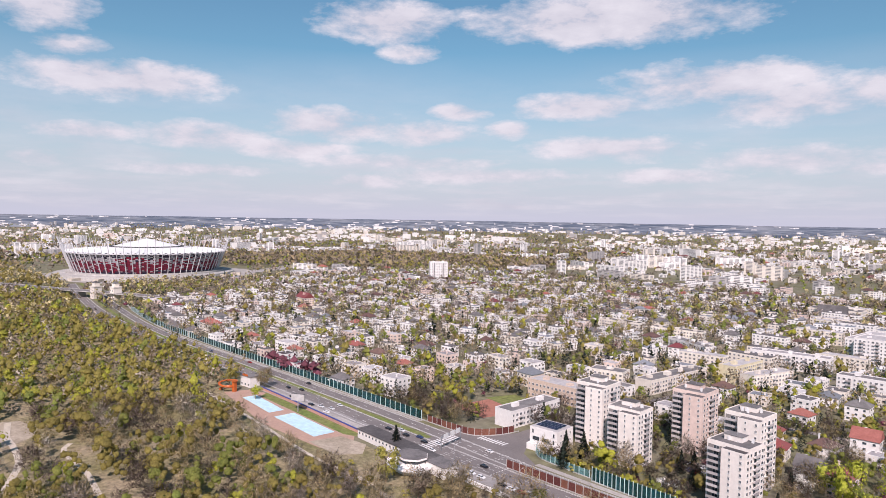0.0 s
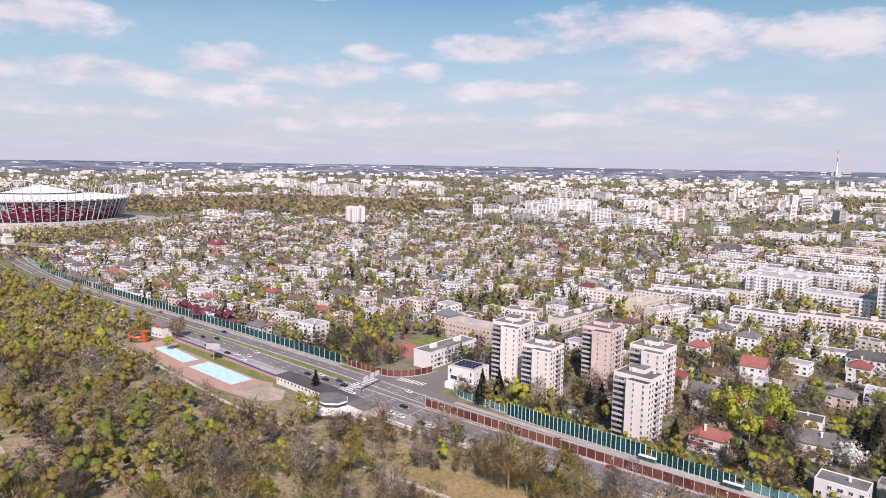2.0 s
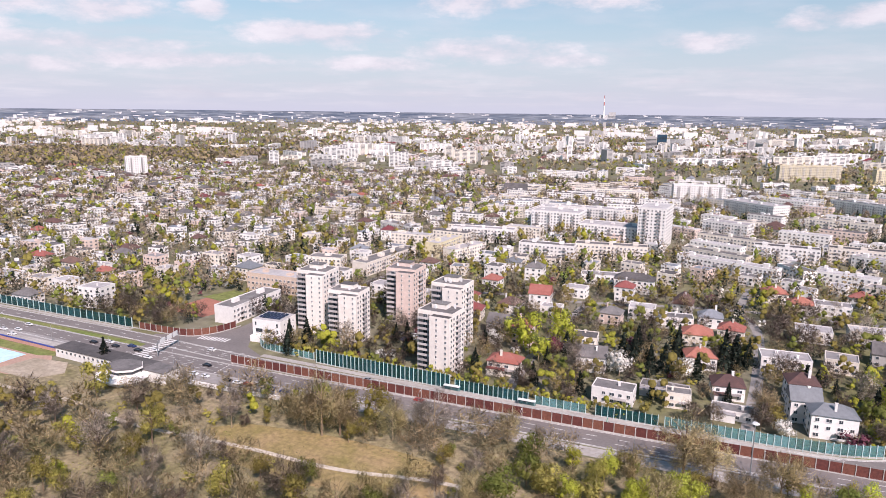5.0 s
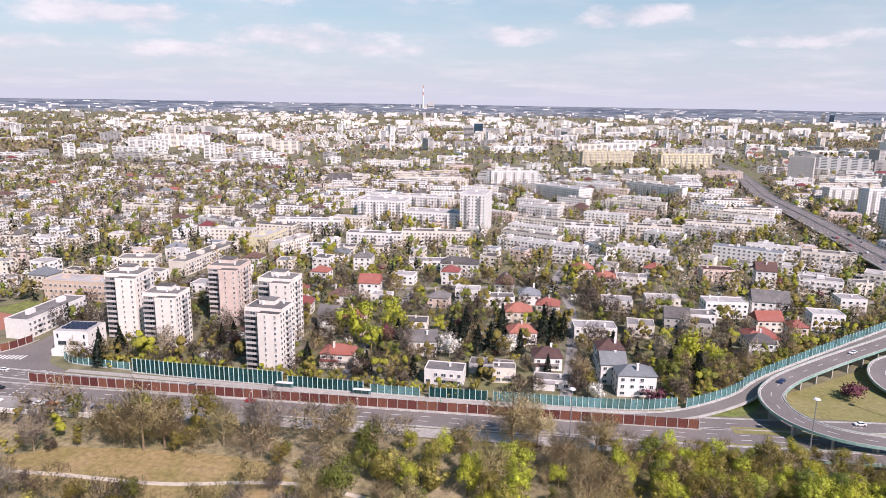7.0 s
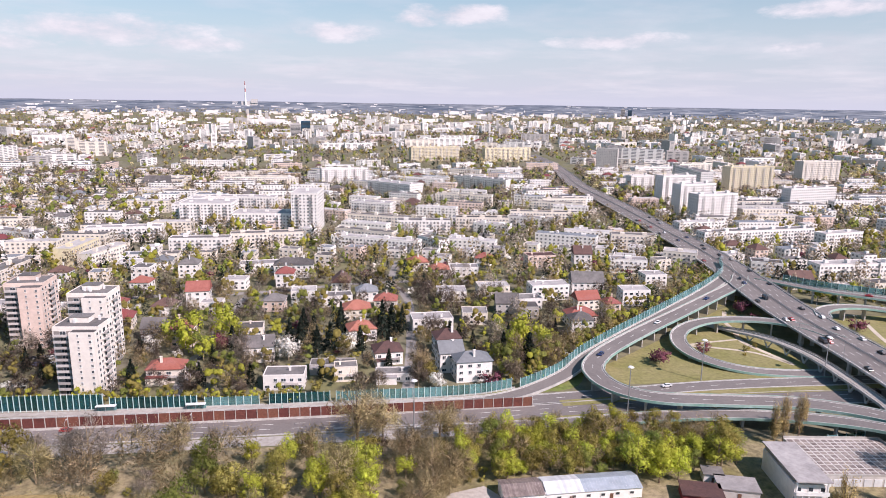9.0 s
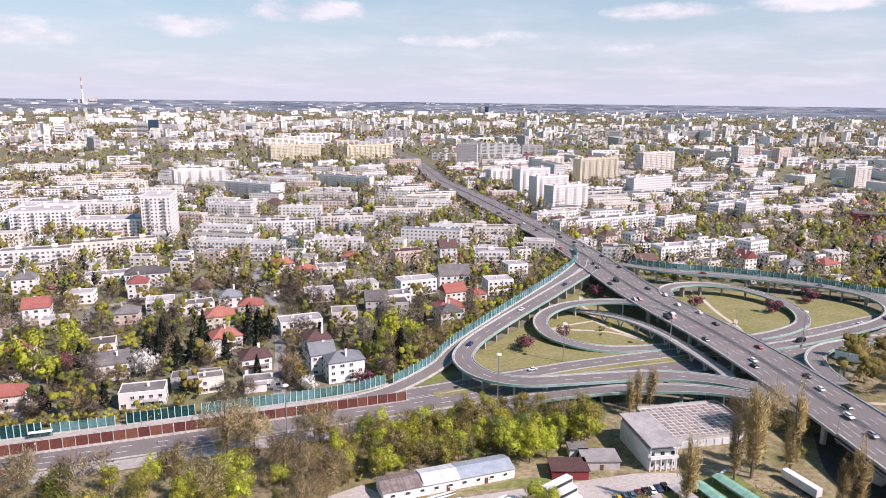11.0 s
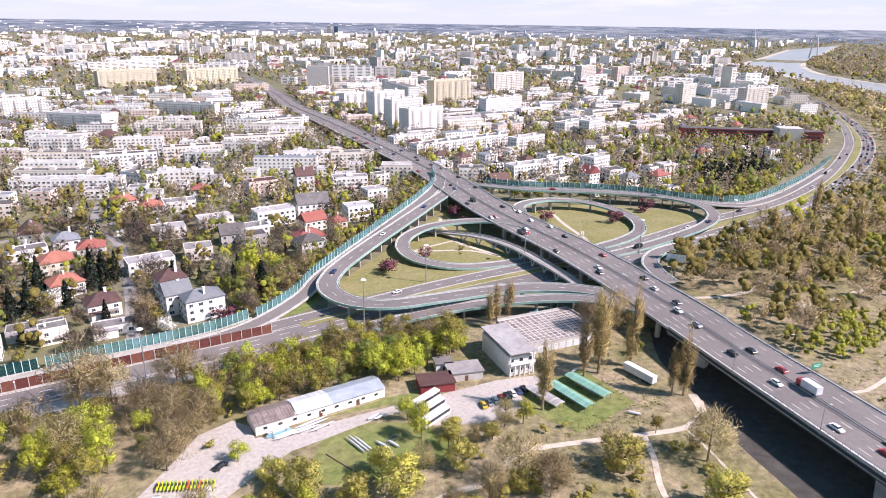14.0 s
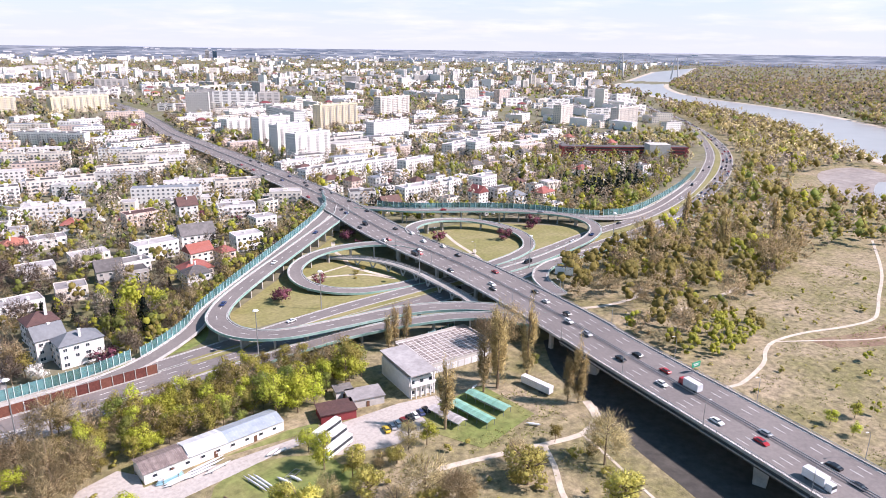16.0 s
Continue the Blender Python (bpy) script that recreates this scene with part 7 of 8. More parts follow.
# footpaths over the meadow
for lift, (pts, w) in enumerate((([(178, 124), (170, 117), (160, 115.5), (146, 119.5), (130, 125), (108, 131), (92, 125), (78, 126), (62, 120)], 1.1), ([(179, 128), (172, 118), (162, 115)], 1.6), ([(146, 119), (140, 109.6), (130, 97), (124, 80)], 0.9), ([(160, 114), (156.6, 102.3), (152.2, 89.4), (146, 70)], 0.5),
               ([(204, 100), (222, 103.4), (234, 99), (258, 101.3), (270, 106), (283, 108.3), (302, 104.4), (327, 94.4), (346, 90), (362, 93), (378, 97.8), (431, 113), (500, 140)], 0.8), ([(283, 108.3), (300, 96), (320, 82), (345, 72)], 0.5), ([(283.4, 154.2), (310.8, 151.7), (340.3, 151.7)], 1.2), ([(240, 190), (262, 180), (285, 178), (300, 186)], 1.2),
               ([(-430, 197), (-348, 190), (-284, 183.5), (-243, 184), (-200, 178), (-150, 180), (-110, 180), (-70, 186), (-30, 178)], 1.0), ([(-440, 84), (-412, 78), (-390, 77), (-362, 73), (-330, 60)], 1.6), ([(-380, 100), (-369, 94), (-333, 94), (-300, 90)], 1.3))):
    p = curve([(x, y, 0) for x, y in pts], 4)
    ribbon("footpath", p, w, w, 0.1 + 0.012 * lift, SAND, "pale trodden footpath through the meadow", "path", thick=0.1)
    take_path(p, w + 0.6)
sheet("bare_ground", curve([(-160, 196, 0), (-120, 200, 0), (-80, 196, 0), (-70, 178, 0), (-110, 168, 0), (-160, 172, 0), (-175, 184, 0)], 8), 0.06, TAN, "dry trodden clearing among the trees", "ground")
sheet("bare_ground", curve([(-440, 90, 0), (-410, 92, 0), (-395, 70, 0), (-420, 60, 0), (-450, 70, 0)], 8), 0.06, SOIL, "bare sandy clearing in the wood", "ground")
take(-120, 183, 70, 18)
take(-420, 78, 40, 24)
HEATH = mat("bare reddish heath", (0.2, 0.125, 0.085), 0.95, 0.3, 0.6, second=(0.26, 0.2, 0.12), spot=0.08, amount=0.8)
sheet("bare_ground", curve([(296, 100, 0), (330, 86, 0), (362, 84, 0), (388, 74, 0), (352, 66, 0), (318, 76, 0), (296, 90, 0)], 6), 0.06, HEATH, "patch of bare reddish heath in the meadow", "ground")
sheet("sports_field", [(-300, 300), (-270, 296), (-262, 322), (-296, 330)], 0.06, mat("red sports ground", (0.4, 0.17, 0.12), 0.9, 0.15, 0.5), "red clay sports ground behind the barrier", "sports ground")
sheet("lawn", [(-300, 331), (-264, 324), (-258, 346), (-292, 352)], 0.06, GRASS, "green playing field behind the barrier", "lawn")
take(-281, 322, 36, 50)

# ---- lamps and signs ----
LAMP_HEAD = mat("pale lamp head", (0.7, 0.7, 0.68), 0.5, 0.1, 1.0)


def mast_lamp(x, y, h=19.0):
    m = thing("mast_lamp", x, y, 0, 0, "tall steel mast lamp with a ring of floodlights", "street lamp", group="mast lamps of the interchange")
    part("pole", Geo().tube([(0, 0, -0.3), (0, 0, h)], [0.26, 0.14], 8), METAL, m)
    part("ring", Geo().tube([(0, 0, h - 0.1), (0, 0, h + 0.3)], [1.3, 0.9], 10), LAMP_HEAD, m)


for x, y in ((106, 236.5), (151, 263), (276, 244), (360, 247.5), (20, 231.5), (210, 262)):
    mast_lamp(x, y)
lamp0 = None
for path, off, step, lift in (([p for p in near_way if -700 < p[0] < 60], 7.4, 42, 0), ([p for p in viaduct_line if -100 < p[1] < 700], 14.3, 36, 0), ([p for p in viaduct_line if -100 < p[1] < 700], -14.3, 36, 0), ([p for p in far_way if 380 < p[0] < 1000], -5.6, 40, 0)):
    for x, y, z, a in along(shift(path, off), step, 9):
        if lamp0 is None:
            lamp0 = thing("street_lamp", 0, 0, 0, 0, "slim grey street lamp beside the road", "street lamp", group="street lamps")
            part("pole", Geo().tube([(0, 0, -0.2), (0, 0, 8.2), (0, 0.5, 9.0), (0, 1.6, 9.3)], [0.11, 0.07, 0.06, 0.05], 6), METAL, lamp0)
            part("head", Geo().box(0, 1.9, 9.22, 0.35, 0.9, 0.14), LAMP_HEAD, lamp0)
            lamp0.matrix_basis = Matrix.LocRotScale((x, y, z), Euler((0, 0, a if off > 0 else a + math.pi)), None)
        else:
            copy_thing(lamp0, Matrix.LocRotScale((x, y, z), Euler((0, 0, a if off > 0 else a + math.pi)), None))
SIGN_GREEN = mat("green road sign", (0.02, 0.3, 0.17), 0.5, 0.1, 1.0)
for x, y, z, a in ((197, 105, 10.3, -0.2), (-30, 246.5, 0, 1.6)):
    sgn = thing("road_sign", x + 13 if z else x, y, z, a, "green direction sign on steel posts", "road sign")
    part("panel", Geo().box(0, 0, 2.2, 4.2, 0.12, 2.0), SIGN_GREEN, sgn)
    part("legend", Geo().box(0, -0.08, 3.4, 3.0, 0.04, 0.25).box(0, -0.08, 2.8, 2.2, 0.04, 0.25), FRAME, sgn)
    for s in (-1.4, 1.4):
        part("post", Geo().tube([(s, 0.1, -0.1), (s, 0.1, 4.2)], [0.08, 0.08], 6), METAL, sgn)
gantry = thing("sign_gantry", -247, 246, 0, 0.2, "pale steel sign gantry over the carriageway", "road sign")
for s in (-9, 9):
    part("post", Geo().box(0, s, -0.2, 0.35, 0.35, 7.2), METAL, gantry)
part("beam", Geo().box(0, 0, 6.4, 0.3, 18.4, 0.3).box(0, 0, 7.2, 0.3, 18.4, 0.3), METAL, gantry)
for s in (-5, 1, 6):
    part("panel", Geo().box(0.3, s, 5.6, 0.12, 4.0, 2.6), LAMP_HEAD, gantry)
for x, y in ((-98, 258.7 - 2.6), (-64, 254.6)):
    sh = thing("bus_shelter", x, y, 0, 0, "white glazed bus shelter on the footway", "shelter", group="bus shelters")
    part("roof", Geo().box(0, 0, 2.5, 7.5, 1.9, 0.18), FRAME, sh)
    part("back_panel", Geo().box(0, 0.8, 0.2, 7.2, 0.06, 2.2), PALE_PANEL, sh)
    for s in (-3.5, 0, 3.5):
        part("post", Geo().box(s, -0.7, -0.1, 0.1, 0.1, 2.65), METAL, sh)

# ---- cars ----
PAINTS = {"white": mat("white car paint", (0.75, 0.75, 0.74), 0.3, 0.05, 1.0, specular=0.6), "black": mat("black car paint", (0.02, 0.02, 0.024), 0.25, 0.1, 1.0, specular=0.6), "silver": mat("silver car paint", (0.42, 0.43, 0.44), 0.3, 0.08, 1.0, metal=0.4), "red": mat("red car paint", (0.38, 0.02, 0.025), 0.3, 0.1, 1.0, specular=0.6), "blue": mat("dark blue car paint", (0.03, 0.05, 0.14), 0.3, 0.1, 1.0, specular=0.6), "yellow": mat("yellow car paint", (0.6, 0.42, 0.04), 0.35, 0.1, 1.0)}
TYRE = mat("black tyre rubber", (0.02, 0.02, 0.02), 0.9, 0.1, 1.0)
car_protos = {}


def car_parts(root, m, van=False):
    ln, h = (5.4, 2.2) if van else (4.4, 1.45)
    prof = [(-ln / 2, 0.35), (-ln / 2, 0.85), (-ln / 2 + 0.1, 0.95 if not van else h), (-0.25 * ln, 1.0 if not van else h), (0.28 * ln, 0.95 if not van else h * 0.95), (ln / 2 - 0.12, 0.75 if not van else 1.15), (ln / 2, 0.6), (ln / 2, 0.35)]
    g = Geo()
    n = len(prof)
    g.add([(x, -0.88, z) for x, z in prof] + [(x, 0.88, z) for x, z in prof], [tuple(range(n)), tuple(reversed(range(n, 2 * n)))] + [(i, i + n, (i + 1) % n + n, (i + 1) % n) for i in range(n)])
    part("body", g, m, root)
    if not van:
        part("cabin", Geo().box(-0.25, 0, 0.93, 2.55, 1.56, 0.44, top=0.76), GLASS, root, "dark glazed cabin")
        part("roof", Geo().box(-0.25, 0, 1.37, 1.9, 1.2, 0.07, top=0.95), m, root)
    else:
        part("windscreen", Geo().box(1.75, 0, 1.3, 0.9, 1.6, 0.6, top=0.8), GLASS, root)
    for sx in (-0.3, 0.31):
        for sy in (-0.82, 0.82):
            part("wheel", Geo().tube([(0, -0.12, 0), (0, 0.12, 0)], [0.33, 0.33], 10), TYRE, root, at=Matrix.Translation((sx * ln, sy, 0.33)))


def car(x, y, z, a, colour, van=False):
    key = (colour, van)
    at = Matrix.LocRotScale((x, y, z + 0.1), Euler((0, 0, a)), None)
    if key in car_protos:
        return copy_thing(car_protos[key], at)
    root = thing("van" if van else "car", label=f"{colour} {'delivery van' if van else 'passenger car'} on the asphalt", category="car", group="cars of the place")
    car_parts(root, PAINTS[colour], van)
    root.matrix_basis = at
    car_protos[key] = root
    return root


cr = random.Random(12)
COLOURS = ["white", "white", "silver", "black", "black", "black", "red", "blue", "silver"]


def traffic(path, offsets, spacing, flip=False, jitter=0.6):
    for off in offsets:
        for x, y, z, a in along(shift(path, off), spacing, cr.uniform(3, spacing)):
            if cr.random() < jitter:
                car(x, y, z, a + (math.pi if flip else 0), cr.choice(COLOURS), cr.random() < 0.1)


traffic([p for p in viaduct_line if 180 < p[1] < 640], (4.5, 7.8, 11), 34, jitter=0.5)
traffic([p for p in viaduct_line if 180 < p[1] < 640], (-11, -7.8, -4.5), 34, flip=True, jitter=0.42)
for x, y, south, c in ((184, 83, 1, "white"), (183.5, 69, 1, "red"), (189, 70.5, 0, "silver"), (187, 50.5, 0, "black"), (182.5, 43, 0, "black"), (192.5, 107.5, 1, "white"), (202, 112, 0, "red"), (205.5, 126, 0, "black"), (206.5, 150, 1, "silver"), (211, 163, 1, "white"), (217, 169, 0, "black"), (198, 128, 1, "black"), (176, 34, 1, "silver"), (187.5, 30, 0, "white")):
    car(x, y, 10.2, -1.82 if south else 1.32, c)
traffic([p for p in far_way if -700 < p[0] < 900], (-2, 2), 90, flip=True, jitter=0.4)
traffic([p for p in near_way if -600 < p[0] < -40], (-4, 0, 4), 48, jitter=0.4)
traffic([p for p in near_way if 40 < p[0] < 500], (-2, 2), 70, jitter=0.4)
jam = {}
for off in (-4, 0, 4):
    for x, y, z, a in along(shift([p for p in near_way if p[0] > 520], off), 13, cr.uniform(2, 9)):
        if cr.random() < 0.6:
            jam.setdefault(cr.choice(COLOURS), Geo()).box(x, y, 0.3, 4.3, 1.75, 0.65, a).box(x, y, 0.95, 2.2, 1.55, 0.5, a, top=0.8)
for colour, g in jam.items():
    tagged(part("car_queue", g, PAINTS[colour]), f"{colour} cars queueing far along the road", "cars", kind="stuff")
traffic(u_ramp, (0,), 60, jitter=0.6)
traffic(r_outer, (0,), 70, jitter=0.7)
for k in range(6):
    car(-290 + 7.5 * k, 239 + 3.4 * (k % 2), 0, 0.02, ("black", "white", "black", "blue", "black", "white")[k])
for x, y, c in ((-213, 226, "white"), (-206.5, 225.8, "white"), (-194, 226, "black"), (-188, 225.6, "white"), (-182.5, 226, "red"), (-176.5, 226, "silver"), (-170.5, 226, "blue"), (-163.5, 226, "blue")):
    car(x, y, 0.02, 0.02, c)
for x, y, c in ((-384, 234, "black"), (-379, 234, "black"), (-360, 233, "black"), (-340, 231, "white"), (-352, 235, "white")):
    car(x, y, 0, 0.1, c)
for k in range(8):
    car(112.5 + 2.55 * k, 157.4 + 0.2 * k, 0, 1.3, ("yellow", "silver", "white", "red", "black", "white", "blue", "black")[k])
for x, y, a, c in ((30, 168, 0.5, "black"), (14, 158.5, 1.2, "black"), (24.5, 157.5, 1.4, "white"), (11.5, 160, 1.1, "white")):
    car(x, y, 0, a, c, van=c == "white")
for k in range(10):
    car(-152 + 4 * (k % 5) * 0.8, 308 + 8 * (k // 5), -0.02, 1.4, cr.choice(COLOURS))
for k in range(6):
    car(-77.5 + 3.2 * (k % 2), 272 + 7.5 * k, 0, 1.57, cr.choice(COLOURS))
for k in range(3):
    co = thing("coach", 94.5 + 1.2 * k, 158 + 5.2 * k, 0, 0.34, "white touring coach with a dark window band", "bus", group="coaches in the yard")
    part("body", Geo().box(0, 0, 0.45, 12, 2.5, 2.75, top=0.97), PAINTS["white"], co)
    part("window_band", Geo().box(0, 0, 1.55, 11.4, 2.6, 1.05), GLASS, co)
    for sx in (-3.6, 3.8):
        for sy in (-1.1, 1.1):
            part("wheel", Geo().tube([(0, -0.16, 0), (0, 0.16, 0)], [0.5, 0.5], 12), TYRE, co, at=Matrix.Translation((sx, sy, 0.5)))
take(97, 163, 16, 16)
for x, y, a, c in ((175.5, 50, -1.82, "white"), (197.5, 100, 1.32, "red")):
    tk = thing("box_truck", x, y, 10.4, a, f"box truck with a {c} cab and white body", "truck", group="trucks on the bridge")
    part("box", Geo().box(-1.2, 0, 0.9, 6.4, 2.4, 2.5), TINW, tk)
    part("cab", Geo().box(3.2, 0, 0.5, 2.0, 2.2, 2.0, top=0.85), PAINTS[c], tk)
    part("windscreen", Geo().box(3.95, 0, 1.45, 0.6, 1.9, 0.8, top=0.85), GLASS, tk)
    for sx in (-3, 3):
        for sy in (-1.0, 1.0):
            part("wheel", Geo().tube([(0, -0.16, 0), (0, 0.16, 0)], [0.48, 0.48], 10), TYRE, tk, at=Matrix.Translation((sx, sy, 0.48)))

# ---- far landmarks ----
def far_place(yaw, r, elev=None):
    a = radians(yaw)
    x, y = -math.sin(a) * r, math.cos(a) * r
    return x, y, rise(x, y), (EYE + r * math.tan(radians(elev)) if elev is not None else 0)


x, y, z, top = far_place(8.8, 4500, 1.35)
RED_BAND = mat("faded red chimney band", (0.5, 0.2, 0.18), 0.8, 0.1, 0.1)
ch = thing("power_station", x, y, z, 0, "far power station with a tall red and white banded chimney", "chimney")
H_c = top - z
for k in range(7):
    part("chimney_band", Geo().tube([(0, 0, H_c * k / 7 - (1 if k == 0 else 0)), (0, 0, H_c * (k + 1) / 7)], [6 - 0.55 * k, 6 - 0.55 * (k + 1)], 12), RED_BAND if k in (4, 6) else WHITE, ch)
part("boiler_house", Geo().box(20, 30, -2, 95, 40, 32).box(50, 20, 20, 40, 30, 26), GREYW, ch)
for yaw, top_el in ((-54.92, -0.2), (-59.1, -0.5)):
    x, y, z, top = far_place(yaw, 3000, top_el)
    py = thing("bridge_pylon", x, y, z, radians(yaw), "far pale pylon of a cable-stayed bridge", "bridge")
    for s in (-1, 1):
        part("leg", Geo().tube([(s * 14, 0, -1), (s * 9, 0, (top - z) * 0.55), (s * 4, 0, top - z)], [3.2, 2.6, 1.8], 6), MAST, py)
BLUE_GLASS = mat("dark blue office glass", (0.03, 0.08, 0.13), 0.15, 0.15, 0.1, specular=0.6)
for yaw, r, w, h, m, lab in ((4.13, 2300, 30, 52, BLUE_GLASS, "far dark blue glass office tower"), (4.95, 2300, 34, 42, GREYW, "far grey office tower"), (-21.95, 4000, 22, 46, GREYW, "far pair of dark office towers"), (-22.5, 4000, 22, 42, BLUE_GLASS, "far pair of dark office towers"), (10.5, 2100, 24, 46, WHITE, "far white apartment tower")):
    x, y, z, _ = far_place(yaw, r)
    o = thing("office_tower", x, y, z, radians(yaw), lab, "building")
    part("wall", Geo().box(0, 0, -1, w, w * 0.7, h), m, o)
    part("roof", Geo().box(0, 0, h - 1, w * 0.5, w * 0.4, 4), GREYW, o)
    for f in range(int(h / 4) - 1):
        part("window_band", Geo().box(0, -w * 0.352, 2 + 4 * f, w * 0.92, 0.3, 1.8), GLASS, o)

# far fields and woods that close the horizon, blue-grey haze put into their colour
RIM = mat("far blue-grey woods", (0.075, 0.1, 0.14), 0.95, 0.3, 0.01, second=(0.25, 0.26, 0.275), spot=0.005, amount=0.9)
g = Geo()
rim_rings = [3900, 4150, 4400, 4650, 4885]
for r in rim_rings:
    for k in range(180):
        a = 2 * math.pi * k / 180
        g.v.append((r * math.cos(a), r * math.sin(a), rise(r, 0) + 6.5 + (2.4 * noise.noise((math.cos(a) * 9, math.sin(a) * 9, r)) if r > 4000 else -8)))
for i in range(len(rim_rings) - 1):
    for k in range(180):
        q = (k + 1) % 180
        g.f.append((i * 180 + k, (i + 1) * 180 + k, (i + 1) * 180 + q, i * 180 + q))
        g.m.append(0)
tagged(part("backdrop", g, RIM), "distant fields and woods with blue-grey haze in their colour", "backdrop", kind="structure")

specks, sr = Geo(), random.Random(63)
for k in range(520):
    r, a = sr.uniform(3850, 4820), radians(sr.uniform(-62, 86))
    x, y = -math.sin(a) * r, math.cos(a) * r
    if not in_river(x, y):
        specks.box(x, y, rise(x, y) + 2, sr.uniform(8, 42), 10, sr.uniform(5, 10), a, bottom=False)
tagged(part("far_buildings", specks, WHITE), "pale sheds and blocks of far villages", "buildings", kind="stuff")

# ---- planting ----
take_path([(x, y, 0) for x, y in zip(np.linspace(208, 146, 60), np.linspace(172, 20, 60))], 13)
take(120, 157, 30, 12)
# trees that stand out
for kind, x, y, s in (("lime", 2.7, 181, 1.0), ("lime", 2, 195, 0.95), ("lime", -8, 174, 0.9), ("lime", -12, 193, 0.8), ("willow", 68, 131, 0.95), ("willow", 46, 143, 0.9), ("willow", 56, 136, 0.8), ("bare", 27.4, 187, 1.0), ("bare", 17, 174, 0.95), ("bare", -7.4, 191, 0.9), ("olive", 90, 143, 0.7), ("lime", 87, 163, 0.6), ("lime", 98, 190, 1.0), ("conifer", 68, 296, 0.95), ("blossom", -33, 304, 1.25), ("blossom", -5, 310, 1.2), ("bare", 26, 277, 0.85), ("olive", 30, 272, 0.7), ("olive", -18, 264, 0.6), ("lime", 89, 302, 0.9), ("green", 79, 296, 0.85), ("green", 72, 276, 0.5), ("lime", -70, 346, 1.2), ("green", -60, 327, 0.95), ("purple", 224, 353, 1.25), ("purple", 219, 336, 0.85), ("lime", 226, 362, 0.4), ("purple", 306, 295, 0.95), ("purple", 315, 298, 0.7), ("purple", 347, 306, 1.0), ("purple", 340, 303, 0.8), ("lime", 348, 392, 0.6), ("lime", 375, 366, 0.7), ("lime", 484, 307, 0.8), ("olive", 444, 306, 0.9), ("olive", 452, 308, 0.8), ("lime", -78.6, 314, 1.25), ("lime", -63, 326, 1.3), ("lime", -92, 330, 1.25), ("lime", -72, 306, 1.1), ("green", -84, 318, 1.1), ("blossom", -98, 318, 0.9),
                      ("lime", 79.6, 303, 1.25), ("lime", 72, 300, 1.05), ("green", 66, 292, 1.0), ("green", 88, 296, 0.9), ("purple", 57, 266, 1.0), ("conifer", -20, 310, 1.0), ("conifer", -28, 316, 1.05), ("conifer", -34, 322, 0.95), ("conifer", -22, 322, 1.0), ("conifer", -14, 316, 1.1), ("conifer", -9, 334, 1.0), ("conifer", 12, 330, 1.05), ("conifer", 17, 338, 1.1),
                      ("purple", 141, 283, 1.15), ("purple", 168, 293, 0.85), ("purple", 250, 388, 1.1), ("lime", 247, 403, 0.6), ("purple", 270, 318, 1.0), ("shrub", 192, 296, 0.6), ("shrub", 200, 300, 0.6), ("yellow", 188, 290, 0.5), ("lime", 286, 372, 0.7), ("lime", 292, 366, 0.6),
                      ("willow", 127, 109, 1.05), ("willow", 88, 132, 0.8), ("willow", 95, 149, 0.55), ("lime", 86, 152, 0.75), ("lime", 103, 187, 0.9), ("lime", 96, 186, 1.0), ("lime", 90, 190, 1.05), ("lime", 112, 196, 1.0), ("lime", 118, 190, 1.1), ("green", 126, 199, 1.1), ("olive", 122, 194, 1.15),
                      ("poplar", 149, 206, 0.75), ("poplar", 153, 207, 0.75), ("poplar", 159, 207, 0.8), ("poplar", 128, 146, 0.95), ("poplar", 155, 156, 1.15), ("poplar", 161, 155, 1.2), ("poplar", 163.5, 157, 1.05), ("poplar", 175, 153, 1.05), ("poplar", 172, 131, 0.9), ("poplar", 175.5, 129, 0.95), ("bare", 186, 176, 1.2), ("bare", 180, 178, 1.0), ("green", 184, 158, 0.5),
                      ("bare", -128, 199, 1.25), ("bare", -122, 202, 1.15), ("bare", -136, 200, 1.1), ("olive", -111, 210, 1.25), ("grey", -86, 208, 1.3), ("grey", -94, 214, 1.0), ("bare", -102, 206, 1.1), ("willow", -41, 192, 1.0), ("lime", -33, 186, 0.8), ("green", -167, 217, 0.6), ("bare", -1, 219.5, 1.45), ("bare", 8, 221, 1.0), ("bare", -62, 220, 0.9), ("lime", -9, 194, 0.85), ("poplar", -16, 200, 0.6), ("lime", -2, 198, 0.9), ("lime", -14, 188, 0.8),
                      ("bare", 23, 196, 1.1), ("bare", 28, 217, 1.05), ("bare", 16, 204, 1.0), ("lime", -25, 207, 0.7), ("bare", 30, 190, 0.9), ("conifer", -262, 221, 0.95), ("olive", -435, 215, 1.1), ("bare", -418, 232, 1.1), ("lime", -395, 213, 0.7), ("lime", 35, 168, 0.5), ("olive", -232, 190, 1.0), ("olive", 150, 118, 0.45), ("shrub", 153, 106, 0.8), ("shrub", 159, 108, 0.7)):
    plant(kind, x, y, s, True)
    take(x, y, 5, 5)
for k in range(9):
    plant("purple", -480 + 7.5 * k, 275 + rnd.uniform(-1, 2), 1.35)
    take(-480 + 7.5 * k, 274, 6, 6)
for k in range(13):
    plant("yellow", 340 + 5 * k, 396 - 2.6 * k + rnd.uniform(-2, 2), 0.8)
for k in range(78):
    plant(("olive", "lime", "olive", "lime", "shrub", "green")[k % 6], -202 + 2.3 * k + rnd.uniform(-0.8, 0.8), 267.5 - 0.11 * k + rnd.uniform(0.0, 4.0), (1.1 if k % 6 == 4 else 0.42) * rnd.uniform(0.8, 1.15))

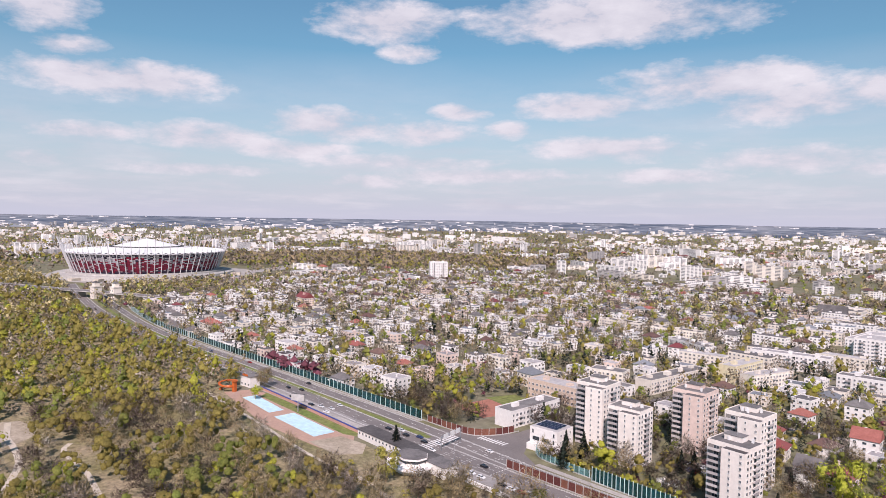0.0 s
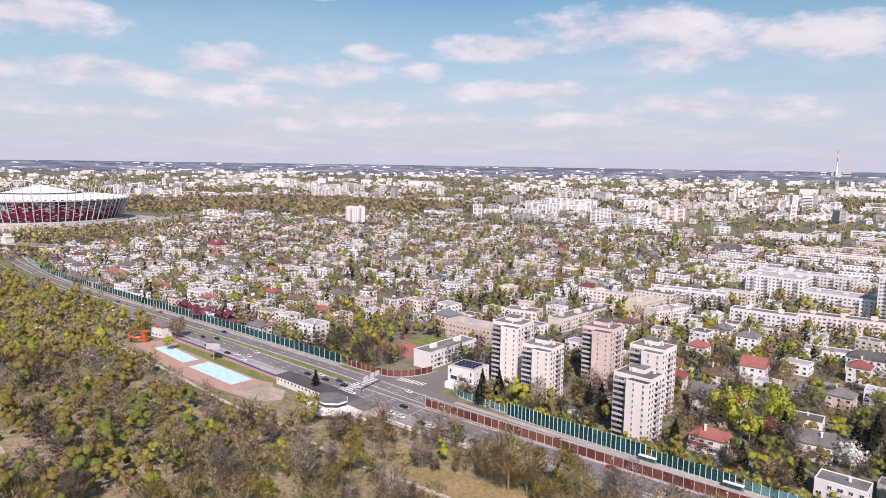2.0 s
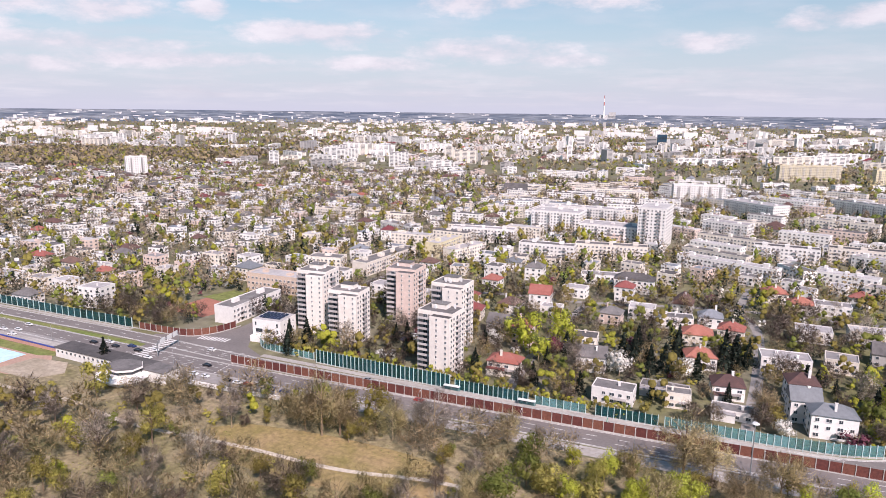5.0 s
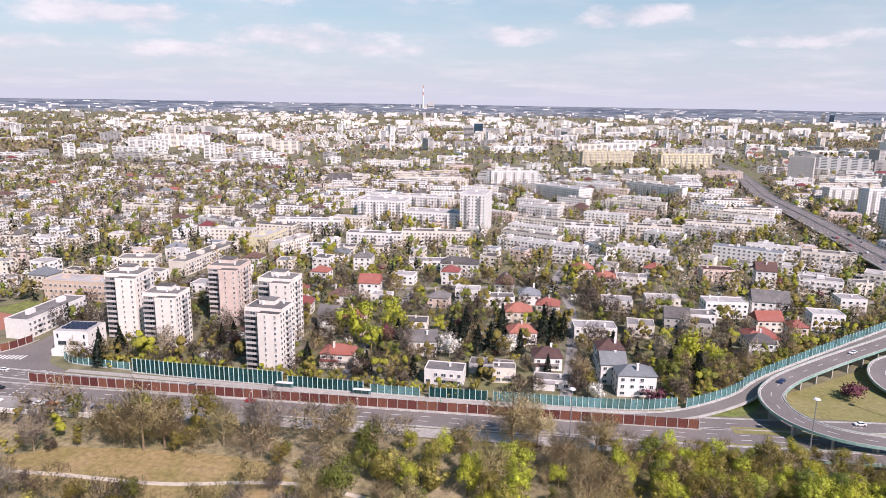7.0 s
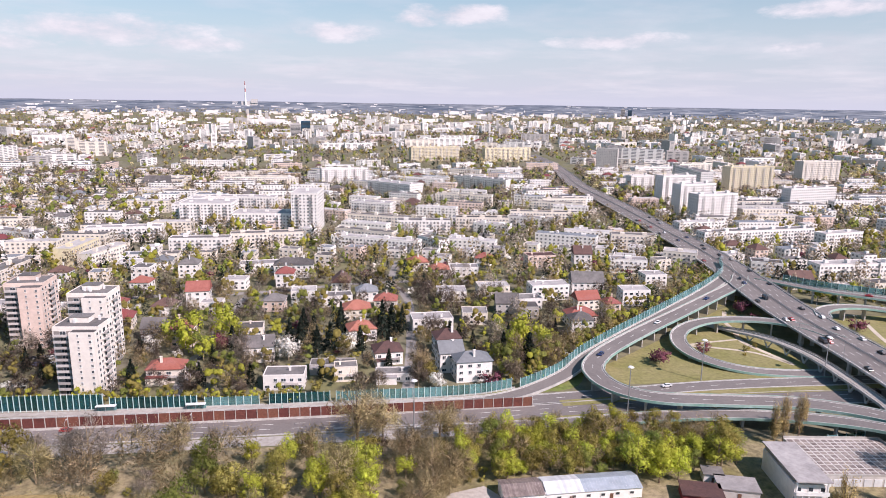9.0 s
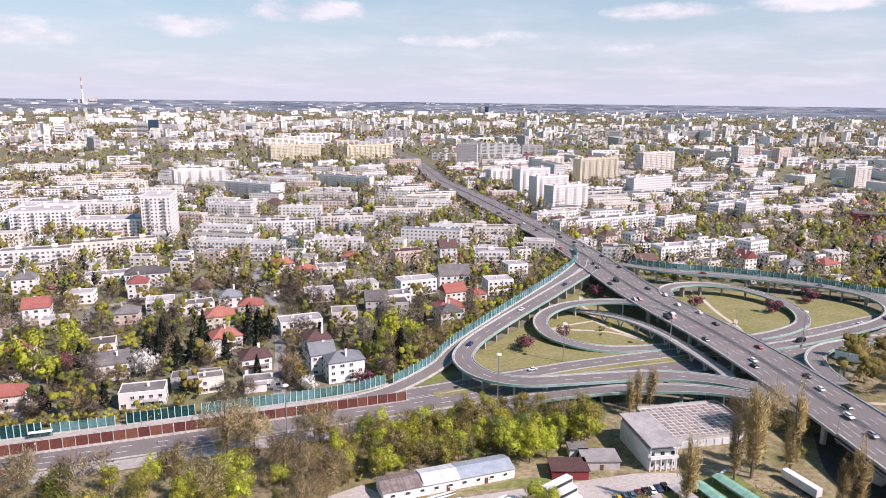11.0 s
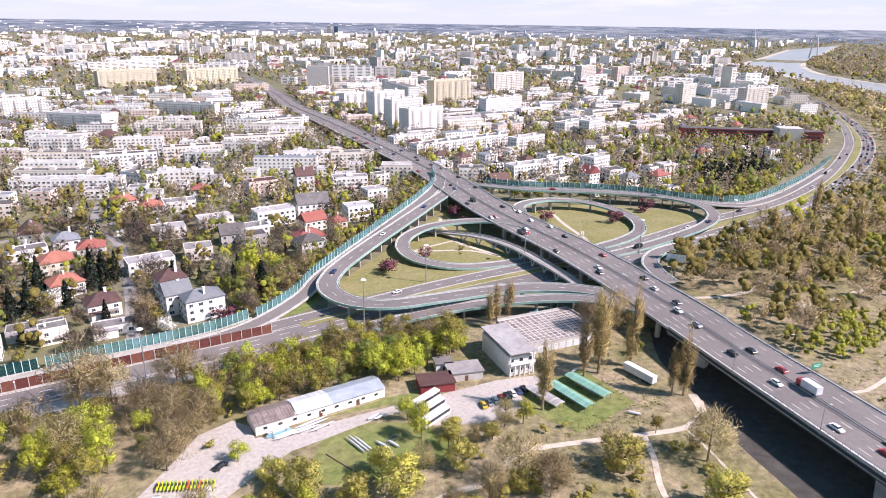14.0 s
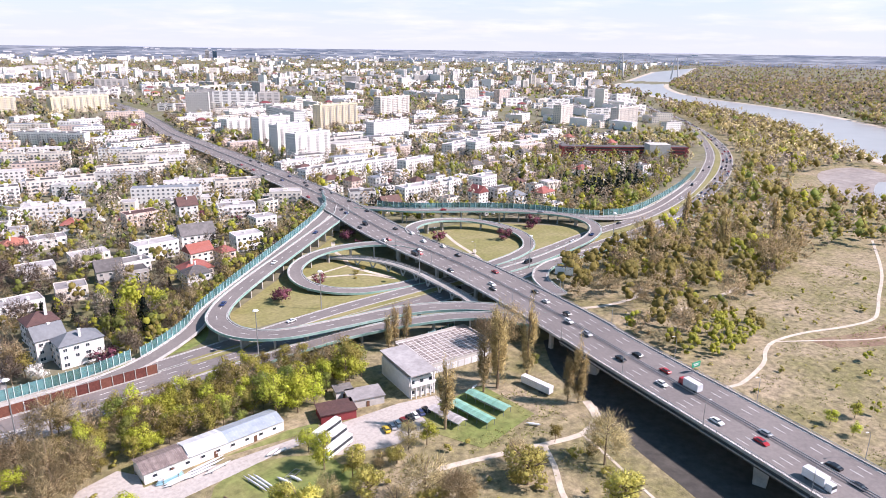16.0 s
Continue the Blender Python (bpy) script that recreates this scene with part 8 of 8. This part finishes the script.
# hedge of young trees below the near ramp, with the sheds behind
scatter(900, 26, 132, 190, 226, (("olive", 6), ("lime", 4), ("bare", 3), ("green", 2), ("shrub", 2)), 0.6, lambda x, y: y < 224 - max(0, x - 100) * 0.35 and y > 191, (0.42, 0.72), 3, 2.2)
scatter(60, -40, 46, 186, 224, (("willow", 3), ("lime", 2), ("bare", 5), ("shrub", 2)), 2.5, None, (0.45, 0.85), 4, 4)
scatter(190, -30, 110, 112, 158, (("olive", 1), ("lime", 3), ("willow", 6), ("bare", 4), ("shrub", 2)), 2.5, None, (0.4, 0.8), 5, 3)
scatter(110, 95, 130, 126, 150, (("bare", 4), ("shrub", 4), ("lime", 1), ("grey", 1)), 2.5, None, (0.35, 0.7), 6, 3)
scatter(420, -440, -232, 270, 372, (("brown", 8), ("bare", 5), ("olive", 3), ("lime", 1), ("green", 2)), 0.8, lambda x, y: not (x > -292 and y > 332), (0.6, 1.0), 51, 4)
# open wood before the road
scatter(1100, -230, -30, 100, 221, (("bare", 9), ("olive", 3), ("grey", 3.5), ("lime", 0.7), ("green", 1), ("brown", 2), ("shrub", 3)), 3.0, None, (0.6, 1.1), 7, 4)
scatter(420, -190, 40, 168, 222, (("shrub", 4), ("bare", 6), ("olive", 2), ("brown", 2), ("green", 1)), 1.5, None, (0.4, 0.75), 27, 4)
# dense riverside wood to the west
scatter(9500, -1150, -225, -40, 260, (("olive", 9), ("lime", 2.5), ("bare", 3), ("grey", 1.2), ("green", 4), ("brown", 4)), 2.4, lambda x, y: y < (236 if x < -445 else 224) + max(0, -x - 800) * 0.12 and not (x > -345 and y > 168) and not (x > -430 and y > 186), (0.75, 1.1), 8, 4.2)
scatter(120, -345, -225, 160, 200, (("bare", 4), ("olive", 4), ("grey", 3), ("shrub", 6)), 3, None, (0.5, 0.9), 9, 5)
# far bank strip behind the road and stadium surroundings
scatter(900, -1700, -1100, 60, 320, (("bare", 6), ("olive", 5), ("grey", 2)), 3, lambda x, y: math.hypot(x + 1362, y - 499) > 185, (0.8, 1.2), 10, 5)
scatter(500, -1280, -850, 300, 520, (("bare", 6), ("olive", 3), ("purple", 1), ("shrub", 2)), 4, lambda x, y: math.hypot(x + 1362, y - 499) > 180, (0.6, 1.0), 11, 5)
# bank of the river to the east: wood, thickets and meadow shrubs
scatter(420, 246, 440, 134, 226, (("olive", 6), ("bare", 5), ("lime", 1.5), ("poplar", 0.6)), 2.0, lambda x, y: y < float(np.interp(x, EAST_X, EAST_Y)) and y > 130 + (x - 250) * 0.12 and not (x < 262 and 150 < y < 192), (0.8, 1.25), 52, 5)
scatter(14000, 235, 1400, 60, 820, (("olive", 9), ("bare", 7), ("grey", 1.5), ("brown", 3), ("lime", 1.5), ("green", 1.5), ("poplar", 0.7)), 2.2, lambda x, y: y < float(np.interp(x, EAST_X, EAST_Y)) and not in_river(x, y) and not (600 < x < 830 and 150 < y < 275) and (y > 134 + (x - 260) * 0.08 if x < 470 else y > 60) and not (225 < x < 262 and 152 < y < 192), (0.75, 1.2), 12, 4.4)
scatter(300, 236, 300, 110, 142, (("lime", 9), ("olive", 1)), 1.2, lambda x, y: (x - 266) ** 2 / 900 + (y - 126) ** 2 / 170 < 1, (0.5, 0.72), 13, 4)
scatter(260, 205, 470, 20, 130, (("shrub", 6), ("lime", 3)), 2, lambda x, y: noise.noise((x / 26, y / 26, 4.0)) > -0.1, (0.14, 0.36), 14, 4)
scatter(60, 205, 470, 20, 130, (("shrub", 8), ("olive", 1)), 3, None, (0.3, 0.7), 24, 6)
scatter(90, 100, 180, 60, 120, (("shrub", 8),), 2, None, (0.25, 0.6), 15, 5)
# gardens of the villa district and the streets between the blocks
TOWN = (("brown", 13), ("bare", 3), ("olive", 2.5), ("lime", 1.1), ("green", 4), ("conifer", 5), ("grey", 3), ("shrub", 2.5), ("blossom", 0.5), ("purple", 0.5), ("yellow", 0.3))
NEAR_TOWN = (("brown", 7), ("bare", 5), ("olive", 6), ("lime", 2.5), ("green", 5), ("conifer", 4), ("shrub", 5), ("blossom", 0.6), ("purple", 0.6), ("yellow", 0.3))
scatter(4600, -330, 330, 264, 520, NEAR_TOWN, 0.8, lambda x, y: town_side(x, y, 3.5), (0.4, 0.85), 16, 3.4)
scatter(52000, -1150, 800, 270, 1150, TOWN, 0.4, lambda x, y: town_side(x, y, 4), (0.5, 0.98), 17, 4.3)
for k in range(34):
    plant("conifer", rnd.uniform(452, 524), 340 + rnd.uniform(-10, 10), rnd.uniform(0.9, 1.25))
for edge in ([p for p in slip if p[0] > 62], [(275, 392, 9), (292, 372, 9), (331, 346, 8), (360, 323, 7), (384, 300, 5), (405, 287, 2), (430, 284, 1), (480, 296, 0), (540, 320, 0), (600, 345, 0)]):
    for off, gap in ((-8, 4.2), (-12, 4.6), (-16, 5.5)):
        for x, y, z, a in along(shift(curve(edge, 4), off), gap):
            if rnd.random() < 0.8 and x < 640:
                plant(rnd.choices(("lime", "olive", "green", "shrub", "bare", "brown"), (3, 3, 2, 2, 1.5, 1.5))[0], x + rnd.uniform(-1.5, 1.5), y + rnd.uniform(-1.5, 1.5), rnd.uniform(0.4, 0.72) * (1.15 if off < -10 else 0.8))
scatter(2600, 380, 900, 280, 560, (("olive", 5), ("bare", 5), ("lime", 3), ("conifer", 2), ("green", 2)), 0.8, lambda x, y: town_side(x, y, 3), (0.5, 0.9), 19, 4)
# town and woods out to the horizon
fr2 = random.Random(31)
for k in range(44000):
    r = 1000 + 3300 * fr2.random() ** 0.85
    a = radians(fr2.uniform(-82, 90))
    x, y = -math.sin(a) * r, math.cos(a) * r
    if -1690 < x < 1290 and -290 < y < 2690 and not is_free(x, y, 2):
        continue
    if abs(x - 395) < 22 and 900 < y < 1700 or y < 200 and x < 0:
        continue
    if in_river(x, y):
        continue
    dens = noise.noise((x / 420, y / 420, 3.0))
    keep = 1.0 if (behind_river(x, y) or in_park(x, y) or dens < -0.12) else 0.36
    if fr2.random() < keep:
        plant(fr2.choices(("brown", "olive", "green", "conifer", "bare"), (9, 2.5, 4, 3, 3))[0], x, y, 0.9 if r < 1800 else 1.2)
for k in range(7500):
    x, y = fr2.uniform(880, 3000), fr2.uniform(-100, 1900)
    if y < float(np.interp(x, shore_x, shore_y)) - 14 and math.hypot(x, y) < 3000:
        plant(fr2.choices(("olive", "brown", "bare", "green"), (4, 4, 4, 2))[0], x, y, fr2.uniform(0.8, 1.2))
for k in range(3500):
    x, y = fr2.uniform(-1760, -1000), fr2.uniform(640, 1560)
    if in_park(x, y) and is_free(x, y, 3):
        plant(fr2.choice(("brown", "brown", "brown", "bare", "brown", "green", "olive")), x, y, 1.15)
scatter(420, 60, 165, 48, 124, (("shrub", 7), ("willow", 1), ("bare", 1)), 0.8, lambda x, y: noise.noise((x / 16, y / 16, 2.0)) > -0.05, (0.4, 1.2), 41, 3.5)
scatter(260, 215, 420, 20, 120, (("shrub", 6), ("lime", 2)), 2, lambda x, y: noise.noise((x / 22, y / 22, 6.0)) > 0.0, (0.16, 0.5), 42, 5)
grow_all()

# ---- rough grass of the meadow ----
TUFT = mat("dry meadow grass", (0.33, 0.3, 0.12), 0.95, 0.3, 0.2, island=0.4, second=(0.25, 0.26, 0.08), spot=0.06, amount=1.0, through_light=0.3)
gr = np.random.default_rng(77)
tufts = []
for k in range(24000):
    x, y = (gr.uniform(40, 190), gr.uniform(40, 150)) if k % 2 else (gr.uniform(195, 430), gr.uniform(10, 140))
    if k % 5 == 0:
        x, y = gr.uniform(-230, 30), gr.uniform(120, 215)
    if not is_free(x, y, 0.3) or noise.noise((x / 9, y / 9, 1.0)) < -0.05:
        continue
    n = 3
    p = np.stack([x + gr.normal(0, 0.5, n), y + gr.normal(0, 0.5, n), np.full(n, 0.16)], 1)
    tufts.append(leaf_cloud(p, np.tile((0.0, 0.0, 0.6), (n, 1)), 0.5, 1000 + k))
tagged(new("meadow_grass", leaf_mesh("meadow_grass", np.concatenate(tufts), TUFT)), "tufts of dry yellowish meadow grass", "grass", kind="stuff")
